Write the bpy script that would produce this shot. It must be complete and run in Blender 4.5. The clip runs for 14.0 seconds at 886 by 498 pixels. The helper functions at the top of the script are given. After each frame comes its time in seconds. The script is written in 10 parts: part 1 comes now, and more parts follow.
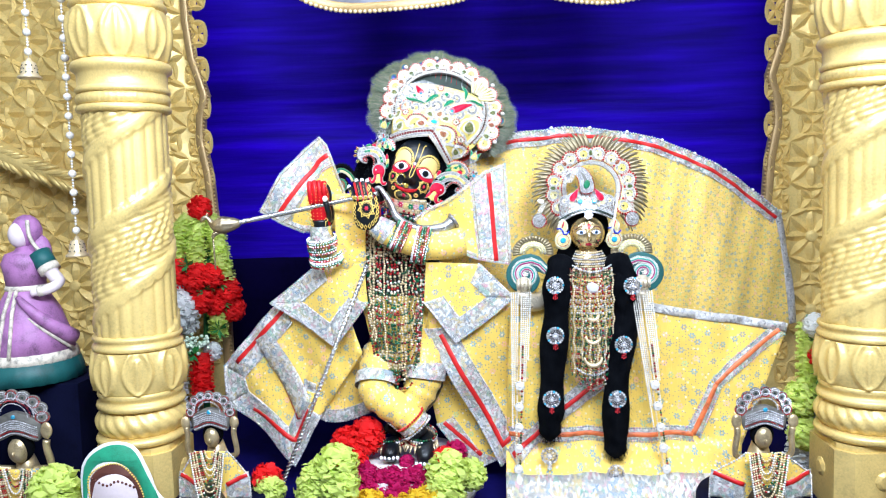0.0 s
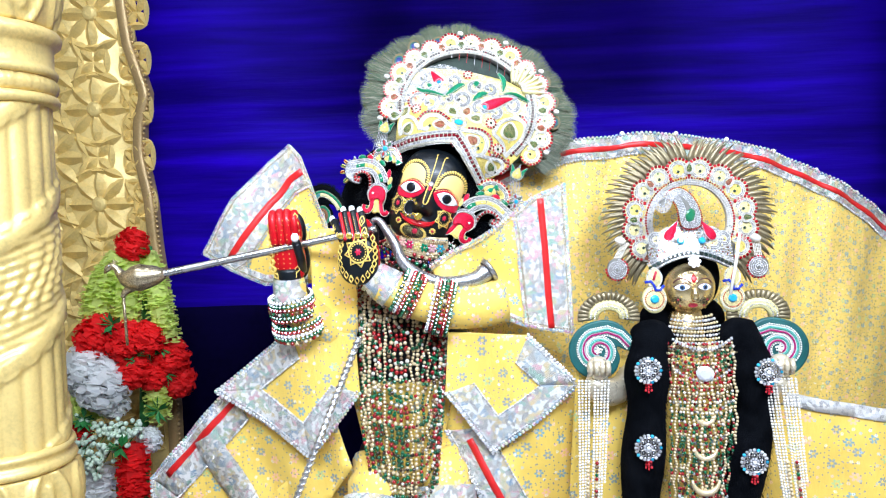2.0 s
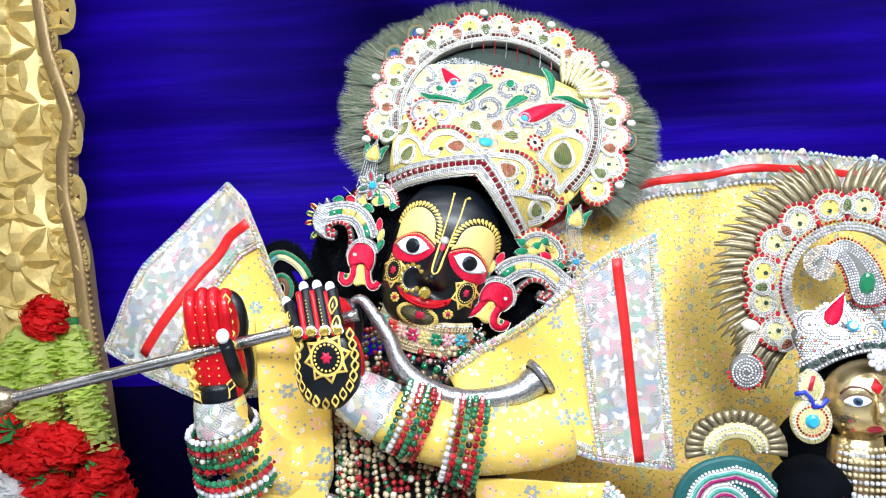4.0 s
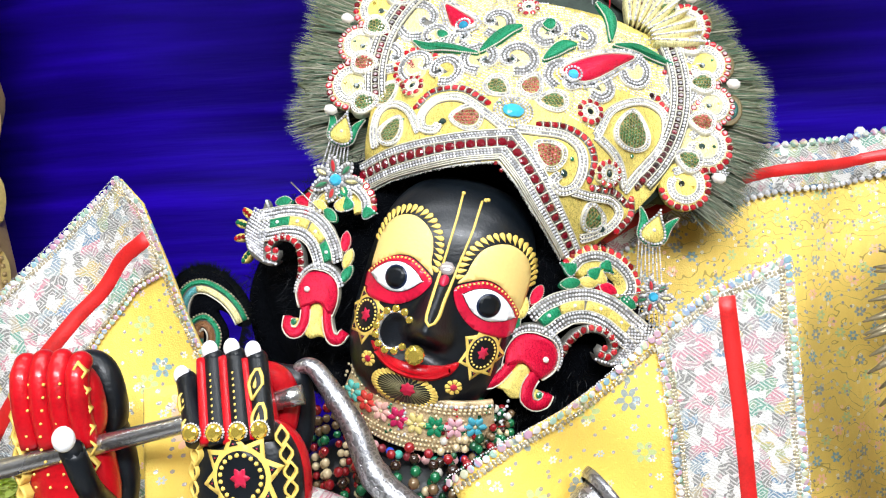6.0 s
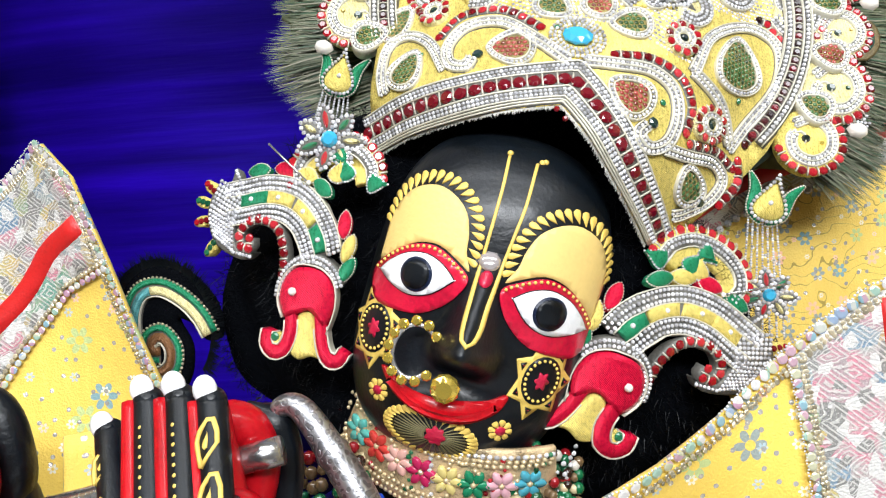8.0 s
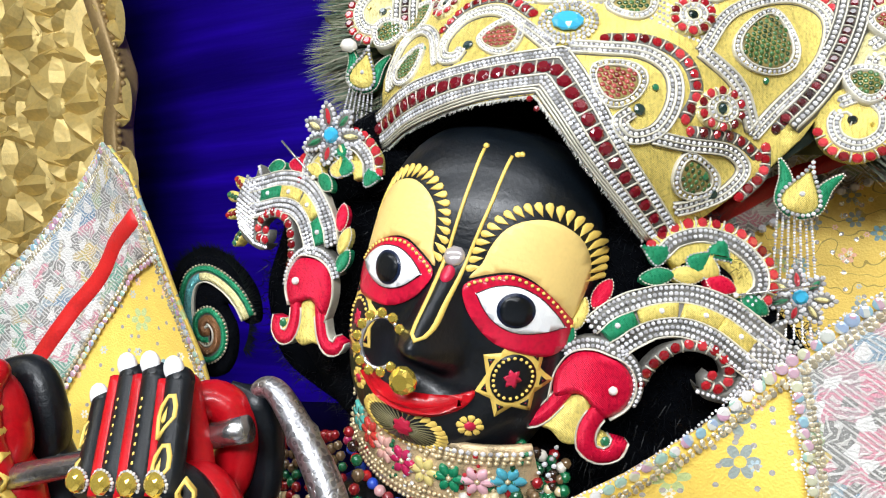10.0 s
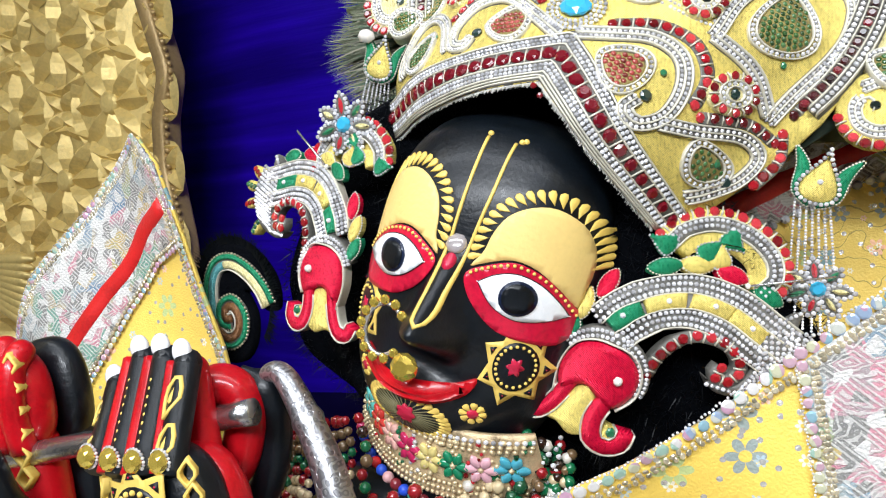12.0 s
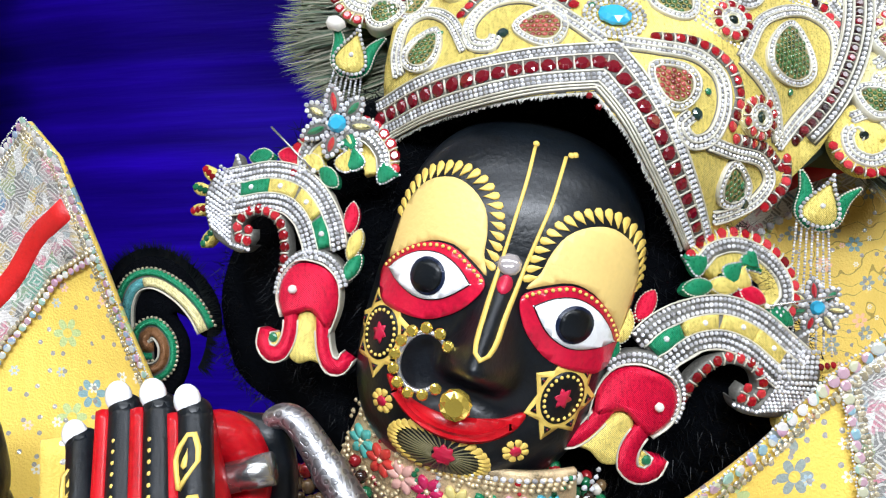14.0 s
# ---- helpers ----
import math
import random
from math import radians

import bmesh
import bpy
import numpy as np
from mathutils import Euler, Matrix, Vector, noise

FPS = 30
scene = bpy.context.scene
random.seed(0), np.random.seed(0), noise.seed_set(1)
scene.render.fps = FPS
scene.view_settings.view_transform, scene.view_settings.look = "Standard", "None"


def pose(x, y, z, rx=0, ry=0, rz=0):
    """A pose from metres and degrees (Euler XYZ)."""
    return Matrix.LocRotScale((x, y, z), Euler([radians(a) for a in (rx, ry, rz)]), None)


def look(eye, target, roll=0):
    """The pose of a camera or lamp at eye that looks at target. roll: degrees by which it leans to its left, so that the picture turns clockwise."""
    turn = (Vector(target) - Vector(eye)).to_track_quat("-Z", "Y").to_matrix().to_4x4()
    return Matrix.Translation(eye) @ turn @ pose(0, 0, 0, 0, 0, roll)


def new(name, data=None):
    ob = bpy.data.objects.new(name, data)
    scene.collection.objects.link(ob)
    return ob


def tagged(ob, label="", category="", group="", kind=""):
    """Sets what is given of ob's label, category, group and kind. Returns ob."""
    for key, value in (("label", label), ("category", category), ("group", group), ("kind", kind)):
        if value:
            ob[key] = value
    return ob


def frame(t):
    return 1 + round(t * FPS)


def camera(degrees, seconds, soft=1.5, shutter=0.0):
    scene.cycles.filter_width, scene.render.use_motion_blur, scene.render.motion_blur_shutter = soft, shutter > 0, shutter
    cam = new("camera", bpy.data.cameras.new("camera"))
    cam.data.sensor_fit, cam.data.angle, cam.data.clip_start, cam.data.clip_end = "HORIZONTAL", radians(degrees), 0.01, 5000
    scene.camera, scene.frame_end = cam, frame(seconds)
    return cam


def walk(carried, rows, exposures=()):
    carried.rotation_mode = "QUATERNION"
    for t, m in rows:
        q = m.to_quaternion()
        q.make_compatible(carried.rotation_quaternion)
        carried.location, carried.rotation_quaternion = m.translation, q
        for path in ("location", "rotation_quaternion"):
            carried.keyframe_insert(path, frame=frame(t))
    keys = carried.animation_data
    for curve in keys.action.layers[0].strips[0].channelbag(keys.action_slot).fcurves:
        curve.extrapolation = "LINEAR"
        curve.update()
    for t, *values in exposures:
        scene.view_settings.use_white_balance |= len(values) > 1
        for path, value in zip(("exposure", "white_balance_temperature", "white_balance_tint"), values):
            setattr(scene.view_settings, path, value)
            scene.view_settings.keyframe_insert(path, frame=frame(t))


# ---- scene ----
cam = camera(61.5, 14.0, soft=1.15)
PATH = [
    (0, (0.147, -0.132, 1.611), (0.014, 1.857, 1.446), -1.5),
    (0.5, (0.129, 0.04, 1.61), (-0.009, 2.029, 1.459), -0.9),
    (1, (0.086, 0.23, 1.618), (-0.046, 2.223, 1.503), -1.5),
    (1.5, (0.055, 0.399, 1.626), (-0.047, 2.392, 1.497), -2.0),
    (2, (0.038, 0.577, 1.635), (-0.086, 2.57, 1.524), -1.5),
    (2.5, (0.03, 0.704, 1.649), (-0.111, 2.697, 1.555), -1.7),
    (3, (0.015, 0.858, 1.655), (-0.121, 2.852, 1.583), -2.2),
    (3.2, (0.006, 0.915, 1.663), (-0.132, 2.91, 1.617), -2.6),
    (5.3, (0.009, 1.341, 1.709), (-0.229, 3.326, 1.66), -2.5),
    (5.5, (0.002, 1.374, 1.709), (-0.237, 3.359, 1.668), -2.8),
    (6, (-0.011, 1.455, 1.709), (-0.234, 3.442, 1.66), -2.9),
    (6.5, (-0.034, 1.526, 1.704), (-0.221, 3.517, 1.675), -2.9),
    (7, (-0.047, 1.572, 1.705), (-0.236, 3.562, 1.642), -4.0),
    (7.5, (-0.049, 1.607, 1.706), (-0.265, 3.593, 1.614), -4.0),
    (8, (-0.043, 1.624, 1.707), (-0.309, 3.604, 1.612), -3.7),
    (8.2, (-0.037, 1.626, 1.705), (-0.335, 3.601, 1.61), -3.7),
    (10.3, (0.085, 1.656, 1.702), (-0.736, 3.477, 1.608), -4.1),
    (10.5, (0.094, 1.659, 1.698), (-0.765, 3.463, 1.605), -4.4),
    (11, (0.114, 1.671, 1.692), (-0.833, 3.429, 1.59), -4.8),
    (11.5, (0.119, 1.669, 1.693), (-0.841, 3.421, 1.596), -4.5),
    (12, (0.093, 1.662, 1.697), (-0.794, 3.451, 1.599), -3.6),
    (12.5, (0.056, 1.659, 1.702), (-0.686, 3.514, 1.598), -3.0),
    (13, (0.021, 1.661, 1.705), (-0.572, 3.568, 1.597), -2.9),
    (13.5, (-0.013, 1.663, 1.709), (-0.471, 3.607, 1.595), -2.6),
    (14, (-0.046, 1.663, 1.711), (-0.364, 3.634, 1.584), -2.2),
]
walk(cam, [(t, look(eye, target, roll)) for t, eye, target, roll in PATH],
     exposures=[(0.0, 0.53, 5600, 10), (3.0, 0.42, 5750, 10), (5.5, 0.30, 6300, 10), (6.6, 0.28, 6450, 10), (8.0, 0.11, 6450, 10), (11.0, 0.05, 6350, 10), (14.0, 0.03, 6150, 10)])

# ---- world and lights ----
world = bpy.data.worlds.new("world")
scene.world = world
world.use_nodes = True
world.node_tree.nodes["Background"].inputs[0].default_value = (0.9, 0.95, 1.0, 1)
world.node_tree.nodes["Background"].inputs[1].default_value = 0.3


def area_lamp(name, place, target, size_x, size_y, watts, colour):
    data = bpy.data.lights.new(name, "AREA")
    data.shape, data.size, data.size_y, data.energy, data.color = "RECTANGLE", size_x, size_y, watts, colour
    ob = new(name, data)
    ob.matrix_basis = look(place, target)
    return ob


# no lamp is in view: these two are assumed for the hall's lighting
area_lamp("hall_lamp", (-0.25, -0.3, 3.05), (-0.3, 2.0, 1.3), 1.5, 0.5, 60, (0.94, 0.97, 1.0))
area_lamp("hall_lamp", (0.9, -0.3, 3.05), (0.4, 2.0, 1.25), 1.2, 0.5, 72, (0.94, 0.97, 1.0))
# fill light added to brighten the panels, garland and veil
area_lamp("altar_fill", (0.0, 1.35, 3.0), (0.0, 2.4, 1.3), 2.8, 0.25, 20, (0.94, 0.97, 1.0))

# ---- materials ----


class Nodes:
    """Short hand for a node material."""

    def __init__(self, name, colour=(0.5, 0.5, 0.5), rough=0.5, metal=0.0, spec=0.5):
        self.mat = bpy.data.materials.new(name)
        self.mat.use_nodes = True
        self.tree = self.mat.node_tree
        self.bsdf = self.tree.nodes["Principled BSDF"]
        self.put("Base Color", (*colour, 1))
        self.put("Roughness", rough)
        self.put("Metallic", metal)
        self.put("Specular IOR Level", spec)

    def put(self, slot, value):
        if isinstance(value, bpy.types.NodeSocket):
            self.tree.links.new(value, self.bsdf.inputs[slot])
        else:
            self.bsdf.inputs[slot].default_value = value

    def node(self, kind):
        return self.tree.nodes.new(kind)

    def link(self, a, b):
        self.tree.links.new(a, b)

    def feed(self, socket, value):
        if isinstance(value, bpy.types.NodeSocket):
            self.tree.links.new(value, socket)
        else:
            socket.default_value = value

    def place(self, flat=False):
        p = self.node("ShaderNodeTexCoord").outputs["Object"]
        if not flat:
            return p
        s = self.node("ShaderNodeSeparateXYZ")
        self.link(p, s.inputs[0])
        c = self.node("ShaderNodeCombineXYZ")
        self.link(s.outputs[0], c.inputs[0])
        self.link(s.outputs[2], c.inputs[1])
        return c.outputs[0]

    def math(self, op, a, b=0.0, c=0.0):
        n = self.node("ShaderNodeMath")
        n.operation = op
        self.feed(n.inputs[0], a)
        self.feed(n.inputs[1], b)
        self.feed(n.inputs[2], c)
        return n.outputs[0]

    def noise(self, where, scale, detail=3.0, rough=0.5):
        n = self.node("ShaderNodeTexNoise")
        self.link(where, n.inputs["Vector"])
        n.inputs["Scale"].default_value, n.inputs["Detail"].default_value, n.inputs["Roughness"].default_value = scale, detail, rough
        return n.outputs[0]

    def cells(self, where, scale, feature="F1", flat=False, jitter=1.0):
        n = self.node("ShaderNodeTexVoronoi")
        n.feature, n.voronoi_dimensions = feature, "2D" if flat else "3D"
        self.link(where, n.inputs["Vector"])
        n.inputs["Scale"].default_value = scale
        n.inputs["Randomness"].default_value = jitter
        return n

    def ramp(self, value, *stops):
        n = self.node("ShaderNodeValToRGB")
        while len(n.color_ramp.elements) < len(stops):
            n.color_ramp.elements.new(0.5)
        for e, (at, colour) in zip(n.color_ramp.elements, stops):
            e.position = at
            e.color = (*colour, 1) if len(colour) == 3 else colour
        self.feed(n.inputs[0], value)
        return n.outputs[0]

    def mix(self, fac, a, b):
        n = self.node("ShaderNodeMix")
        n.data_type = "RGBA"
        self.feed(n.inputs[0], fac)
        for slot, v in ((6, a), (7, b)):
            if isinstance(v, bpy.types.NodeSocket):
                self.link(v, n.inputs[slot])
            else:
                n.inputs[slot].default_value = (*v, 1)
        return n.outputs[2]

    def bump(self, height, depth, strength=1.0):
        n = self.node("ShaderNodeBump")
        n.inputs["Strength"].default_value, n.inputs["Distance"].default_value = strength, depth
        self.link(height, n.inputs["Height"])
        self.put("Normal", n.outputs[0])


def painted(name, colour, rough=0.35, metal=0.0, vary=0.12, scale=60.0, depth=0.0006, coat=0.0, gloss=0.5):
    """Plain paint, enamel or metal with grain and wear at two scales."""
    m = Nodes(name, colour, rough, metal)
    where = m.place()
    fine, broad = m.noise(where, scale * 6, 4), m.noise(where, scale * 0.5, 3)
    dark = tuple(c * (1 - 2.2 * vary) for c in colour)
    light = tuple(min(1, c * (1 + vary)) for c in colour)
    m.put("Base Color", m.ramp(m.math("MULTIPLY_ADD", fine, 0.35, m.math("MULTIPLY", broad, 0.65)), (0.3, dark), (0.5, colour), (0.72, light)))
    m.put("Roughness", m.math("MULTIPLY_ADD", broad, 0.25, rough - 0.1))
    m.bump(fine, depth, 0.5)
    m.put("Coat Weight", coat)
    m.put("Coat Roughness", 0.1)
    m.put("Specular IOR Level", gloss)
    return m.mat


def gems(name, colour, vary=0.25, rough=0.12, metal=0.0, coat=0.6):
    """Small stones and beads, each of its own shade."""
    m = Nodes(name, colour, rough, metal)
    r = m.node("ShaderNodeNewGeometry").outputs["Random Per Island"]
    m.put("Base Color", m.ramp(r, (0.0, tuple(c * (1 - 2 * vary) for c in colour)), (0.5, colour), (1.0, tuple(min(1, c * (1 + vary) + 0.03) for c in colour))))
    m.put("Coat Weight", coat)
    m.put("Coat Roughness", 0.05)
    return m.mat


def mixed_beads(name, colours, metal=0.1):
    m = Nodes(name, (0.5, 0.5, 0.5), 0.14, metal)
    r = m.node("ShaderNodeNewGeometry").outputs["Random Per Island"]
    n = m.node("ShaderNodeValToRGB")
    n.color_ramp.interpolation = "CONSTANT"
    while len(n.color_ramp.elements) < len(colours):
        n.color_ramp.elements.new(0.5)
    for i, c in enumerate(colours):
        n.color_ramp.elements[i].position = i / len(colours)
        n.color_ramp.elements[i].color = (*c, 1)
    m.link(r, n.inputs[0])
    m.put("Base Color", n.outputs[0])
    m.put("Coat Weight", 0.7)
    m.put("Coat Roughness", 0.05)
    return m.mat


def printed_cloth(name, base, vines=False, flowers=True):
    """Yellow cotton with small printed flowers, specks of foil and soft creases."""
    m = Nodes(name, base, 0.62)
    flat = m.place(flat=True)
    whole = m.place()
    broad, weave = m.noise(whole, 9, 4), m.noise(whole, 700, 2)
    pull = m.node("ShaderNodeMapping")
    m.link(whole, pull.inputs[0])
    pull.inputs["Rotation"].default_value = (0, 0.6, 0)
    pull.inputs["Scale"].default_value = (1.0, 1.0, 0.35)
    crease = m.noise(pull.outputs[0], 26, 3, 0.55)
    ground = m.ramp(broad, (0.3, tuple(c * 0.86 for c in base)), (0.55, base), (0.75, tuple(min(1, c * 1.08) for c in base)))
    colour = ground
    if vines:
        w = m.node("ShaderNodeTexWave")
        w.wave_type, w.bands_direction = "BANDS", "Y"
        m.link(flat, w.inputs["Vector"])
        w.inputs["Scale"].default_value, w.inputs["Distortion"].default_value, w.inputs["Detail"].default_value = 13.0, 9.0, 2.0
        w.inputs["Detail Scale"].default_value = 2.5
        line = m.math("COMPARE", w.outputs["Fac"], 0.5, 0.055)
        colour = m.mix(m.math("MULTIPLY", line, 0.6), colour, (0.10, 0.085, 0.02))
    if flowers:
        zoom = 1.7 if vines else 1.0
        for scale, jitter, size, tones in ((24 * zoom, 0.75, 0.19, ((0.12, 0.33, 0.44), (0.88, 0.48, 0.34), (0.18, 0.28, 0.34), (0.42, 0.56, 0.26))), (36 * zoom, 0.9, 0.10, ((0.85, 0.82, 0.70), (0.40, 0.52, 0.60), (0.9, 0.55, 0.5), (0.8, 0.8, 0.75)))):
            v = m.cells(flat, scale, flat=True, jitter=jitter)
            sub = m.node("ShaderNodeVectorMath")
            sub.operation = "SUBTRACT"
            m.link(flat, sub.inputs[0])
            m.link(v.outputs["Position"], sub.inputs[1])
            s = m.node("ShaderNodeSeparateXYZ")
            m.link(sub.outputs[0], s.inputs[0])
            petal = m.math("ABSOLUTE", m.math("COSINE", m.math("MULTIPLY", m.math("ARCTAN2", s.outputs[1], s.outputs[0]), 3.0)))
            edge = m.math("MULTIPLY_ADD", m.math("POWER", petal, 0.6), size * 0.95, size * 0.25)
            inside = m.math("LESS_THAN", v.outputs["Distance"], edge)
            heart = m.math("GREATER_THAN", v.outputs["Distance"], size * 0.38)
            sep = m.node("ShaderNodeSeparateColor")
            m.link(v.outputs["Color"], sep.inputs[0])
            n = m.node("ShaderNodeValToRGB")
            n.color_ramp.interpolation = "CONSTANT"
            while len(n.color_ramp.elements) < 4:
                n.color_ramp.elements.new(0.5)
            for i, c in enumerate(tones):
                n.color_ramp.elements[i].position, n.color_ramp.elements[i].color = i / 4, (*c, 1)
            m.link(sep.outputs[0], n.inputs[0])
            colour = m.mix(m.math("MULTIPLY", m.math("MULTIPLY", inside, heart), 0.85), colour, n.outputs[0])
    spark = m.cells(flat, 115, flat=True)
    dot = m.math("LESS_THAN", spark.outputs["Distance"], 0.17)
    sep = m.node("ShaderNodeSeparateColor")
    m.link(spark.outputs["Color"], sep.inputs[0])
    dot = m.math("MULTIPLY", dot, m.math("GREATER_THAN", sep.outputs[0], 0.55))
    colour = m.mix(dot, colour, (0.85, 0.83, 0.78))
    m.put("Base Color", colour)
    m.put("Metallic", m.math("MULTIPLY", dot, 0.7))
    m.put("Roughness", m.math("MULTIPLY_ADD", dot, -0.4, 0.62))
    m.put("Sheen Weight", 0.15)
    m.bump(m.math("ADD", m.math("MULTIPLY", crease, 9.0), m.math("MULTIPLY_ADD", broad, 4.0, weave)), 0.0013, 0.5)
    return m.mat


def lace(name, base=(0.62, 0.61, 0.58), pastel=True, cell=0.0105):
    """Silver brocade: nested diamonds of white thread over stripes of coloured foil."""
    m = Nodes(name, base, 0.38, 0.2)
    flat = m.place(flat=True)
    warp = m.noise(flat, 21, 4)
    s = m.node("ShaderNodeSeparateXYZ")
    m.link(flat, s.inputs[0])
    fine = m.noise(flat, 620, 3, 0.7)
    x = m.math("MULTIPLY_ADD", warp, 0.034, s.outputs[0])
    y = m.math("MULTIPLY_ADD", warp, -0.03, s.outputs[1])
    nest = m.math("ADD", m.math("PINGPONG", x, cell), m.math("PINGPONG", m.math("MULTIPLY", y, 1.3), cell))
    wave = m.math("SINE", m.math("MULTIPLY", nest, 5.0 * math.pi / cell))
    thread = m.ramp(m.math("MULTIPLY_ADD", fine, 0.9, m.math("SUBTRACT", wave, 0.45)), (0.16, (0, 0, 0)), (0.48, (1, 1, 1)))
    stripe = m.math("SINE", m.math("MULTIPLY", y, 3300.0))
    cells = m.cells(flat, 60, flat=True)
    pick = m.node("ShaderNodeSeparateColor")
    m.link(cells.outputs["Color"], pick.inputs[0])
    patch = m.math("MULTIPLY_ADD", pick.outputs[0], 0.5, m.math("MULTIPLY", m.noise(flat, 30, 3), 0.5))
    k = 1.0 if pastel else 0.12

    def tone(r, g, b):
        return tuple(c * k + d * (1 - k) for c, d in zip((r, g, b), base))

    soft = m.ramp(patch, (0.26, tone(0.12, 0.26, 0.42)), (0.38, tone(0.50, 0.55, 0.52)), (0.45, tone(0.70, 0.26, 0.34)), (0.52, tone(0.40, 0.40, 0.40)), (0.60, tone(0.74, 0.54, 0.16)), (0.72, tone(0.16, 0.40, 0.30)))
    flecks = m.cells(flat, 150, flat=True)
    fleck = m.node("ShaderNodeSeparateColor")
    m.link(flecks.outputs["Color"], fleck.inputs[0])
    soft = m.mix(m.math("LESS_THAN", fleck.outputs[1], 0.2), soft, tuple(c * 0.4 for c in base))
    soft = m.mix(m.math("GREATER_THAN", fleck.outputs[1], 0.72), soft, (0.86, 0.85, 0.83))
    ground = m.mix(m.ramp(stripe, (0.3, (0, 0, 0)), (0.7, (1, 1, 1))), soft, m.mix(0.4, soft, tuple(c * 0.6 for c in base)))
    spark = m.ramp(m.noise(flat, 1000, 2), (0.60, (0, 0, 0)), (0.66, (1, 1, 1)))
    lit = m.math("MAXIMUM", thread, spark)
    m.put("Base Color", m.mix(m.math("MULTIPLY", lit, 0.74), ground, (0.84, 0.83, 0.80)))
    m.put("Metallic", m.math("MULTIPLY_ADD", lit, 0.3, 0.1))
    m.bump(m.math("MULTIPLY_ADD", thread, 1.2, fine), 0.0022, 0.8)
    return m.mat


def runs_of_sequins(name, colours):
    """Sequins whose colour changes in runs along the edging."""
    m = Nodes(name, (0.6, 0.6, 0.6), 0.16, 0.25)
    r = m.node("ShaderNodeNewGeometry").outputs["Random Per Island"]
    n = m.node("ShaderNodeValToRGB")
    n.color_ramp.interpolation = "CONSTANT"
    while len(n.color_ramp.elements) < len(colours):
        n.color_ramp.elements.new(0.5)
    for i, c in enumerate(colours):
        n.color_ramp.elements[i].position, n.color_ramp.elements[i].color = i / len(colours), (*c, 1)
    run = m.noise(m.place(), 24, 1)
    spread = m.math("FRACT", m.math("MULTIPLY_ADD", r, 0.18, m.math("MULTIPLY", run, 3.0)))
    m.link(spread, n.inputs[0])
    m.put("Base Color", n.outputs[0])
    m.put("Coat Weight", 0.6)
    m.put("Coat Roughness", 0.06)
    return m.mat


def engraved(name, colour):
    """Worn silver with a chased pattern of scrolls, dark in the grooves."""
    m = Nodes(name, colour, 0.24, 0.9)
    where = m.place()
    v = m.cells(m.place(), 260, "SMOOTH_F1")
    w = m.math("SINE", m.math("MULTIPLY", v.outputs["Distance"], 17.0))
    groove = m.ramp(m.math("ADD", w, m.math("MULTIPLY", m.noise(where, 60, 3), 0.6)), (0.05, (0, 0, 0)), (0.45, (1, 1, 1)))
    m.put("Base Color", m.mix(groove, tuple(c * 0.6 for c in colour), colour))
    m.put("Roughness", m.math("MULTIPLY_ADD", m.noise(where, 40, 3), 0.25, 0.2))
    m.bump(groove, 0.0006, 0.6)
    return m.mat


def zari(name, base):
    """Padded embroidery in metallic thread: fine parallel stitches."""
    m = Nodes(name, base, 0.34, 0.35, 0.25)
    flat = m.place(flat=True)
    w = m.node("ShaderNodeTexWave")
    w.wave_type, w.bands_direction = "BANDS", "DIAGONAL"
    m.link(flat, w.inputs["Vector"])
    w.inputs["Scale"].default_value, w.inputs["Distortion"].default_value, w.inputs["Detail"].default_value = 620.0, 3.0, 1.0
    n = m.noise(flat, 260, 3)
    m.put("Base Color", m.ramp(m.math("MULTIPLY_ADD", w.outputs["Fac"], 0.5, m.math("MULTIPLY", n, 0.6)), (0.2, tuple(c * 0.66 for c in base)), (0.5, base), (0.85, tuple(min(1, c * 1.3 + 0.01) for c in base))))
    spark = m.cells(flat, 420, flat=True)
    dot = m.math("LESS_THAN", spark.outputs["Distance"], 0.2)
    # stretched noise paints the glossy sheen of the threads into the base colour
    along = m.node("ShaderNodeMapping")
    m.link(flat, along.inputs[0])
    along.inputs["Rotation"].default_value, along.inputs["Scale"].default_value = (0, 0, 0.5), (1.0, 0.14, 1.0)
    streak = m.noise(along.outputs[0], 900, 3, 0.6)
    tone = m.node("ShaderNodeMix")
    tone.data_type, tone.blend_type = "RGBA", "MULTIPLY"
    tone.inputs[0].default_value = 0.8
    m.link(m.bsdf.inputs["Base Color"].links[0].from_socket, tone.inputs[6])
    m.link(m.ramp(streak, (0.32, (0.62, 0.58, 0.46)), (0.52, (0.95, 0.95, 0.95)), (0.70, (1.0, 1.0, 1.0))), tone.inputs[7])
    m.put("Base Color", tone.outputs[2])
    m.put("Roughness", m.math("MULTIPLY_ADD", streak, 0.35, m.math("MULTIPLY_ADD", dot, -0.2, 0.18)))
    m.put("Metallic", 0.25)
    m.bump(m.math("MULTIPLY_ADD", dot, 0.5, w.outputs["Fac"]), 0.0004, 0.6)
    return m.mat


def velvet(name, colour, sheen=(0.05, 0.06, 0.1), rough=0.9):
    m = Nodes(name, colour, rough, 0, 0.03)
    where = m.place()
    fur = m.noise(where, 380, 5, 0.7)
    m.put("Base Color", m.ramp(m.noise(where, 26, 4), (0.35, colour), (0.75, tuple(c * 2.2 + 0.002 for c in colour))))
    m.put("Sheen Weight", 0.02)
    m.put("Sheen Tint", (*sheen, 1))
    m.bump(fur, 0.004, 0.8)
    return m.mat


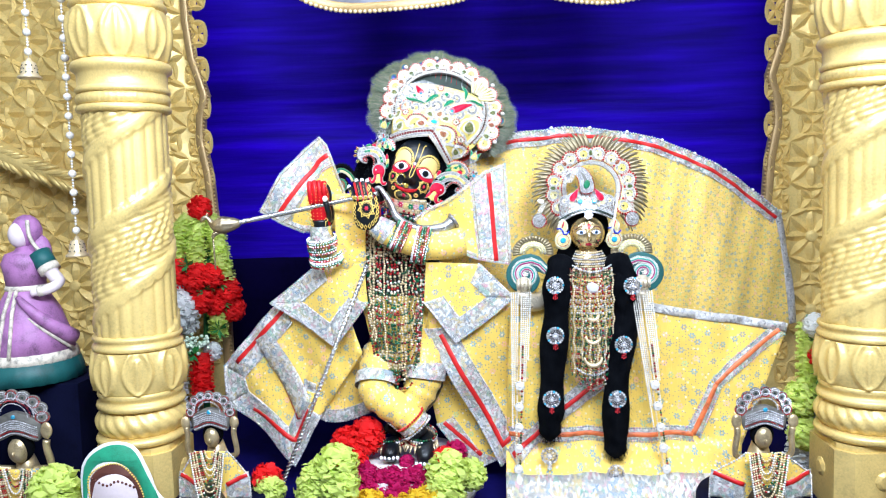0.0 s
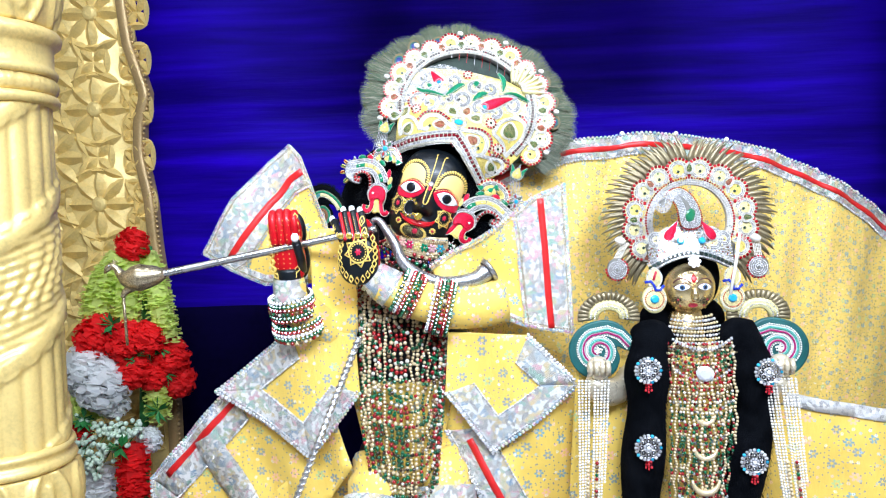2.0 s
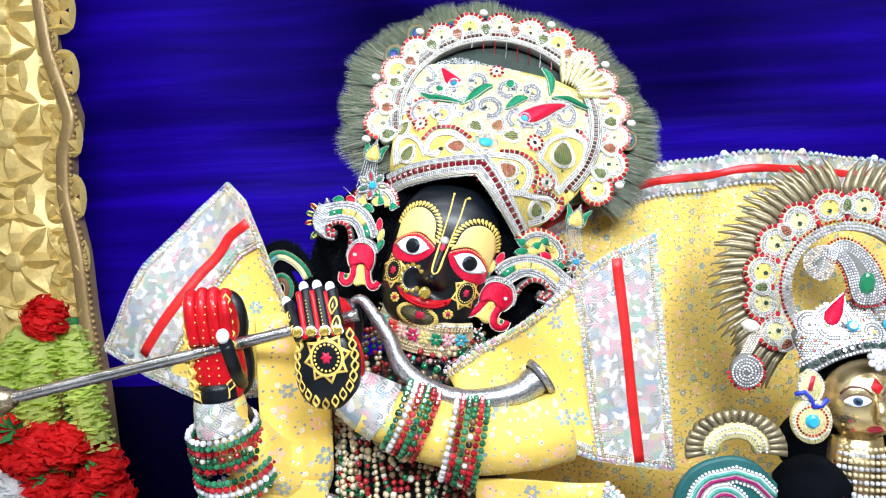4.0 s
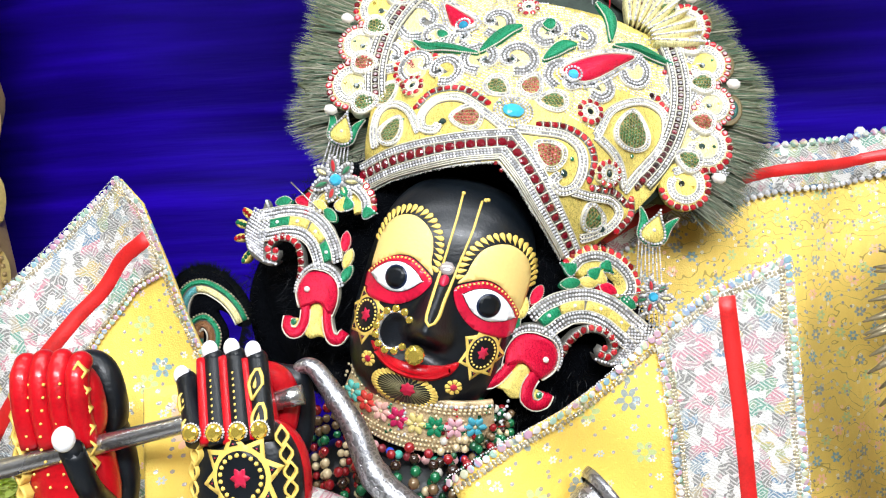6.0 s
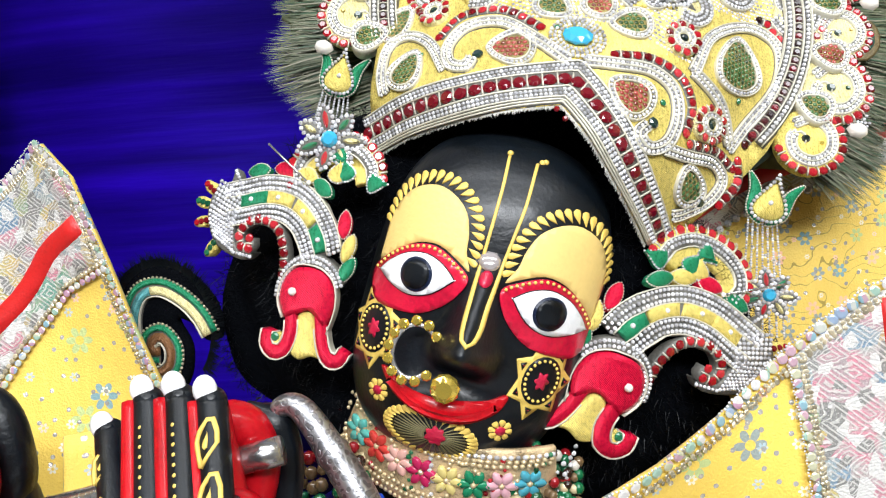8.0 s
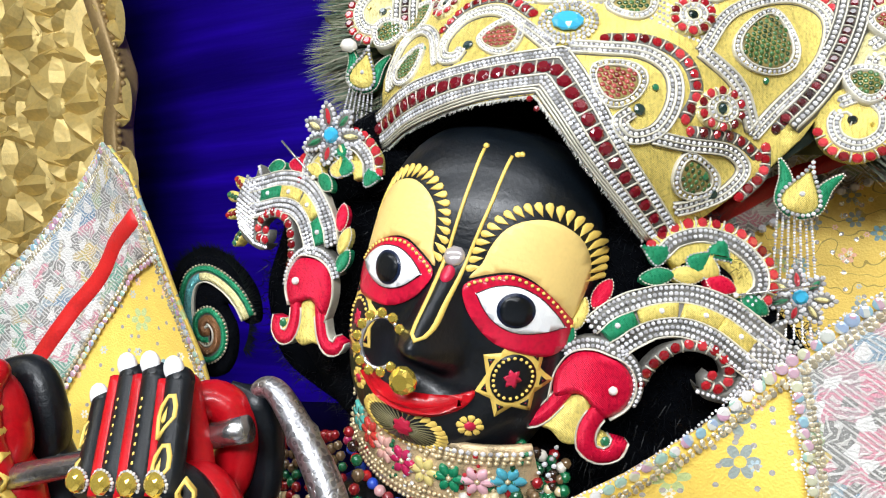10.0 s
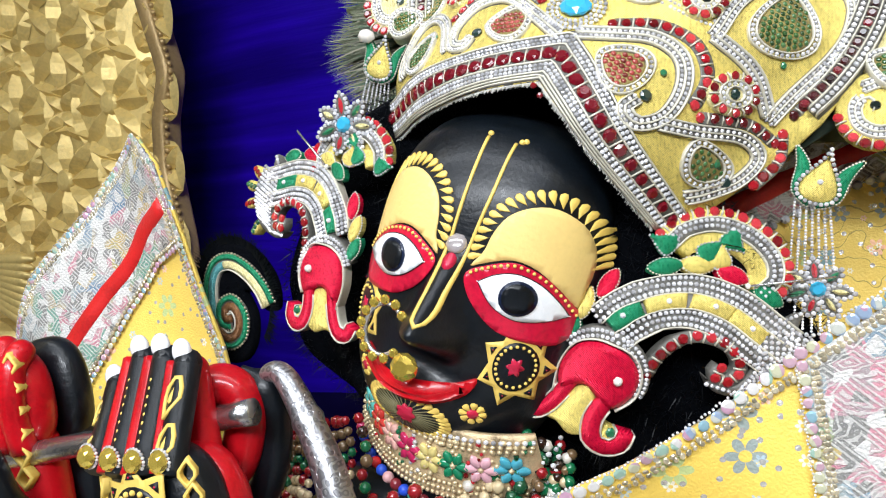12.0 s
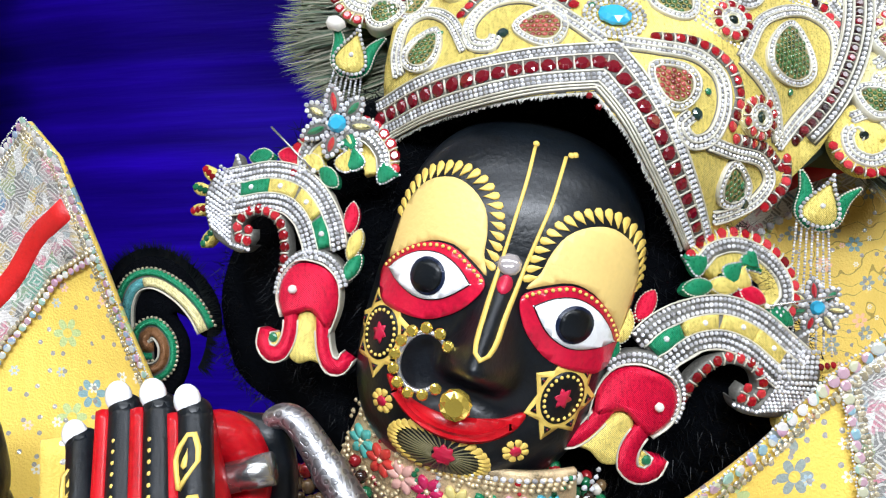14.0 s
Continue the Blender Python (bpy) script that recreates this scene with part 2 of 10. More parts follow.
def satin(name, colour):
    """The blue curtain: smooth satin with faint cross-wise pulls, their sheen put into the colour."""
    m = Nodes(name, colour, 0.6, 0, 0.06)
    where = m.place()
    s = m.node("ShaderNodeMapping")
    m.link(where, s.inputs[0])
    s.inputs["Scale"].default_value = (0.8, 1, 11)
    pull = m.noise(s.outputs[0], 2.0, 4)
    # dark and bright streaks in the colour stand in for sheen on the folds
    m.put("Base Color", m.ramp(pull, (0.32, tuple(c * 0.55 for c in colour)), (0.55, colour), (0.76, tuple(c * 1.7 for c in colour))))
    m.bump(pull, 0.03, 0.3)
    return m.mat


def gilt(name, colour=(0.74, 0.56, 0.20)):
    """Gold paint on carved wood: dull in the hollows by dust, brushed brighter elsewhere."""
    m = Nodes(name, colour, 0.36, 0.3)
    where = m.place()
    broad, fine = m.noise(where, 11, 4), m.noise(where, 160, 4)
    m.put("Base Color", m.ramp(m.math("MULTIPLY_ADD", fine, 0.4, m.math("MULTIPLY", broad, 0.6)), (0.3, tuple(c * 0.72 for c in colour)), (0.5, colour), (0.75, tuple(min(1, c * 1.18) for c in colour))))
    m.put("Roughness", m.math("MULTIPLY_ADD", broad, 0.3, 0.24))
    m.bump(m.math("MULTIPLY_ADD", broad, 2.0, fine), 0.0012, 0.6)
    return m.mat


BLACK = painted("black_paint", (0.0026, 0.0048, 0.0078), 0.36, vary=0.35, depth=0.0006, coat=0.08, gloss=0.36)
CREAM = painted("yellow_paint", (0.80, 0.58, 0.20), 0.5, vary=0.04)
LINE = painted("yellow_line_paint", (0.78, 0.55, 0.12), 0.45, vary=0.06)
RED = painted("red_enamel", (0.46, 0.004, 0.010), 0.3, vary=0.2, coat=0.35, gloss=0.2)
EYERED = painted("crimson_enamel", (0.58, 0.008, 0.040), 0.3, vary=0.2, coat=0.35, gloss=0.2)
PINKRED = painted("pink_red_paint", (0.50, 0.012, 0.05), 0.3, vary=0.15)
WHITE = painted("white_paint", (0.88, 0.90, 0.92), 0.25, vary=0.02, coat=0.5)
YELLOW = printed_cloth("yellow_print", (0.83, 0.58, 0.10))
VEIL = printed_cloth("yellow_veil", (0.83, 0.59, 0.125), vines=True)
LACE = lace("silver_brocade")
LACE_PLAIN = lace("silver_lace", (0.6, 0.6, 0.64), pastel=False, cell=0.008)
ORANGE = painted("orange_braid", (0.70, 0.17, 0.055), 0.45, vary=0.3, scale=110)
RIBBON = painted("red_ribbon", (0.56, 0.012, 0.012), 0.4, vary=0.15, scale=90)
SILVERBEAD = gems("silver_beads", (0.74, 0.74, 0.77), 0.25, 0.10, 0.3, 0.7)
PEARL = gems("pearls", (0.80, 0.77, 0.70), 0.08, 0.25, 0.1)
TRIMBEAD = runs_of_sequins("edging_sequins", ((0.62, 0.64, 0.58), (0.28, 0.46, 0.54), (0.58, 0.38, 0.45), (0.60, 0.60, 0.42), (0.38, 0.56, 0.46), (0.74, 0.72, 0.70), (0.58, 0.34, 0.46), (0.34, 0.44, 0.60)))
GOLDBIT = gems("gold_bits", (0.70, 0.62, 0.44), 0.25, 0.2, 0.6, 0.3)
REDGEM = gems("red_stones", (0.36, 0.008, 0.016), 0.4, 0.06, 0.0, 0.8)
MAROON = mixed_beads("dark_red_stones", ((0.012, 0.0005, 0.002), (0.04, 0.001, 0.003), (0.14, 0.003, 0.010), (0.02, 0.001, 0.003), (0.05, 0.001, 0.004)), 0.0)
GOLDBED = painted("gold_thread_bed", (0.30, 0.24, 0.08), 0.4, 0.3, vary=0.3, scale=150)
DARKBED = painted("grey_thread_bed", (0.13, 0.125, 0.11), 0.5, 0.2, vary=0.3, scale=120)
GREENGEM = gems("green_stones", (0.015, 0.14, 0.06), 0.35, 0.08)
BLUEGEM = gems("blue_stones", (0.04, 0.36, 0.58), 0.2, 0.06)
DARKGEM = gems("dark_stones", (0.01, 0.03, 0.025), 0.4, 0.06)
AMBER = gems("amber_stones", (0.82, 0.60, 0.10), 0.3, 0.06, 0.75)
NECKBEADS = mixed_beads("necklace_beads", ((0.36, 0.012, 0.016), (0.008, 0.13, 0.05), (0.62, 0.50, 0.30), (0.012, 0.08, 0.035), (0.28, 0.01, 0.015), (0.70, 0.66, 0.58), (0.03, 0.015, 0.01), (0.16, 0.10, 0.05)), 0.15)
BRIGHTBEADS = mixed_beads("choker_beads", ((0.70, 0.03, 0.03), (0.75, 0.42, 0.42), (0.03, 0.09, 0.62), (0.75, 0.56, 0.05), (0.10, 0.48, 0.60), (0.45, 0.02, 0.10), (0.02, 0.2, 0.13), (0.25, 0.03, 0.04), (0.10, 0.50, 0.40)), 0.0)
ZARI = zari("gold_zari", (0.78, 0.63, 0.17))
PALEZARI = zari("pale_zari", (0.82, 0.72, 0.36))
PINKZARI = zari("pink_zari", (0.68, 0.004, 0.045))
GREENZARI = zari("green_zari", (0.014, 0.24, 0.11))
BLUEZARI = zari("teal_zari", (0.10, 0.34, 0.36))
CORD = painted("silver_cord", (0.62, 0.59, 0.49), 0.4, 0.2, scale=200)
SILVER = painted("silver_metal", (0.60, 0.60, 0.62), 0.22, 0.85, vary=0.2)
NAVY = painted("dark_navy_cloth", (0.004, 0.005, 0.022), 0.8, vary=0.2, scale=30, gloss=0.05)
OLDBRASS = painted("old_brass", (0.50, 0.40, 0.23), 0.3, 0.6, vary=0.3)
BRASS = painted("pale_brass", (0.72, 0.64, 0.48), 0.27, 0.5, vary=0.12)
STEEL = painted("steel_tube", (0.50, 0.50, 0.50), 0.24, 0.95, vary=0.15)
GOLDMETAL = painted("gold_metal", (0.76, 0.62, 0.38), 0.28, 0.45, vary=0.1)
FACETED = (SILVERBEAD, TRIMBEAD, GOLDBIT, REDGEM, MAROON, GREENGEM, BLUEGEM, DARKGEM, AMBER)
FUR = velvet("black_fur", (0.0014, 0.0018, 0.0028))
HAIRS = painted("black_hairs", (0.0025, 0.0035, 0.0055), 0.4, vary=0.3, scale=20, gloss=0.22)
WHITEFUR = velvet("white_trim", (0.55, 0.54, 0.50), (0.8, 0.8, 0.8))
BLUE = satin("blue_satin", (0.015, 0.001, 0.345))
GILT = gilt("gold_paint")
GILT_TRIM = gilt("old_gold_braid", (0.40, 0.27, 0.11))
FEATHER = painted("peacock_barbs", (0.085, 0.10, 0.050), 0.5, 0.0, vary=0.3, scale=20)
FEATHER_DARK, FEATHER_PALE = painted("dark_barbs", (0.028, 0.070, 0.030), 0.5, vary=0.3, scale=20), painted("pale_barbs", (0.20, 0.19, 0.13), 0.45, vary=0.2, scale=20)
FEATHER_BRONZE = painted("bronze_barbs", (0.16, 0.12, 0.05), 0.4, 0.2, vary=0.3, scale=120)
FEATHER_EYE = painted("peacock_eye", (0.02, 0.10, 0.09), 0.3, 0.3, vary=0.3, scale=120)
PALEGOLD = painted("pleated_gold_foil", (0.27, 0.225, 0.135), 0.35, 0.5, vary=0.25)
MARBLE = painted("white_stone", (0.70, 0.69, 0.67), 0.3, vary=0.05, scale=4)
PLASTER = painted("cream_plaster", (0.34, 0.32, 0.29), 0.8, vary=0.05, scale=2)
SKIN = painted("painted_figure", (0.72, 0.62, 0.64), 0.5, vary=0.06, scale=20)
PURPLE = painted("purple_cloth", (0.36, 0.16, 0.36), 0.5, vary=0.3, scale=60)
SILVERLACE = painted("cream_lace", (0.66, 0.60, 0.50), 0.5, 0.1, vary=0.35, scale=120, depth=0.002)
TEALCLOTH = painted("dark_teal_cloth", (0.01, 0.09, 0.09), 0.5, vary=0.2, scale=40)
CARD = painted("printed_card", (0.78, 0.77, 0.80), 0.5, vary=0.03)
GREENPAINT = painted("green_print", (0.03, 0.28, 0.15), 0.5, vary=0.2, scale=80)
BROWNPAINT = painted("brown_print", (0.10, 0.03, 0.02), 0.5, vary=0.2)
def petal(name, colour, vary):
    """Thin dyed cloth that lets some light through."""
    mat = painted(name, colour, 0.6, vary=vary, scale=30, gloss=0.2)
    tree = mat.node_tree
    bsdf, out = tree.nodes["Principled BSDF"], tree.nodes["Material Output"]
    back, mixed = tree.nodes.new("ShaderNodeBsdfTranslucent"), tree.nodes.new("ShaderNodeMixShader")
    back.inputs[0].default_value = (*colour, 1)
    mixed.inputs[0].default_value = 0.5
    tree.links.new(bsdf.outputs[0], mixed.inputs[1])
    tree.links.new(back.outputs[0], mixed.inputs[2])
    tree.links.new(mixed.outputs[0], out.inputs[0])
    return mat


LIME = petal("lime_petals", (0.78, 0.88, 0.26), 0.08)
REDPETAL = petal("red_petals", (0.93, 0.028, 0.028), 0.15)
WHITEPETAL = petal("white_petals", (0.93, 0.94, 0.93), 0.05)
YELLOWPETAL = petal("yellow_petals", (0.86, 0.62, 0.03), 0.1)
MAGENTA = petal("magenta_petals", (0.60, 0.012, 0.15), 0.2)
LEAF = painted("leaf_green", (0.04, 0.22, 0.05), 0.5, vary=0.25, scale=40)
MINT = painted("berry_white", (0.62, 0.74, 0.58), 0.5, vary=0.08, scale=40)

# ---- mesh building ----


class Geo:
    """Collects faces with materials and turns them into one mesh."""

    def __init__(self):
        self.v, self.f, self.m, self.mats = [], [], [], []

    def slot(self, mat):
        if mat not in self.mats:
            self.mats.append(mat)
        return self.mats.index(mat)

    def add(self, verts, faces, mat):
        k, s = len(self.v), self.slot(mat)
        self.v.extend(tuple(map(float, p)) for p in verts)
        self.f.extend(tuple(i + k for i in f) for f in faces)
        self.m.extend([s] * len(faces))

    def mesh(self, name, smooth=True):
        me = bpy.data.meshes.new(name)
        me.from_pydata(self.v, [], self.f)
        for m in self.mats:
            me.materials.append(m)
        me.polygons.foreach_set("material_index", self.m)
        facets = [smooth and m not in FACETED for m in self.mats]
        me.polygons.foreach_set("use_smooth", [facets[m] for m in self.m])
        me.update()
        return me


def base(name, place, label, category, group=""):
    """The empty at a thing's base, which carries its parts."""
    ob = new(name)
    ob.empty_display_size = 0.02
    ob.location = place
    return tagged(ob, label, category, group)


def part(name, g, parent=None, label="", smooth=True, kind=""):
    me = g if isinstance(g, bpy.types.Mesh) else g.mesh(name, smooth)
    ob = new(name, me)
    if parent:
        ob.parent = parent
        if parent.type == "EMPTY":
            ob.matrix_parent_inverse = parent.matrix_basis.inverted()
    return tagged(ob, label, kind=kind)


def thing(name, g, label, category, group="", smooth=True):
    return tagged(part(name, g, None, "", smooth), label, category, group)


class Surf:
    """A face of a thing as a height over the upright plane: depth(a, b) at a to the right and b up, in the pose m."""

    def __init__(self, depth, m=None):
        self.depth, self.m = depth, np.array(m if m is not None else Matrix())

    def at(self, a, b, h=0.0):
        d, e = self.depth, 0.0015
        y = d(a, b)
        n = np.array(((d(a + e, b) - d(a - e, b)) / (2 * e), -1.0, (d(a, b + e) - d(a, b - e)) / (2 * e)))
        n /= np.linalg.norm(n)
        p = np.array((a, y, b)) + h * n
        return self.m[:3, :3] @ p + self.m[:3, 3], self.m[:3, :3] @ n


def unit(v):
    v = np.asarray(v, float)
    return v / (np.linalg.norm(v) or 1)


def around(n):
    """Two directions square to n."""
    s = unit(np.cross(n, (0.31, 0.2, 0.93)))
    return s, np.cross(n, s)


def arc(x, y, rx, a0, a1, n=16, ry=None):
    ry = rx if ry is None else ry
    return [(x + rx * math.cos(radians(a0 + (a1 - a0) * i / n)), y + ry * math.sin(radians(a0 + (a1 - a0) * i / n))) for i in range(n + 1)]


def spiral(x, y, r0, r1, a0, a1, n=30):
    out = []
    for i in range(n + 1):
        k = i / n
        r, a = r0 + (r1 - r0) * k, radians(a0 + (a1 - a0) * k)
        out.append((x + r * math.cos(a), y + r * math.sin(a)))
    return out


def spline(points, n=8, closed=False):
    """A smooth line through a few points of any dimension."""
    p = [np.array(q, float) for q in points]
    p = [p[-1]] + p + p[:2] if closed else [2 * p[0] - p[1]] + p + [2 * p[-1] - p[-2]]
    out = []
    for a, b, c, d in zip(p, p[1:], p[2:], p[3:]):
        for i in range(n):
            t = i / n
            out.append(0.5 * (2 * b + (c - a) * t + (2 * a - 5 * b + 4 * c - d) * t * t + (3 * b - a - 3 * c + d) * t ** 3))
    if not closed:
        out.append(p[-2])
    return [tuple(q) for q in out]


def even(line, gap, closed=False):
    """Points every gap metres along a line."""
    p = [np.array(q, float) for q in line]
    if closed:
        p.append(p[0])
    seg = [np.linalg.norm(b - a) for a, b in zip(p, p[1:])]
    total = sum(seg)
    n = max(1, round(total / gap))
    out, i, run = [], 0, 0.0
    for k in range(n + (0 if closed else 1)):
        want = total * k / n
        while i < len(seg) - 1 and run + seg[i] < want:
            run += seg[i]
            i += 1
        t = (want - run) / seg[i] if seg[i] else 0
        out.append(tuple(p[i] + (p[i + 1] - p[i]) * min(1, t)))
    return out


def offset(line, d, closed=False):
    """The line moved d to its left."""
    p = [np.array(q, float) for q in line]
    n, out = len(p), []
    for i in range(n):
        a = p[i - 1] if i or closed else p[i]
        b = p[(i + 1) % n] if i < n - 1 or closed else p[i]
        t1, t2 = unit(p[i] - a), unit(b - p[i])
        if not i and not closed:
            t1 = t2
        if i == n - 1 and not closed:
            t2 = t1
        n1, n2 = np.array((-t1[1], t1[0])), np.array((-t2[1], t2[0]))
        m = unit(n1 + n2)
        k = max(0.35, float(m @ n1))
        out.append(tuple(p[i] + m * d / k))
    return out


def drop(x, y, length, width, angle, n=9):
    """The outline of a leaf or tear, its point at the end that angle (degrees from the right) names."""
    out, c, s = [], math.cos(radians(angle)), math.sin(radians(angle))
    for i in range(2 * n):
        a = math.pi * i / n
        u = math.cos(a)
        w = math.sin(a) * (1 - u) / 2 * 1.25
        p, q = u * length / 2, w * width / 2 * 1.6
        out.append((x + p * c - q * s, y + p * s + q * c))
    return out


def leaf(x, y, length, width, angle, n=7):
    out, c, s = [], math.cos(radians(angle)), math.sin(radians(angle))
    for i in range(2 * n):
        a = math.pi * i / n
        p, q = math.cos(a) * length / 2, abs(math.sin(a)) ** 1.4 * math.copysign(1, math.sin(a)) * width / 2
        out.append((x + p * c - q * s, y + p * s + q * c))
    return out


def area(poly):
    return 0.5 * sum(a[0] * b[1] - b[0] * a[1] for a, b in zip(poly, poly[1:] + poly[:1]))


def ccw(poly):
    return list(poly) if area(poly) > 0 else list(poly)[::-1]


from mathutils.geometry import tessellate_polygon


def pad(g, s, poly, mat, h=0.0015, h0=-0.001, edge=0.0012):
    """A padded patch on a surface: side, rounded edge and top."""
    poly = ccw(poly)
    inner = offset(poly, edge, True)
    n = len(poly)
    verts = [s.at(*q, h0)[0] for q in poly] + [s.at(*q, h * 0.65)[0] for q in poly] + [s.at(*q, h)[0] for q in inner]
    faces = [(i, (i + 1) % n, n + (i + 1) % n, n + i) for i in range(n)] + [(n + i, n + (i + 1) % n, 2 * n + (i + 1) % n, 2 * n + i) for i in range(n)]
    for t in tessellate_polygon([[Vector((*q, 0)) for q in inner]]):
        a, b, c = (inner[i] for i in t)
        up = (b[0] - a[0]) * (c[1] - a[1]) - (b[1] - a[1]) * (c[0] - a[0]) > 0
        faces.append(tuple(2 * n + i for i in (t if up else t[::-1])))
    g.add(verts, faces, mat)


def cloth(g, s, poly, mat, step=0.02, h=0.0, thick=0.003):
    """A sheet of cloth over a surface, with thickness, fine enough to take its folds."""
    bm = bmesh.new()
    bm.faces.new([bm.verts.new((p[0], p[1], 0)) for p in ccw(poly)])
    xs, ys = [p[0] for p in poly], [p[1] for p in poly]
    for axis, lo, hi in ((0, min(xs), max(xs)), (1, min(ys), max(ys))):
        k = math.floor(lo / step) + 1
        while k * step < hi:
            co, no = [0, 0, 0], [0, 0, 0]
            co[axis], no[axis] = k * step, 1
            bmesh.ops.bisect_plane(bm, geom=bm.verts[:] + bm.edges[:] + bm.faces[:], plane_co=co, plane_no=no, dist=1e-6)
            k += 1
    bmesh.ops.triangulate(bm, faces=[f for f in bm.faces if len(f.verts) > 4])
    bm.verts.index_update()
    n = len(bm.verts)
    top = [s.at(v.co.x, v.co.y, h)[0] for v in bm.verts]
    low = [s.at(v.co.x, v.co.y, h - thick)[0] for v in bm.verts]
    faces = [tuple(v.index for v in f.verts) for f in bm.faces]
    faces += [tuple(n + i for i in f[::-1]) for f in faces]
    for e in bm.edges:
        if e.is_boundary:
            l = e.link_loops[0]
            a, b = l.vert.index, l.link_loop_next.vert.index
            faces.append((b, a, n + a, n + b))
    bm.free()
    g.add(top + low, faces, mat)


def band(g, s, line, width, mat, h=0.002, h0=-0.001, closed=False, step=0.012):
    """A flat ribbon with a slightly rounded back along a line on a surface."""
    line = even(line, step, closed)
    l1, l2, m1, m2 = offset(line, width / 2, closed), offset(line, -width / 2, closed), offset(line, width * 0.38, closed), offset(line, -width * 0.38, closed)
    verts = []
    for a, b, c, d in zip(l1, m1, m2, l2):
        verts += [s.at(*a, h0)[0], s.at(*a, h * 0.5)[0], s.at(*b, h)[0], s.at(*c, h)[0], s.at(*d, h * 0.5)[0], s.at(*d, h0)[0]]
    n, faces = len(line), []
    for i in range(n if closed else n - 1):
        p, q = 6 * i, 6 * ((i + 1) % n)
        faces += [(p + k, p + k + 1, q + k + 1, q + k) for k in range(5)]
    if not closed:
        faces += [(5, 4, 3, 2, 1, 0), tuple(6 * (n - 1) + k for k in range(6))]
    g.add(verts, faces, mat)


def tube(g, points, radius, mat, sides=8, caps=True):
    """A round bar through points; radius is one number or one for each point."""
    p = [np.array(q, float) for q in points]
    n = len(p)
    rad = radius if isinstance(radius, (list, tuple)) else [radius] * n
    verts, faces, ref = [], [], None
    for i in range(n):
        t = unit(p[min(i + 1, n - 1)] - p[max(i - 1, 0)])
        ref = around(t)[0] if ref is None else unit(ref - t * (ref @ t))
        up = np.cross(t, ref)
        verts += [p[i] + rad[i] * (ref * math.cos(2 * math.pi * k / sides) + up * math.sin(2 * math.pi * k / sides)) for k in range(sides)]
    for i in range(n - 1):
        faces += [(sides * i + k, sides * i + (k + 1) % sides, sides * (i + 1) + (k + 1) % sides, sides * (i + 1) + k) for k in range(sides)]
    if caps:
        faces += [tuple(range(sides))[::-1], tuple(sides * (n - 1) + k for k in range(sides))]
    g.add(verts, faces, mat)


def dome_shape(sides, levels):
    verts, faces = [], []
    for i, (r, h) in enumerate(levels):
        verts += [(r * math.cos(2 * math.pi * (k + 0.5 * (i % 2)) / sides), r * math.sin(2 * math.pi * (k + 0.5 * (i % 2)) / sides), h) for k in range(sides)]
    for i in range(len(levels) - 1):
        for k in range(sides):
            a, b = sides * i + k, sides * i + (k + 1) % sides
            c, d = a + sides, b + sides
            if i % 2:
                faces += [(a, b, d), (a, d, c)]
            else:
                faces += [(a, b, c), (b, d, c)]
    faces.append(tuple(sides * (len(levels) - 1) + k for k in range(sides)))
    return np.array(verts), faces


BEAD = dome_shape(6, ((1.0, -0.2), (0.92, 0.35), (0.5, 0.8)))
STONE = dome_shape(8, ((1.0, -0.2), (1.0, 0.15), (0.62, 0.55)))


def ball_shape(sides=7, rings=4):
    verts, faces = [(0, 0, -1)], []
    for i in range(1, rings):
        a = math.pi * i / rings - math.pi / 2
        verts += [(math.cos(a) * math.cos(2 * math.pi * k / sides), math.cos(a) * math.sin(2 * math.pi * k / sides), math.sin(a)) for k in range(sides)]
    verts.append((0, 0, 1))
    last = len(verts) - 1
    for k in range(sides):
        faces.append((0, 1 + (k + 1) % sides, 1 + k))
        faces.append((last, last - sides + k, last - sides + (k + 1) % sides))
        for i in range(rings - 2):
            p = 1 + sides * i
            faces.append((p + k, p + (k + 1) % sides, p + sides + (k + 1) % sides, p + sides + k))
    return np.array(verts), faces


BALL, FINEBALL = ball_shape(), ball_shape(20, 12)


def stud(g, place, normal, r, mat, shape=BEAD, tall=1.0, stretch=1.0, turn=0.0):
    """A stone or bead seated on a surface."""
    s, t = around(normal)
    c, d = math.cos(turn), math.sin(turn)
    s, t = s * c + t * d, t * c - s * d
    v, f = shape
    g.add(np.outer(v[:, 0] * r * stretch, s) + np.outer(v[:, 1] * r, t) + np.outer(v[:, 2] * r * tall, normal) + place, f, mat)


def studs(g, s, line, r, mat, gap=None, h=0.0, closed=False, shape=BEAD, tall=1.0):
    for q in even(line, gap or 2.1 * r, closed):
        stud(g, *s.at(*q, h), r * random.uniform(0.93, 1.05), mat, shape, tall)


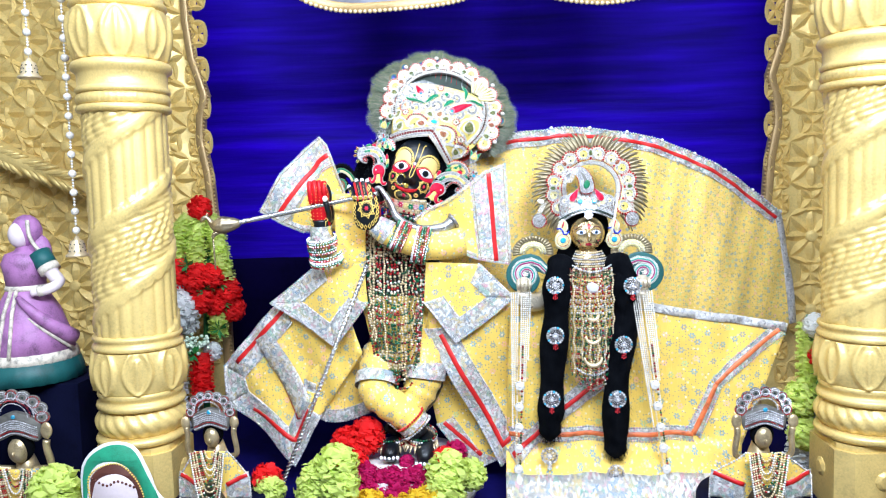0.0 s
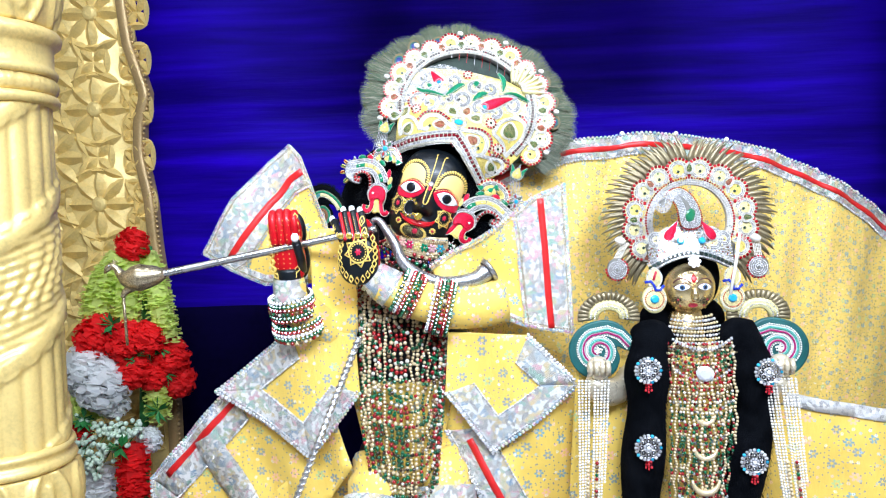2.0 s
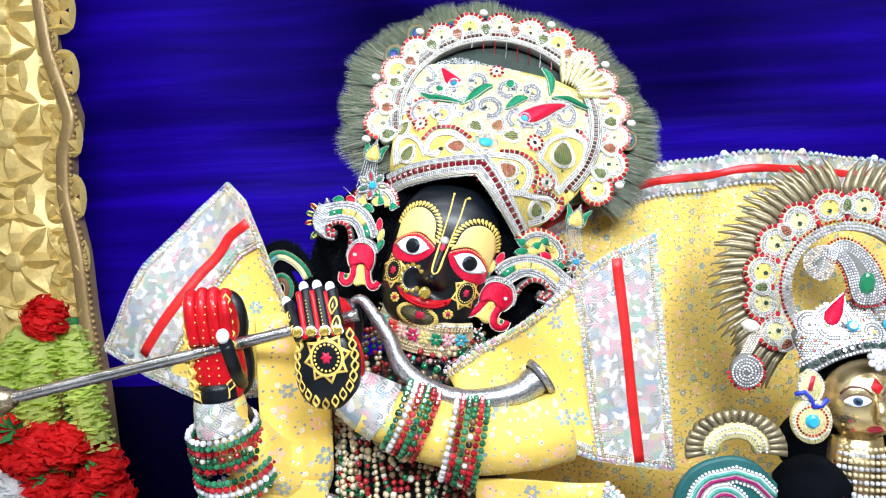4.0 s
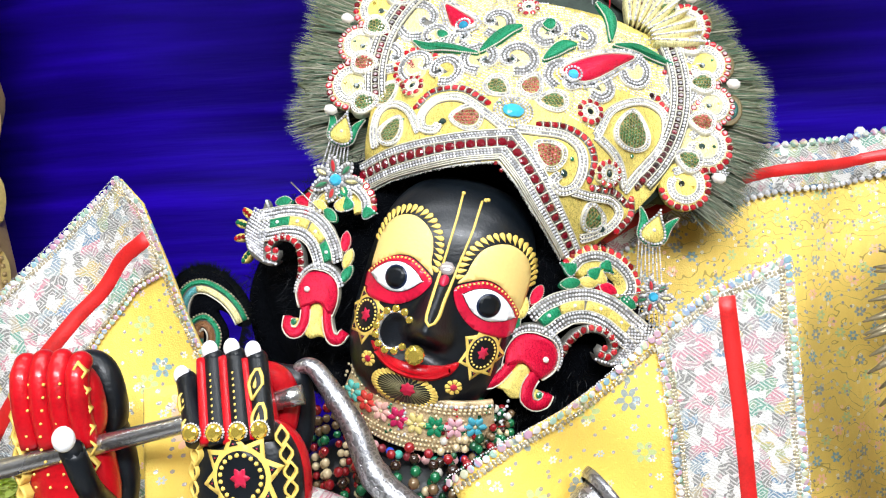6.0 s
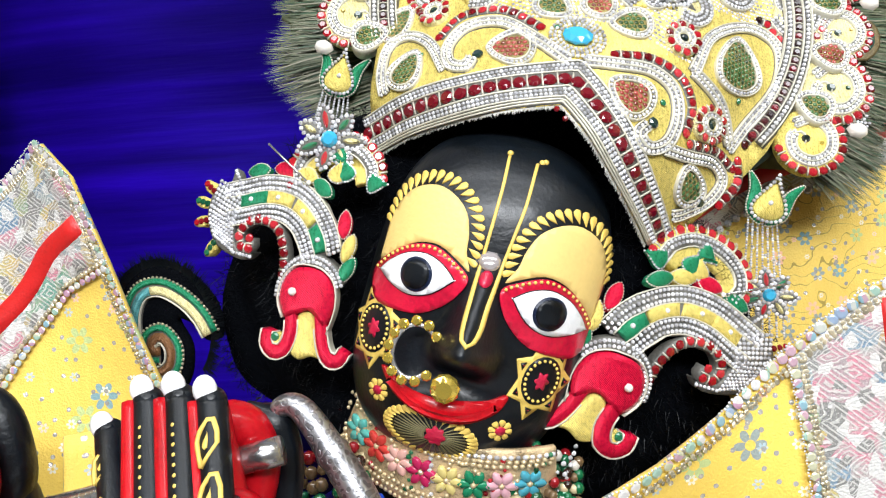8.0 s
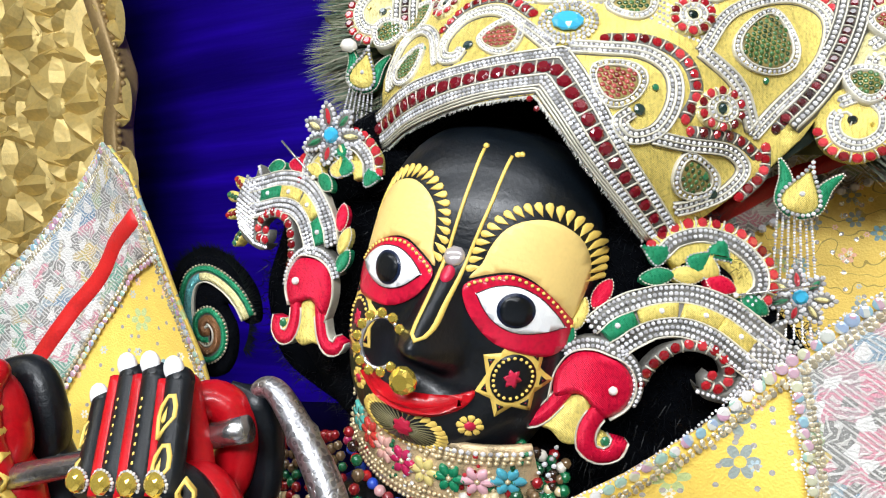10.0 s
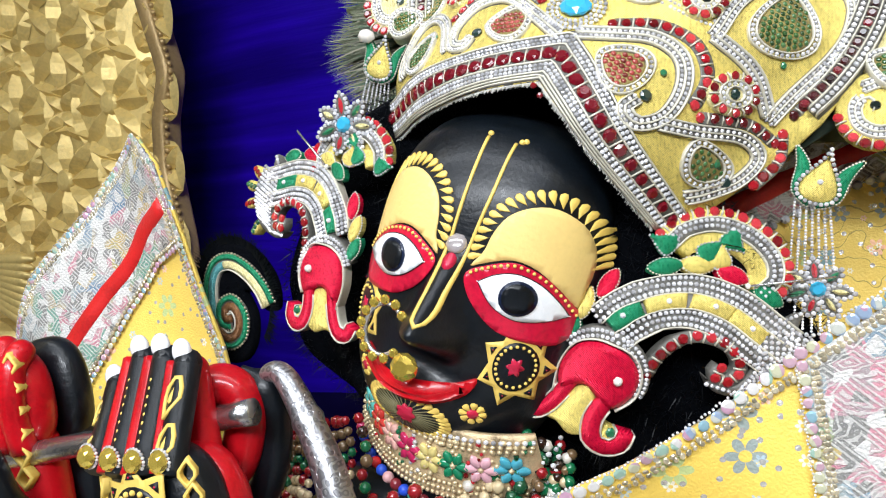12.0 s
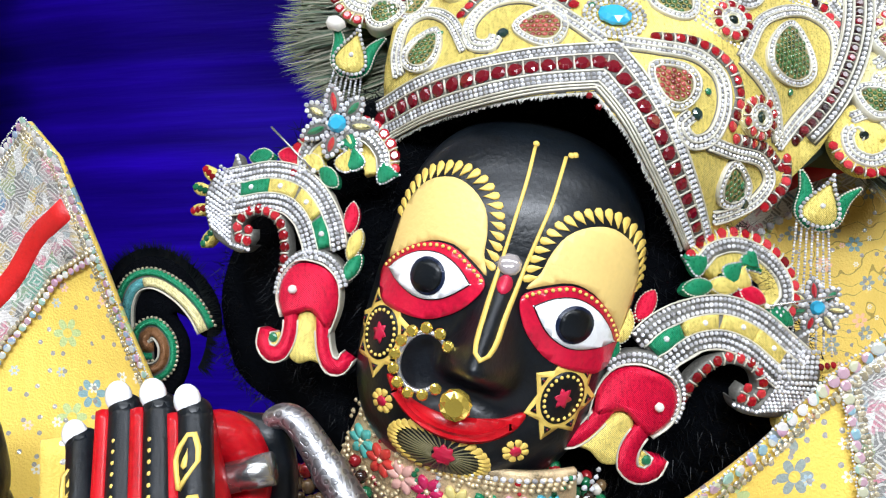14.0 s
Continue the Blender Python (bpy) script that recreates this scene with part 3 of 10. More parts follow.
def sequins(g, s, line, r=0.0036, h=0.003, side=1, scallop=True):
    """An edging: faceted sequins in pale colours, a fine scallop of beads outside and rows of gold bits inside."""
    r *= 0.74
    for q in even(line, r * 2.08):
        q = (q[0] + random.uniform(-0.0006, 0.0006), q[1] + random.uniform(-0.0006, 0.0006))
        stud(g, *s.at(*q, h), r * random.uniform(0.85, 1.08), TRIMBEAD, STONE, 0.4, 1.0, random.random())
    if scallop:
        pts, out = even(line, r * 0.62), offset(even(line, r * 0.62), side * r * 1.05)
        for i, (p, q) in enumerate(zip(pts, out)):
            f = 0.72 + 0.28 * abs(math.sin(math.pi * i * 0.62 / 2.3))
            stud(g, *s.at(p[0] + (q[0] - p[0]) * f * 1.15, p[1] + (q[1] - p[1]) * f * 1.15, h), r * 0.24, SILVERBEAD)
    for off in (1.45, 2.15):
        for q in even(offset(even(line, r * 1.1), -side * r * off), r * 1.02):
            stud(g, *s.at(q[0] + random.uniform(-0.0004, 0.0004), q[1] + random.uniform(-0.0004, 0.0004), h), r * random.uniform(0.30, 0.48), GOLDBIT, STONE, 0.8, 1.3, random.random() * 3)


def ball(g, place, r, mat, shape=BALL, scale=(1, 1, 1)):
    g.add(shape[0] * r * np.array(scale) + np.array(place), shape[1], mat)


def strand(g, points, r, mat, gap=None):
    """Round beads on a string through points in space."""
    for q in even(points, gap or 2.05 * r):
        ball(g, q, r * random.uniform(0.85, 1.1), mat)


def blob(g, place, size, mat, m=None, power=2.0, sides=28, rings=18):
    """A rounded, more or less boxy lump."""
    v = ball_shape(sides, rings)
    q = np.sign(v[0]) * np.abs(v[0]) ** (2.0 / power)
    q = q * np.array(size)
    if m is not None:
        q = q @ np.array(m.to_3x3()).T
    g.add(q + np.array(place), v[1], mat)


def lathe(g, place, profile, mat, sides=40, wave=None):
    """A turned body: radius and height pairs; wave(angle, height) adds to the radius."""
    n, verts, faces = len(profile), [], []
    for r, z in profile:
        for k in range(sides):
            a = 2 * math.pi * k / sides
            rr = r + (wave(a, z) if wave else 0)
            verts.append((place[0] + rr * math.cos(a), place[1] + rr * math.sin(a), place[2] + z))
    for i in range(n - 1):
        faces += [(sides * i + k, sides * i + (k + 1) % sides, sides * (i + 1) + (k + 1) % sides, sides * (i + 1) + k) for k in range(sides)]
    faces += [tuple(range(sides))[::-1], tuple(sides * (n - 1) + k for k in range(sides))]
    g.add(verts, faces, mat)


def box(g, lo, hi, mat):
    (a, b, c), (d, e, f) = lo, hi
    g.add([(a, b, c), (d, b, c), (d, e, c), (a, e, c), (a, b, f), (d, b, f), (d, e, f), (a, e, f)], [(3, 2, 1, 0), (4, 5, 6, 7), (0, 1, 5, 4), (1, 2, 6, 5), (2, 3, 7, 6), (3, 0, 4, 7)], mat)

# ---- structure ----
g = Geo()
box(g, (-3, -3, -0.1), (3, 3.3, 0), MARBLE)
tagged(part("floor", g, smooth=False), "white stone floor of the temple hall", "floor", kind="structure")
g = Geo()
box(g, (-3, -3, 3.2), (3, 3.3, 3.3), PLASTER)
tagged(part("ceiling", g, smooth=False), "plain cream plaster ceiling", "ceiling", kind="structure")
for name, lo, hi in (("wall_north", (-3, 3.15, 0), (3, 3.3, 3.2)), ("wall_south", (-3, -3.15, 0), (3, -3, 3.2)), ("wall_west", (-3.15, -3.15, 0), (-3, 3.3, 3.2)), ("wall_east", (3, -3.15, 0), (3.15, 3.3, 3.2))):
    g = Geo()
    box(g, lo, hi, PLASTER)
    tagged(part(name, g, smooth=False), "plain cream plaster wall of the hall", "wall", kind="structure")

g = Geo()
box(g, (-2.0, 1.42, 0), (2.1, 3.1, 0.69), MARBLE)
box(g, (-2.02, 1.40, 0.69), (2.12, 3.1, 0.716), MARBLE)
thing("altar_platform", g, "white stone altar platform carrying the statues", "altar", smooth=False)

g = Geo()
box(g, (-2.0, 1.41, 0.716), (2.1, 3.09, 0.72), painted("altar_cloth", (0.004, 0.003, 0.06), 0.8, vary=0.2, scale=8, gloss=0.05))
thing("altar_cloth", g, "dark blue cloth laid over the altar platform", "cloth", smooth=False)

# the blue cloth behind everything, in two layers
folds = Surf(lambda a, b: 2.95 + 0.012 * math.sin(9 * a + 1.5 * math.sin(3 * b)) + 0.014 * math.sin(5.5 * b + 0.8 * a) + 0.006 * math.sin(21 * b + 2 * a))
g = Geo()
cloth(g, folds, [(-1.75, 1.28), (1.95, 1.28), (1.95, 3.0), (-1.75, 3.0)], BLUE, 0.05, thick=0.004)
thing("curtain", g, "deep blue satin curtain behind the statues", "curtain")
g = Geo()
dark = Surf(lambda a, b: 2.925 + 0.014 * math.sin(15 * a + math.sin(5 * b)))
cloth(g, dark, [(-1.75, 0.72), (1.95, 0.72), (1.95, 1.335), (-1.75, 1.335)], painted("navy_cloth", (0.002, 0.001, 0.020), 0.9, vary=0.2, scale=8, gloss=0.03), 0.05, thick=0.004)
thing("lower_curtain", g, "dark navy cloth below the blue curtain", "curtain")


# how far the cusped edge stands back from its line, by height
CUSPS = (0.72, 1.20, 1.37, 1.55, 1.68, 1.81, 1.90, 1.975, 2.03, 2.12, 2.25, 2.67), (-0.055, -0.055, -0.043, -0.022, -0.014, 0.010, 0.006, -0.016, 0.0, 0.028, 0.042, 0.055)


def arch_panel(name, inner, outer, side):
    """A gilt carved panel beside the arch, cusped along its inner edge, with an old braid on that edge."""
    ob = base(name, ((inner + outer) / 2, 2.66, 0.72), "gold-painted carved panel with flower relief beside the blue curtain", "panel", "carved panels")
    s = Surf(lambda a, b: 2.66)
    edge = []
    for i in range(89):
        b = 0.72 + 1.95 * i / 88
        edge.append((inner - side * float(np.interp(b, *CUSPS)), b))
    g = Geo()
    cloth(g, s, edge + [(outer, 2.67), (outer, 0.72)], GILT, 0.3, thick=0.03)
    part("board", g, ob)
    g = Geo()
    rim = Surf(lambda a, b: 2.655)
    band(g, rim, [(a + side * -0.012, b) for a, b in edge], 0.03, GILT_TRIM, 0.012, -0.03)
    studs(g, rim, [(a + side * 0.004, b) for a, b in edge], 0.006, GILT_TRIM, 0.014, 0.004)
    part("edge_braid", g, ob, "frayed old-gold braid along the edge")
    return ob


PANELS = [(arch_panel("carved_panel", -0.93, -1.85, 1), -0.93, -1.85), (arch_panel("carved_panel", 1.16, 2.0, -1), 1.16, 2.0)]


def pillar(x, y):
    """A gilt turned pillar: square foot, leaf bulb, twisted shaft, rings and a leaf bulb above."""
    ob = base("pillar", (x, y, 0.72), "gold-painted turned pillar with spiral bands and leaf mouldings", "pillar", "altar pillars")
    g = Geo()
    c = 0.035
    for z0, z1, w in ((0.72, 0.93, 0.108), (0.93, 0.945, 0.1)):
        poly = [(w, w - c), (w - c, w), (c - w, w), (-w, w - c), (-w, c - w), (c - w, -w), (w - c, -w), (w, c - w)]
        g.add([(x + p, y + q, z0) for p, q in poly] + [(x + p, y + q, z1) for p, q in poly], [(i, (i + 1) % 8, 8 + (i + 1) % 8, 8 + i) for i in range(8)] + [tuple(range(8, 16))], GILT)
    for k in range(4):
        a = math.pi / 2 * k
        stud(g, np.array((x + 0.108 * math.cos(a), y + 0.108 * math.sin(a), 0.86)), np.array((math.cos(a), math.sin(a), 0)), 0.025, GILT, STONE, 0.5)
    part("foot", g, ob, smooth=False)

    def rope(a, z):
        return 0.006 * abs(math.sin(11 * a + 60 * (z - 0.95)))

    def leaves(z0, z1):
        def wave(a, z):
            t = (z - z0) / (z1 - z0)
            k = (a * 8 / (2 * math.pi)) % 1.0 - 0.5
            w = 0.46 * math.sin(math.pi * min(1, max(0, t * 0.9))) ** 0.6
            e = abs(k) - w * 0.75
            return 0.0085 * math.exp(-(e / 0.07) ** 2) + 0.006 * math.exp(-(k / 0.06) ** 2) * (0 < t < 0.85)
        return wave

    def rows(z0, z1, n, r):
        return [(r(i / n), z0 + (z1 - z0) * i / n) for i in range(n + 1)]

    g = Geo()
    lathe(g, (x, y, 0), [(0.09, 0.945), (0.118, 0.95), (0.121, 0.96), (0.118, 0.968), (0.105, 0.972)], GILT, 56)
    lathe(g, (x, y, 0), rows(0.972, 1.04, 14, lambda t: 0.098 + 0.018 * math.sin(math.pi * t)), GILT, 120, rope)
    lathe(g, (x, y, 0), [(0.1, 1.04), (0.113, 1.043), (0.116, 1.052), (0.113, 1.06), (0.104, 1.062), (0.105, 1.07), (0.110, 1.075), (0.112, 1.083), (0.108, 1.09)], GILT, 56)
    part("rope_moulding", g, ob)
    g = Geo()
    lathe(g, (x, y, 0), rows(1.088, 1.2, 30, lambda t: 0.104 + 0.016 * math.sin(math.pi * (0.1 + 0.75 * t))), GILT, 160, leaves(1.09, 1.2))
    lathe(g, (x, y, 0), [(0.1, 1.2), (0.115, 1.203), (0.118, 1.21), (0.114, 1.218), (0.108, 1.221), (0.111, 1.228), (0.116, 1.233), (0.114, 1.24), (0.1, 1.243)], GILT, 56)
    part("leaf_bulb", g, ob)

    def twist(a, z):
        t = (z - 1.24) / 0.41 - a / (2 * math.pi)
        k = t % 1.0
        edge = min(abs(k), abs(k - 0.5), abs(k - 1.0))
        out = 0.011 * math.exp(-(edge / 0.05) ** 4)
        if 0.04 < k < 0.46:
            out += 0.0055 * abs(math.sin(10 * a)) ** 0.7
        elif 0.54 < k < 0.96:
            s = (k - 0.54) / 0.42
            out += 0.006 * abs(math.sin(9 * a + 2.5 * math.sin(math.pi * 2 * s))) * math.sin(math.pi * s) ** 0.5 + 0.003 * math.sin(34 * s + 6 * a) ** 2
        return out

    g = Geo()
    lathe(g, (x, y, 0), rows(1.24, 1.83, 150, lambda t: 0.100), GILT, 168, twist)
    part("shaft", g, ob)
    g = Geo()
    lathe(g, (x, y, 0), [(0.1, 1.826), (0.116, 1.829), (0.12, 1.836), (0.116, 1.845), (0.11, 1.848)], GILT, 56)
    lathe(g, (x, y, 0), rows(1.848, 1.876, 5, lambda t: 0.109 + 0.006 * math.sin(math.pi * t)), GILT, 120, lambda a, z: 0.004 * abs(math.sin(24 * a)))
    lathe(g, (x, y, 0), [(0.108, 1.876), (0.117, 1.879), (0.119, 1.886), (0.115, 1.892), (0.112, 1.896), (0.113, 1.925), (0.116, 1.93), (0.124, 1.936), (0.127, 1.946), (0.123, 1.956), (0.11, 1.962)], GILT, 56)
    part("neck_rings", g, ob)
    g = Geo()
    lathe(g, (x, y, 0), rows(1.962, 2.09, 30, lambda t: 0.104 + 0.022 * math.sin(math.pi * (0.08 + 0.72 * t))), GILT, 160, leaves(2.09, 1.962))
    lathe(g, (x, y, 0), [(0.1, 2.09), (0.115, 2.093), (0.122, 2.102), (0.118, 2.112), (0.112, 2.118), (0.112, 2.16), (0.125, 2.17), (0.13, 2.2), (0.14, 2.24), (0.15, 2.75)], GILT, 56)
    part("capital", g, ob)
    return ob


pillar(-0.825, 1.82)
pillar(1.10, 1.82)

# scalloped swags of the canopy, above the arch
for x0, x1 in ((-0.46, 0.145), (0.235, 0.72)):
    ob = base("canopy_swag", ((x0 + x1) / 2, 2.2, 2.18), "gold-edged scalloped swag hanging from the canopy", "valance", "canopy swags")
    s = Surf(lambda a, b: 2.2 + 0.02 * math.sin(14 * a))
    low = arc((x0 + x1) / 2, 2.24, (x1 - x0) / 2, 180, 360, 24, 0.085)
    g = Geo()
    cloth(g, s, low + [(x1, 3.19), (x0, 3.19)], painted("grey_silk", (0.19, 0.20, 0.25), 0.4, vary=0.2, scale=12), 0.06)
    part("silk", g, ob)
    g = Geo()
    band(g, s, offset(low, 0.012), 0.03, GILT_TRIM, 0.006)
    studs(g, s, low, 0.007, GOLDMETAL, 0.016, 0.004)
    part("gold_edging", g, ob, "braided gold edging with bobbles")

# ---- the black flute-playing statue ----
HEAD = pose(-0.0355, 2.0, 1.751, 0, 20.3, 0)


def bump_at(a, b, x, z, sx, sz):
    return math.exp(-((a - x) / sx) ** 2 - ((b - z) / sz) ** 2)


def nose_height(a, b):
    """A straight sharp nose with two small wings, standing out of the face."""
    up, down = max(0.0, min(1.0, (-0.076 - b) / 0.048)), max(0.0, min(1.0, (b + 0.142) / 0.019))
    ridge = 0.034 * up ** 1.15 * down * down * (3 - 2 * down) * math.exp(-((a + 0.0075) / (0.0062 + 0.0052 * up)) ** 2)
    return ridge + 0.008 * (bump_at(a, b, -0.0185, -0.129, 0.006, 0.008) + bump_at(a, b, 0.0035, -0.129, 0.006, 0.008))


FACE_X, FACE_W = -0.010, 0.068


def face_depth(a, b):
    u, v = abs(a - FACE_X) / FACE_W, abs(b + 0.107) / 0.1
    r = max(1 - u ** 2.4 - v ** 3.2, 0)
    y = 0.0685 - 0.06 * r ** 0.5 + 0.03 * (a + 0.009)
    y -= 0.014 * bump_at(a, b, -0.010, -0.174, 0.03, 0.018) + 0.006 * bump_at(a, b, -0.012, -0.1575, 0.028, 0.007) + nose_height(a, b)
    return y - 0.002 * (bump_at(a, b, -0.045, -0.0955, 0.018, 0.012) + bump_at(a, b, 0.027, -0.0955, 0.018, 0.012))


FACE = Surf(face_depth, HEAD)


def statue_head(g):
    """Face front as a relief, closed behind by a rounded skull."""
    n, rings = 96, 60
    verts, faces = [FACE.at(FACE_X, -0.107)[0]], []
    for i in range(1, rings + 1):
        q = math.sin(math.pi / 2 * i / rings)
        for k in range(n):
            a = 2 * math.pi * k / n
            c, s = math.cos(a), math.sin(a)
            ex = q * 0.998 / (abs(c) ** 2.4 + abs(s) ** 3.2) ** (1 / 2.8)
            verts.append(FACE.at(FACE_X + FACE_W * c * ex, -0.107 + 0.1 * s * ex)[0])
    for i in range(1, 9):
        t = math.cos(math.pi / 2 * i / 8)
        for k in range(n):
            a = 2 * math.pi * k / n
            c, s = math.cos(a), math.sin(a)
            ex = t / (abs(c) ** 2.4 + abs(s) ** 3.2) ** (1 / 2.8)
            p = np.array((FACE_X + FACE_W * c * ex, 0.066 + 0.07 * math.sin(math.pi / 2 * i / 8), -0.107 + 0.1 * s * ex))
            verts.append(FACE.m[:3, :3] @ p + FACE.m[:3, 3])
    faces += [(0, 1 + k, 1 + (k + 1) % n) for k in range(n)]
    for i in range(rings + 7):
        p = 1 + n * i
        faces += [(p + k, p + n + k, p + n + (k + 1) % n, p + (k + 1) % n) for k in range(n)]
    g.add(verts, [f[::-1] for f in faces], BLACK)


def almond(x, z, half, up, down, tilt, n=12):
    out = []
    for i in range(2 * n):
        a = math.pi * i / n
        p, q = math.cos(a) * half, math.sin(a) * (up if math.sin(a) > 0 else down)
        q *= 0.55 + 0.45 * abs(math.sin(a))
        c, s = math.cos(radians(tilt)), math.sin(radians(tilt))
        out.append((x + p * c - q * s, z + p * s + q * c))
    return out


def flat_paint(g, s, poly, mat, h=0.0006):
    """Paint laid on a curved face, fine enough to follow it."""
    cloth(g, s, poly, mat, 0.004, h, 0.0008)


def star(g, s, x, z, r, tall=1.1, points=8, turn=10):
    """A painted star: yellow outline and points round a black oval with dots and a crimson flower."""
    def at(k, a):
        return x + r * k * math.cos(radians(a)), z + r * tall * k * math.sin(radians(a))

    step = 360 / points
    flat_paint(g, s, [at(1.0 if i % 2 == 0 else 0.70, step / 2 * i + turn) for i in range(2 * points)], LINE, 0.0006)
    for i in range(points):
        a = step * i + turn
        flat_paint(g, s, [at(0.84, a), at(0.70, a + 9), at(0.70, a - 9)], BLACK, 0.0011)
        stud(g, *s.at(*at(0.73, a), 0.0013), r * 0.022, PINKRED)
    flat_paint(g, s, [at(0.58, 15 * i) for i in range(24)], BLACK, 0.0011)
    for q in even([at(0.49, 15 * i) for i in range(24)], r * 0.17, True):
        stud(g, *s.at(*q, 0.0012), r * 0.058, LINE)
    flat_paint(g, s, [at(0.19 + 0.05 * math.cos(radians(90 * i)), 15 * i) for i in range(24)], PINKRED, 0.0016)


def small_flower(g, s, x, z, r, petals=8):
    for i in range(petals):
        a = 360 / petals * i
        pad(g, s, drop(x + r * 0.62 * math.cos(radians(a)), z + r * 0.62 * math.sin(radians(a)), r * 0.75, r * 0.42, a + 180, 5), LINE, 0.0009, -0.0004, 0.0002)
    pad(g, s, arc(x, z, r * 0.42, 0, 330, 11), PINKRED, 0.0014, 0, 0.0003)


IRIS = painted("dark_blue_paint", (0.006, 0.014, 0.045), 0.3, vary=0.2)
st = Geo()
statue_head(st)
NOSE_X = -0.0075
OLIVE = painted("olive_line_paint", (0.17, 0.15, 0.07), 0.5, vary=0.2)


def both(side, points):
    """Points given outwards from the nose, laid on one side of the face."""
    return [(NOSE_X + side * u, b) for u, b in points]


for side in (-1, 1):
    dome = spline(both(side, [(0.0095, -0.0865), (0.0138, -0.0775), (0.0155, -0.068), (0.0200, -0.0575), (0.0290, -0.0505), (0.0400, -0.0482), (0.0520, -0.0530), (0.0590, -0.063), (0.0615, -0.075), (0.0610, -0.088), (0.0600, -0.0965), (0.0525, -0.0885), (0.0405, -0.0800), (0.0285, -0.0780), (0.0165, -0.083)]), 3, True)
    flat_paint(st, FACE, dome, CREAM, 0.0008)
    pts = even(spline(both(side, [(0.0103, -0.081), (0.0105, -0.071), (0.0130, -0.061), (0.0180, -0.0525), (0.0265, -0.0460), (0.0375, -0.0432), (0.0490, -0.0462), (0.0580, -0.0540), (0.0622, -0.0640), (0.0632, -0.074)]), 8), 0.0046)
    for i in range(len(pts)):
        a, b = pts[max(0, i - 1)], pts[min(len(pts) - 1, i + 1)]
        ang = math.degrees(math.atan2(b[1] - a[1], b[0] - a[0])) + side * 115 + 180
        pad(st, FACE, drop(pts[i][0], pts[i][1], 0.0082, 0.0029, ang, 5), LINE, 0.0009, -0.0004, 0.0003)
    red = spline(both(side, [(0.0085, -0.0905), (0.0165, -0.0845), (0.0300, -0.0790), (0.0430, -0.0820), (0.0535, -0.0900), (0.0615, -0.1000), (0.062, -0.1085), (0.056, -0.1178), (0.0445, -0.1185), (0.030, -0.1160), (0.0185, -0.1085), (0.0115, -0.1000)]), 4, True)
    flat_paint(st, FACE, red, EYERED, 0.0012)
    for q in even(spline(both(side, [(0.0105, -0.0898), (0.0168, -0.0858), (0.0300, -0.0805), (0.0430, -0.0835), (0.0530, -0.0912), (0.0598, -0.1005)]), 6), 0.0032):
        stud(st, *FACE.at(*q, 0.0016), 0.0010, LINE)
    white = spline(both(side, [(0.0158, -0.0932), (0.0158, -0.0932), (0.0238, -0.0872), (0.0335, -0.0845), (0.0440, -0.0874), (0.0525, -0.0945), (0.0572, -0.1010), (0.0572, -0.1010), (0.0490, -0.1052), (0.0370, -0.1074), (0.0255, -0.1030)]), 4, True)
    flat_paint(st, FACE, offset(ccw(white), -0.0006, True), BLACK, 0.0015)
    flat_paint(st, FACE, white, WHITE, 0.0020)
    ex, ez = NOSE_X + side * 0.0355, -0.0960
    flat_paint(st, FACE, arc(ex, ez, 0.0084, 0, 345, 23, 0.0089), IRIS, 0.0027)
    flat_paint(st, FACE, arc(ex, ez, 0.0070, 0, 345, 23, 0.0075), BLACK, 0.0032)
    star(st, FACE, 0.0352 if side > 0 else -0.0590, -0.1330, 0.0172, 1.38, 7, 105 if side > 0 else 75)
    small_flower(st, FACE, 0.0222 if side > 0 else -0.0470, -0.1640, 0.0064)
tilak = [(-0.0156, -0.0225), (-0.0137, -0.039), (-0.0129, -0.059), (-0.0126, -0.075), (-0.0121, -0.09), (-0.0115, -0.101), (-0.0108, -0.1105), (-0.0095, -0.1165), (-0.0065, -0.1190), (-0.0036, -0.1165), (-0.0024, -0.1105), (-0.0026, -0.101), (-0.0021, -0.09), (-0.0013, -0.075), (0.0, -0.059), (0.0009, -0.0446), (0.0, -0.0225)]
band(st, FACE, spline(tilak, 5), 0.0018, LINE, 0.0011, -0.0004, step=0.0035)
for q in ((-0.0158, -0.0205), (0.0040, -0.0200), (0.0022, -0.0208)):
    stud(st, *FACE.at(*q, 0.0), 0.0018, LINE)
flat_paint(st, FACE, arc(-0.0076, -0.0872, 0.0033, 0, 330, 11, 0.0042), PINKRED, 0.0009)
lips = spline([(-0.0470, -0.1490), (-0.0330, -0.1540), (-0.0170, -0.1552), (-0.0010, -0.1530), (0.0111, -0.1490), (0.0200, -0.1440), (0.0165, -0.1540), (0.0040, -0.1608), (-0.0105, -0.1628), (-0.0250, -0.1618), (-0.0380, -0.1578)], 4, True)
cloth(st, FACE, lips, RED, 0.003, 0.0032, 0.0038)
pad(st, FACE, spline([(-0.0400, -0.1535), (-0.0250, -0.1575), (-0.0090, -0.1582), (0.0060, -0.1560), (0.0150, -0.1505), (0.0110, -0.1560), (0.0, -0.1600), (-0.0120, -0.1612), (-0.0260, -0.1602), (-0.0360, -0.1570)], 4, True), RED, 0.0062, 0.002, 0.0022)
chin = (-0.0095, -0.1735)
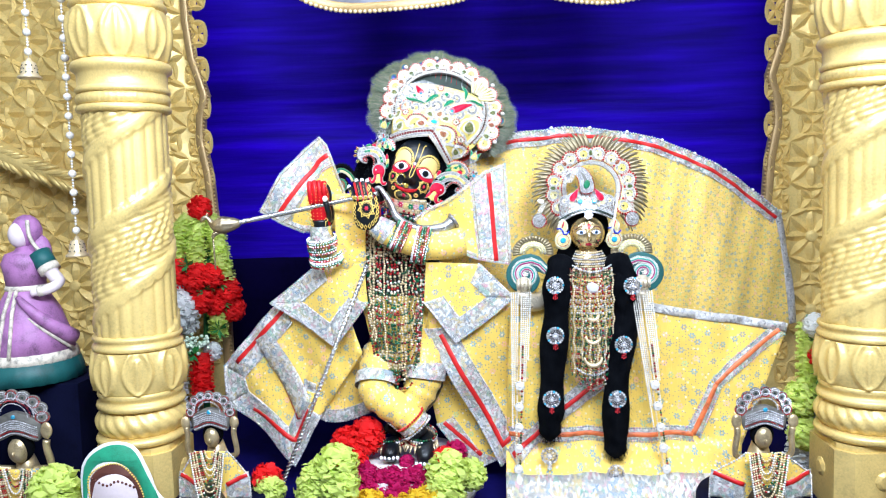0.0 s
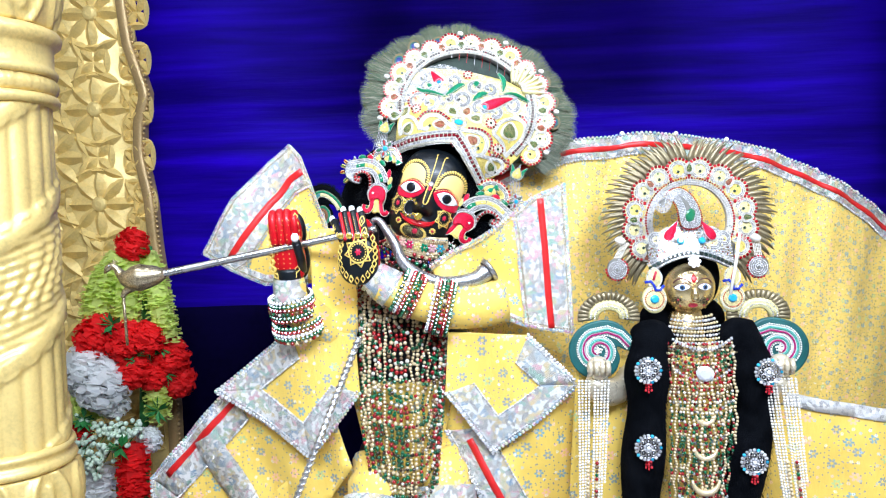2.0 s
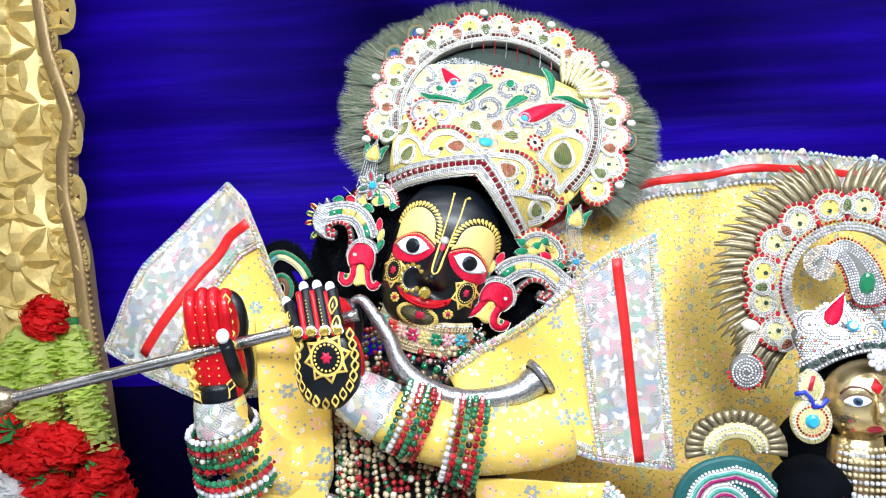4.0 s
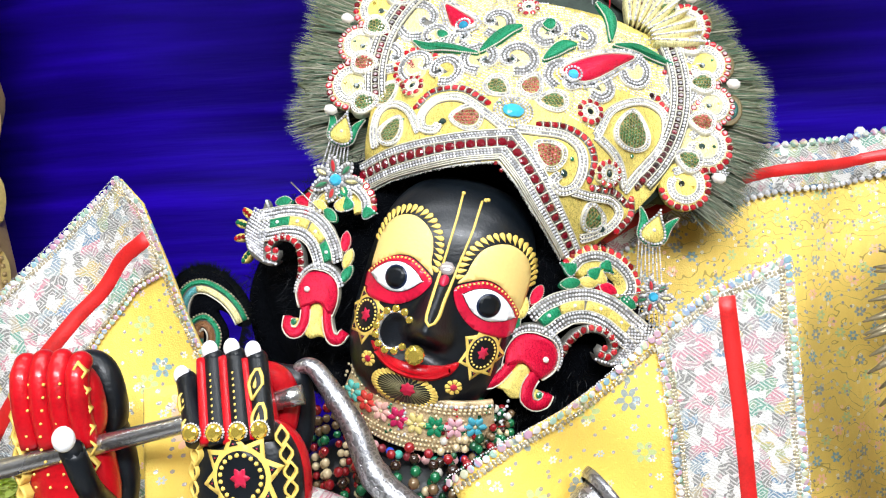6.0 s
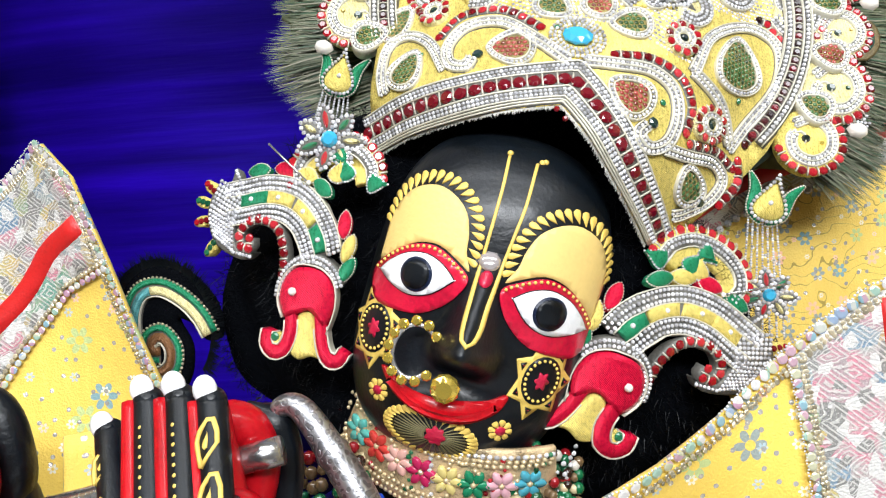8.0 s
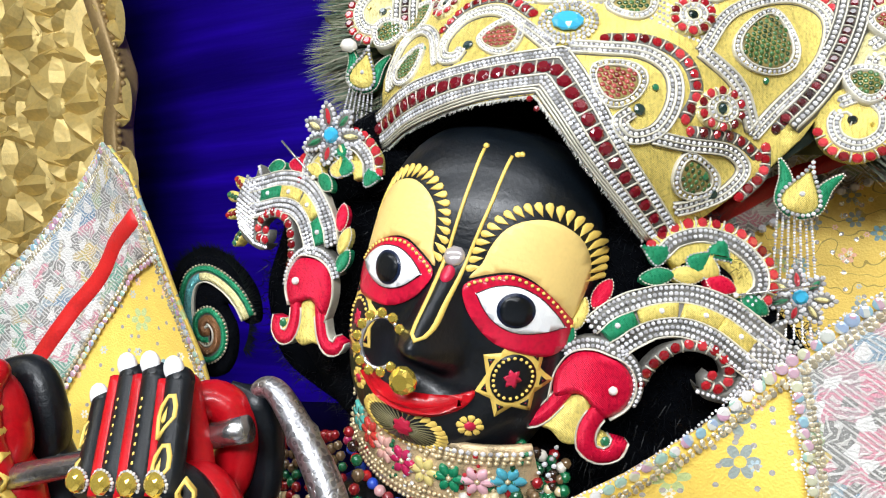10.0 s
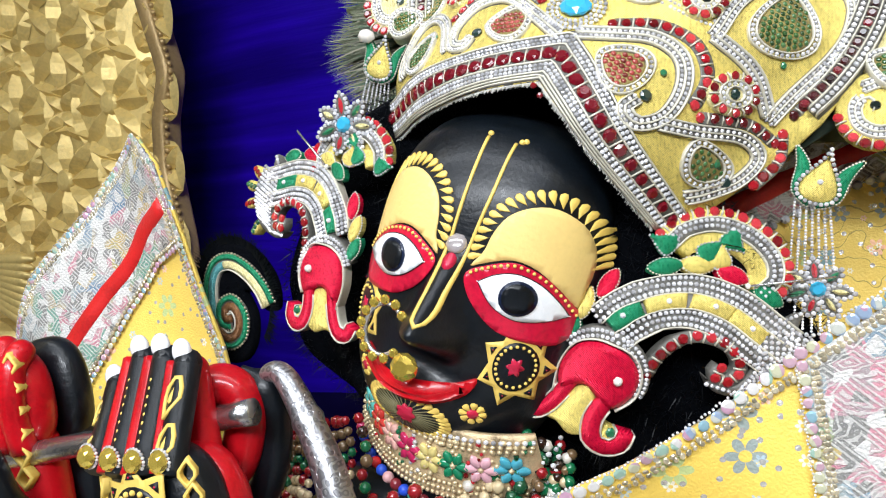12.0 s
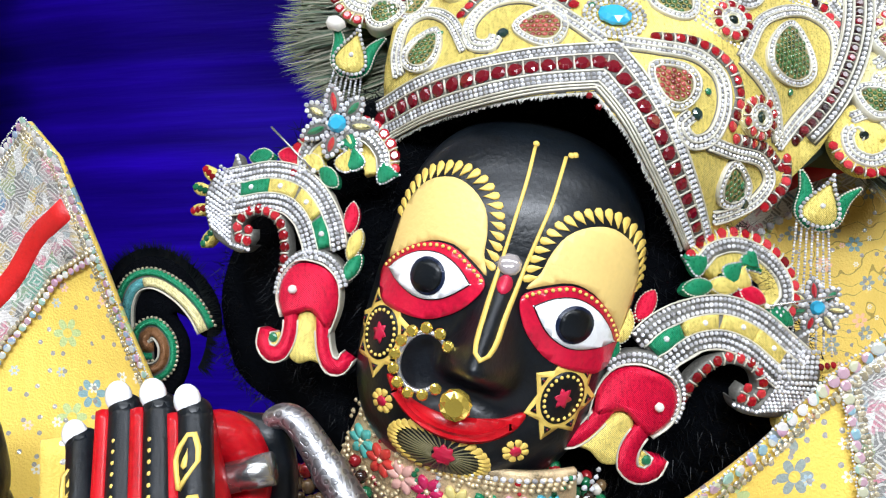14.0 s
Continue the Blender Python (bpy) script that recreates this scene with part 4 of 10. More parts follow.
for i in range(34):
    a = radians(360 / 34 * i)
    x, z = -0.0132 + 0.0240 * math.cos(a), -0.1765 + 0.0135 * math.sin(a)
    pad(st, FACE, drop(x, z, 0.0062, 0.0030, math.degrees(math.atan2(chin[1] - z, chin[0] - x)), 5), LINE, 0.0009, -0.0004, 0.0003)
    band(st, FACE, [(chin[0] + (x - chin[0]) * f, chin[1] + (z - chin[1]) * f) for f in (0.22, 0.5, 0.86)], 0.0006, OLIVE, 0.0005, -0.0004, step=0.004)
pad(st, FACE, [(chin[0] + (0.0050 + 0.0009 * math.cos(7 * a)) * math.cos(a), chin[1] + (0.0050 + 0.0009 * math.cos(7 * a)) * math.sin(a)) for a in (math.pi * k / 14 for k in range(28))], PINKRED, 0.0014, 0, 0.0004)
# neck, trunk, arms and legs of the statue
tube(st, spline([(-0.105, 2.082, 1.62), (-0.125, 2.084, 1.54), (-0.14, 2.08, 1.49)], 5), 0.036, BLACK, 20)
blob(st, (-0.135, 2.08, 1.35), (0.125, 0.065, 0.19), BLACK, power=2.6)
blob(st, (-0.125, 2.06, 1.12), (0.115, 0.07, 0.1), BLACK)
tube(st, spline([(-0.24, 2.08, 1.47), (-0.28, 2.02, 1.40), (-0.33, 1.95, 1.49), (-0.335, 1.94, 1.53)], 6), 0.024, BLACK, 12)
tube(st, spline([(-0.01, 2.08, 1.47), (0.02, 2.0, 1.43), (-0.10, 1.955, 1.455), (-0.185, 1.95, 1.50)], 6), 0.024, BLACK, 12)


def finger(g, points, r, mat):
    p = spline(points, 5)
    tube(g, p, [r] * len(p), mat, 10)
    ball(g, p[-1], r, mat, FINEBALL)


# hand held upright with its painted back to the hall
HAND = Surf(lambda a, b: 1.9055 + 9.0 * (a + 0.2) ** 2 + 1.6 * (b - 1.565) ** 2, None)
blob(st, (-0.202, 1.928, 1.545), (0.0375, 0.019, 0.048), BLACK, power=2.4)
blob(st, (-0.200, 1.943, 1.543), (0.0365, 0.017, 0.046), RED, power=2.4)
FINGERS = ((-0.229, 1.905, -0.248, 1.6145), (-0.2135, 1.905, -0.2275, 1.629), (-0.1985, 1.906, -0.212, 1.630), (-0.185, 1.909, -0.197, 1.628))
for i, (x0, y0, x1, z) in enumerate(FINGERS):
    def along(f, dx=0.0, dy=0.0):
        return (x0 + (x1 - x0) * f + dx, y0 + (1.936 - y0) * f + dy, 1.585 + (z - 1.585) * f)
    finger(st, [along(f, 0, 0.0075) for f in (-0.12, 0.15, 0.4, 0.7, 1.0)], 0.0072, BLACK)
    if i:
        tube(st, spline([along(f, -0.0078, 0.0048) for f in (-0.1, 0.3, 0.7, 1.0)], 4), 0.0040, RED, 8)
    blob(st, along(1.14, -0.0003, 0.002), (0.0058, 0.0042, 0.0070), WHITE, sides=14, rings=10)
    if i in (1, 2):
        for k in range(10):
            ball(st, along(0.07 + 0.082 * k, 0, 0.0002), 0.0013, LINE)
    else:
        def round_front(a, b):
            f = (b - 1.585) / (z - 1.585)
            side = min(0.0066, abs(a - x0 - (x1 - x0) * f))
            return y0 + (1.936 - y0) * f + 0.0073 - math.sqrt(0.0072 ** 2 - side ** 2)
        fs = Surf(round_front)
        for k in range(2):
            f = 0.22 + 0.47 * k
            cx, _, cz = along(f)
            hh = (z - 1.585) * 0.235
            band(st, fs, [(cx, cz - hh), (cx + 0.005, cz), (cx, cz + hh), (cx - 0.005, cz), (cx, cz - hh)], 0.0016, LINE, 0.0016, -0.002, step=0.005)
            pad(st, fs, drop(cx, cz, hh * 0.7, 0.002, 90, 4), LINE, 0.0012, -0.001, 0.0002)
star(st, HAND, -0.198, 1.559, 0.0270, 1.12)
for sgn in (-1, 1):
    line = spline([(-0.2 + sgn * 0.028, 1.583), (-0.201 + sgn * 0.033, 1.555), (-0.202 + sgn * 0.028, 1.528), (-0.203 + sgn * 0.012, 1.510), (-0.203, 1.506)], 8)
    for q in even(line, 0.012):
        band(st, HAND, [(q[0], q[1] - 0.0065), (q[0] + 0.0042, q[1]), (q[0], q[1] + 0.0065), (q[0] - 0.0042, q[1])], 0.0015, LINE, 0.0012, -0.003, True, 0.003)
# red inside of the hand: index and thumb make a ring round the tube
ring = spline([(-0.222, 1.950, 1.614), (-0.2255, 1.956, 1.597), (-0.2245, 1.962, 1.577), (-0.218, 1.966, 1.562), (-0.207, 1.970, 1.557), (-0.197, 1.974, 1.567), (-0.1915, 1.977, 1.587), (-0.193, 1.976, 1.602), (-0.2015, 1.972, 1.610), (-0.212, 1.962, 1.608)], 5, True)
tube(st, ring + ring[:1], [0.0118] * (len(ring) + 1), RED, 14, False)
finger(st, [(-0.190, 1.944, 1.555), (-0.194, 1.948, 1.580), (-0.199, 1.950, 1.607), (-0.201, 1.950, 1.622)], 0.0088, RED)
blob(st, (-0.205, 1.960, 1.545), (0.024, 0.016, 0.022), RED)
tube(st, spline([(-0.200, 1.984, 1.530), (-0.186, 1.987, 1.555), (-0.181, 1.989, 1.584), (-0.185, 1.987, 1.606), (-0.197, 1.982, 1.617)], 5), [0.0095] * 16 + [0.008, 0.006, 0.004, 0.003, 0.002], BLACK, 10)
# the other hand shows its red palm, fingers closed over the tube
blob(st, (-0.335, 1.944, 1.548), (0.031, 0.017, 0.046), RED, pose(0, 0, 0, 0, -8, 0), 2.4)
blob(st, (-0.335, 1.969, 1.553), (0.032, 0.014, 0.05), BLACK, pose(0, 0, 0, 0, -8, 0), 2.4)
blob(st, (-0.337, 1.941, 1.60), (0.028, 0.015, 0.032), RED, pose(0, 0, 0, 0, -10, 0), 2.6)
blob(st, (-0.335, 1.966, 1.60), (0.028, 0.013, 0.035), BLACK, pose(0, 0, 0, 0, -10, 0), 2.6)
finger(st, [(-0.310, 1.945, 1.525), (-0.306, 1.915, 1.55), (-0.311, 1.906, 1.578)], 0.008, BLACK)
blob(st, (-0.311, 1.898, 1.588), (0.0075, 0.006, 0.0085), WHITE, sides=14, rings=10)
PALM = Surf(lambda a, b: 1.9238 + 7 * (a + 0.337) ** 2 + 0.4 * (b - 1.57) ** 2)
for k in range(4):
    x = -0.3585 + 0.0135 * k
    finger(st, [(x + 0.002, 1.931, 1.575), (x, 1.9275, 1.60), (x - 0.002, 1.930, 1.622), (x - 0.003, 1.937, 1.634 - 0.002 * abs(k - 1.5))], 0.0078, RED)
for line in ([(-0.3630, 1.630), (-0.3655, 1.600), (-0.3640, 1.565), (-0.3630, 1.535), (-0.3540, 1.514), (-0.3380, 1.507), (-0.3220, 1.514), (-0.3140, 1.535)], [(-0.3120, 1.555), (-0.3130, 1.580), (-0.3150, 1.605), (-0.3170, 1.632)]):
    for q, r in zip(even(spline(line, 8), 0.0135), even(spline(line, 8), 0.0135)[1:]):
        m = ((q[0] + r[0]) / 2, (q[1] + r[1]) / 2)
        t = unit((r[0] - q[0], r[1] - q[1])) * 0.0042
        band(st, PALM, [q, (m[0] - t[1], m[1] + t[0]), r, (m[0] + t[1], m[1] - t[0])], 0.0016, LINE, 0.0030, -0.004, True, 0.004)
for x in (-0.352, -0.341, -0.330):
    for k in range(12):
        stud(st, *PALM.at(x + 0.002 * math.sin(0.7 * k), 1.522 + 0.0088 * k, 0.0014 if k < 6 else 0.003), 0.0011, LINE)
# crossed legs and feet
tube(st, spline([(-0.19, 2.04, 1.10), (-0.19, 1.98, 1.02), (-0.11, 1.95, 0.95), (-0.075, 1.94, 0.90)], 6), [0.05] * 6 + [0.045] * 6 + [0.033] * 7, BLACK, 14)
tube(st, spline([(-0.07, 2.04, 1.10), (-0.06, 2.02, 1.02), (-0.13, 2.01, 0.94), (-0.155, 2.0, 0.89)], 6), [0.05] * 6 + [0.045] * 6 + [0.033] * 7, BLACK, 14)
blob(st, (-0.155, 1.95, 0.862), (0.028, 0.065, 0.028), BLACK, power=2.4)
blob(st, (-0.055, 1.93, 0.872), (0.028, 0.06, 0.03), BLACK, pose(0, 0, 0, 25, 0, 0), 2.4)
for k in range(5):
    ball(st, (-0.178 + 0.0115 * k, 1.888 + 0.002 * abs(k - 2), 0.857), 0.0055, WHITE)
    ball(st, (-0.077 + 0.0115 * k, 1.874 + 0.002 * abs(k - 2), 0.845), 0.0055, WHITE)
thing("flute_player_statue", st, "black-painted temple statue with yellow and red face decoration and crossed legs", "statue")

g = Geo()
lathe(g, (-0.115, 1.99, 0.72), [(0.20, 0), (0.20, 0.02), (0.18, 0.03), (0.16, 0.05), (0.16, 0.085), (0.172, 0.095), (0.172, 0.11)], MARBLE, 48)
thing("pedestal", g, "round white stone pedestal under the black statue", "pedestal")

# ---- robes of the black statue ----


def edged(ob, s, poly, border=0.0, cloth_mat=None, open_edges=(), ribbon=(), beads=0.0036, name="panel", step=0.02, border_mat=None, label=""):
    """A cloth panel with a brocade border along its outer edges, an edging of beads and red ribbons. open_edges: indices of edges without border."""
    cloth_mat, border_mat = cloth_mat or YELLOW, border_mat or LACE
    g = Geo()
    cloth(g, s, poly, cloth_mat, step)
    sheet = part(name, g, ob, label)
    flip = area(poly) < 0
    n = len(poly)
    sign = -1 if flip else 1
    inner = offset(poly, sign * border, True)
    g, gb = Geo(), Geo()
    for i in range(n):
        if i in open_edges:
            continue
        j = (i + 1) % n
        cloth(g, s, [poly[i], poly[j], inner[j], inner[i]], border_mat, step, 0.003, 0.004)
        studs(gb, s, [poly[i], poly[j]], beads, SILVERBEAD if i % 2 else TRIMBEAD, beads * 2.2, 0.003, False, STONE, 0.7)
        studs(gb, s, offset([poly[i], poly[j]], sign * beads * 1.9), beads * 0.6, SILVERBEAD, beads * 1.5, 0.004)
        studs(gb, s, [inner[i], inner[j]], beads * 0.7, SILVERBEAD, beads * 1.6, 0.004)
    part("brocade_border", g, sheet, "silver brocade border")
    part("bead_edging", gb, sheet, "row of pearly beads", kind="stuff")
    for line in ribbon:
        g = Geo()
        band(g, s, line, 0.014, RIBBON, 0.0045, 0.001)
        part("ribbon", g, sheet, "flat red ribbon")
    return sheet


robe = base("robe", (-0.13, 2.0, 0.83), "yellow printed robe with silver brocade borders worn by the black statue", "garment")
left = Surf(lambda a, b: 2.062 + 0.012 * math.sin(22 * (a + 0.6 * b)) + 0.20 * max(0, 1.52 - b) ** 2 - 0.06 * (a + 0.35))
tip, corner = (-0.358, 1.768), (-0.552, 1.553)
outer = [tip, (-0.404, 1.735), (-0.477, 1.664), (-0.527, 1.587), corner, (-0.485, 1.517), (-0.415, 1.490), (-0.33, 1.488)]
inner = [(-0.278, 1.55), (-0.290, 1.61), (-0.305, 1.648), (-0.318, 1.69), (-0.337, 1.745), tip]
sleeve = outer + [(-0.27, 1.50)] + inner[:-1]
g = Geo()
cloth(g, left, sleeve, YELLOW, 0.012)
sheet = part("sleeve", g, robe, "flared sleeve spread stiffly to a point")
g, gb = Geo(), Geo()
fold = [(-0.320, 1.690), (-0.352, 1.676), (-0.385, 1.638), (-0.425, 1.575), (-0.452, 1.535), (-0.475, 1.523)]
cloth(g, left, outer[:5] + fold[::-1] + [(-0.337, 1.745)], LACE, 0.012, 0.003, 0.004)
cloth(g, left, [corner, (-0.485, 1.517), (-0.415, 1.490), (-0.33, 1.488), (-0.33, 1.508), (-0.415, 1.509), (-0.475, 1.531)], LACE, 0.012, 0.003, 0.004)
sequins(gb, left, outer, 0.0036, 0.003, -1)
sequins(gb, left, inner, 0.0034, 0.003, -1)
studs(gb, left, fold, 0.0017, GOLDBIT, 0.0037, 0.0035, False, STONE)
studs(gb, left, offset(fold, 0.004), 0.0024, TRIMBEAD, 0.0052, 0.0035, False, STONE, 0.5)
part("brocade_border", g, sheet, "pastel silver brocade")
part("bead_edging", gb, sheet, "scalloped edging of pale sequins", kind="stuff")
g = Geo()
band(g, left, [(-0.334, 1.716), (-0.362, 1.700), (-0.382, 1.672), (-0.405, 1.650), (-0.44, 1.606), (-0.488, 1.546)], 0.015, RIBBON, 0.0045, 0.001)
part("ribbon", g, sheet, "crumpled red ribbon")

right = Surf(lambda a, b: 2.05 - 0.06 * math.exp(-((a + 0.04) / 0.075) ** 2) + 0.010 * math.sin(34 * (a * 0.7 + b)) * max(0, 1 - max(0, a - 0.02) * 8) + 0.004 * math.sin(40 * a))
brow = [(-0.075, 1.522), (-0.032, 1.552), (0.010, 1.570), (0.045, 1.590), (0.083, 1.617), (0.128, 1.651), (0.187, 1.674)]
sleeve = [(0.187, 1.674), (0.199, 1.381), (0.10, 1.400), (0.035, 1.428), (-0.040, 1.462)] + brow[:-1]
g = Geo()
cloth(g, right, sleeve, YELLOW, 0.012)
sheet = part("sleeve", g, robe, "flared sleeve falling from the shoulder")
g, gb = Geo(), Geo()
cloth(g, right, [(0.187, 1.674), (0.199, 1.381), (0.108, 1.398), (0.103, 1.45), (0.094, 1.55), (0.087, 1.616), (0.128, 1.648)], LACE, 0.012, 0.003, 0.004)
cloth(g, right, [(0.10, 1.400), (0.035, 1.428), (0.036, 1.440), (0.10, 1.414)], LACE, 0.012, 0.003, 0.004)
sequins(gb, right, sleeve[:5], 0.0040, 0.003, 1)
sequins(gb, right, [(0.087, 1.614), (0.094, 1.55), (0.103, 1.45), (0.108, 1.398)], 0.0036, 0.004, -1)
sequins(gb, right, brow, 0.0044, 0.003, 1)
part("brocade_border", g, sheet, "pastel silver brocade")
part("bead_edging", gb, sheet, "rows of pearly beads", kind="stuff")
g = Geo()
band(g, right, [(0.139, 1.648), (0.146, 1.56), (0.151, 1.47), (0.157, 1.392)], 0.014, RIBBON, 0.0045, 0.001)
part("ribbon", g, sheet, "flat red ribbon")

# cloth of the forearms and the falls of cloth below them
g = Geo()
tube(g, spline([(0.06, 2.0, 1.455), (0.01, 1.985, 1.447), (-0.05, 1.968, 1.45), (-0.12, 1.955, 1.472), (-0.165, 1.95, 1.495)], 6), [0.044] * 6 + [0.042] * 6 + [0.038] * 6 + [0.032] * 7, YELLOW, 18)
part("forearm_cover", g, robe)
g = Geo()
tube(g, spline([(-0.25, 2.03, 1.40), (-0.29, 1.99, 1.415), (-0.325, 1.955, 1.46), (-0.337, 1.945, 1.505)], 6), [0.042] * 6 + [0.037] * 6 + [0.028] * 7, YELLOW, 18)
part("forearm_cover", g, robe)
drape = Surf(lambda a, b: 1.99 + 0.016 * math.sin(55 * (a + 0.28 + 0.25 * (b - 1.5))))
g = Geo()
cloth(g, drape, [(-0.305, 1.60), (-0.30, 1.45), (-0.262, 1.378), (-0.238, 1.372), (-0.222, 1.42), (-0.215, 1.57), (-0.25, 1.60)], YELLOW, 0.01)
part("sleeve_fall", g, robe, "soft fold of cloth under the raised arm")
chest = Surf(lambda a, b: 1.995 + 0.22 * max(0, b - 1.3) + 2.2 * (a + 0.13) ** 2 + 0.006 * math.sin(60 * a))
g = Geo()
cloth(g, chest, [(-0.245, 1.30), (-0.20, 1.10), (-0.06, 1.10), (-0.01, 1.30)], YELLOW, 0.015)
part("bodice", g, robe)
for pts, tight in ((((-0.18, 2.03, 1.13), (-0.195, 1.975, 1.06), (-0.185, 1.95, 1.02), (-0.11, 1.935, 0.965), (-0.078, 1.935, 0.93)), 0), (((-0.08, 2.04, 1.14), (-0.06, 2.005, 1.08), (-0.075, 1.99, 1.02), (-0.125, 1.975, 0.955), (-0.15, 1.965, 0.925)), 1)):
    g = Geo()
    p = spline(pts, 7)
    tube(g, p, [0.062 - 0.026 * i / len(p) + 0.003 * math.sin(1.9 * i) for i in range(len(p))], YELLOW, 20)
    leg = part("trouser_leg", g, robe, "yellow printed trouser leg in soft folds")
    g = Geo()
    q = [np.array(p[i]) for i in (6, 8, 10)]
    tube(g, q, 0.0635, LACE, 22, False)
    part("knee_band", g, leg, "silver brocade band")
    g = Geo()
    tube(g, [p[-5], p[-2]], 0.046, LACE, 20, False)
    for k in (-6, -1):
        c, d = np.array(p[k]), unit(np.array(p[-1]) - np.array(p[-4]))
        u, w = around(d)
        strand(g, [c + 0.046 * (u * math.cos(t) + w * math.sin(t)) for t in (2 * math.pi * m / 24 for m in range(25))], 0.004, RIBBON if k == -6 else SILVERBEAD)
    part("ankle_cuff", g, leg, "silver cuff edged with beads")

waist = Surf(lambda a, b: 1.955 + 0.010 * math.sin(30 * a + 6 * b) + 0.22 * abs(a + 0.13) ** 1.5)
hip = Surf(lambda a, b: 1.985 + 0.014 * math.sin(19 * a - 14 * b) + 0.008 * math.sin(47 * a + 25 * b) + 0.25 * abs(a + 0.13) ** 1.5)
low = Surf(lambda a, b: 2.03 + 0.012 * math.sin(26 * a + 8 * b))
edged(robe, waist, [(-0.345, 1.408), (-0.505, 1.285), (-0.313, 1.160), (-0.215, 1.285), (-0.222, 1.400)], 0.052, open_edges=(3, 4), name="waist_flap", step=0.015)
edged(robe, waist, [(-0.043, 1.400), (-0.05, 1.285), (0.036, 1.165), (0.205, 1.288), (0.107, 1.392)], 0.052, open_edges=(0, 4), name="waist_flap", step=0.015)
edged(robe, hip, [(-0.485, 1.292), (-0.690, 1.075), (-0.672, 0.965), (-0.458, 0.790), (-0.372, 0.945), (-0.235, 1.14), (-0.30, 1.30)], 0.072, open_edges=(5, 6, 4), name="skirt_panel", ribbon=([(-0.638, 1.095), (-0.475, 1.262)], [(-0.600, 0.946), (-0.457, 0.862), (-0.405, 0.962)], [(-0.561, 1.160), (-0.442, 0.928)]))
edged(robe, hip, [(-0.02, 1.33), (-0.055, 1.20), (0.160, 0.788), (0.285, 0.93), (0.225, 1.25)], 0.075, open_edges=(0, 3, 4), name="skirt_panel", ribbon=([(-0.008, 1.185), (0.166, 0.852), (0.262, 0.945)],))
band_g = Geo()
cloth(band_g, Surf(lambda a, b: hip.depth(a, b) - 0.006), [(-0.575, 1.165), (-0.52, 1.20), (-0.40, 0.985), (-0.445, 0.93)], LACE, 0.02)
part("inner_band", band_g, robe, "silver brocade band across the skirt")
edged(robe, low, spline([(-0.42, 1.05), (-0.405, 0.96), (-0.36, 0.925), (-0.27, 0.93), (-0.17, 0.985), (-0.2, 1.10), (-0.33, 1.12)], 3, True), 0.035, open_edges=tuple(range(12, 21)), name="underskirt", beads=0.0035)
edged(robe, Surf(lambda a, b: 2.06 + 0.01 * math.sin(20 * a)), [(-0.03, 0.90), (0.075, 0.752), (0.15, 0.79), (0.03, 1.05), (-0.06, 1.05)], 0.05, open_edges=(2, 3, 4), name="back_panel", border_mat=LACE, ribbon=([(-0.01, 0.905), (0.10, 0.80)],))

# ---- bead necklaces, bangles, anklets ----
neck = base("bead_necklaces", (-0.13, 1.96, 1.30), "dense cascade of red, green and gold bead necklaces", "necklace")
random.seed(5)
for k in range(17):
    t = k / 16
    top, bottom, w = 1.575 - 0.028 * t, 1.50 - 0.46 * t ** 0.9, 0.045 + 0.055 * min(1, t * 1.8)
    cx = -0.115 - 0.02 * t
    pts = []
    for i in range(25):
        u = -1 + 2 * i / 24
        x = cx + w * u * (1 - 0.10 * t)
        z = bottom + (top - bottom) * abs(u) ** (2.0 + 3.2 * t)
        y = 1.950 + 3.0 * (x + 0.125) ** 2 - 0.006 * (1 - abs(u)) + random.uniform(-0.004, 0.004) + 0.26 * max(0, z - 1.25)
        pts.append((x + random.uniform(-0.003, 0.003), y, z))
    g = Geo()
    strand(g, spline(pts, 3), random.choice((0.0036, 0.0042, 0.0032)), NECKBEADS)
    part("bead_string", g, neck, kind="stuff")
for k in range(15):
    x = -0.208 + 0.0105 * k
    z1 = 1.02 + 2.3 * abs(x + 0.132) + random.uniform(-0.02, 0.03)
    pts = [(x + 0.004 * math.sin(3 * i + k), 1.948 + 2.6 * (x + 0.13) ** 2 + random.uniform(-0.003, 0.003) + 0.26 * max(0, 1.47 + (z1 - 1.47) * i / 14 - 1.25), 1.47 + (z1 - 1.47) * i / 14) for i in range(15)]
    g = Geo()
    strand(g, [((p[0] + 0.13) * (1 - 0.35 * max(0, 1.25 - p[2]) / 0.25) - 0.13, p[1], p[2]) for p in pts], random.choice((0.0034, 0.0044)), random.choice((NECKBEADS, NECKBEADS, GOLDMETAL)))
    part("bead_string", g, neck, kind="stuff")
for k in range(9):
    a0, z0 = -0.165 + 0.0145 * k, 1.545 - 0.02 * abs(k - 4) / 4
    g = Geo()
    strand(g, [(a0 + 0.005 * math.sin(i), 2.012 + 2.0 * (a0 + 0.11) ** 2 - 0.002 * i, z0 - 0.0105 * i) for i in range(10)], 0.0046, NECKBEADS)
    part("bead_string", g, neck, kind="stuff")

HEADN = np.array(HEAD)
neckband = Surf(lambda a, b: 0.014 + 8.0 * (a + 0.002) ** 2 - 0.30 * (b + 0.21), HEAD @ pose(0.008, 0.010, 0.006))


def sag(a):
    return 2.2 * (a + 0.012) ** 2 + 0.10 * (a + 0.012)


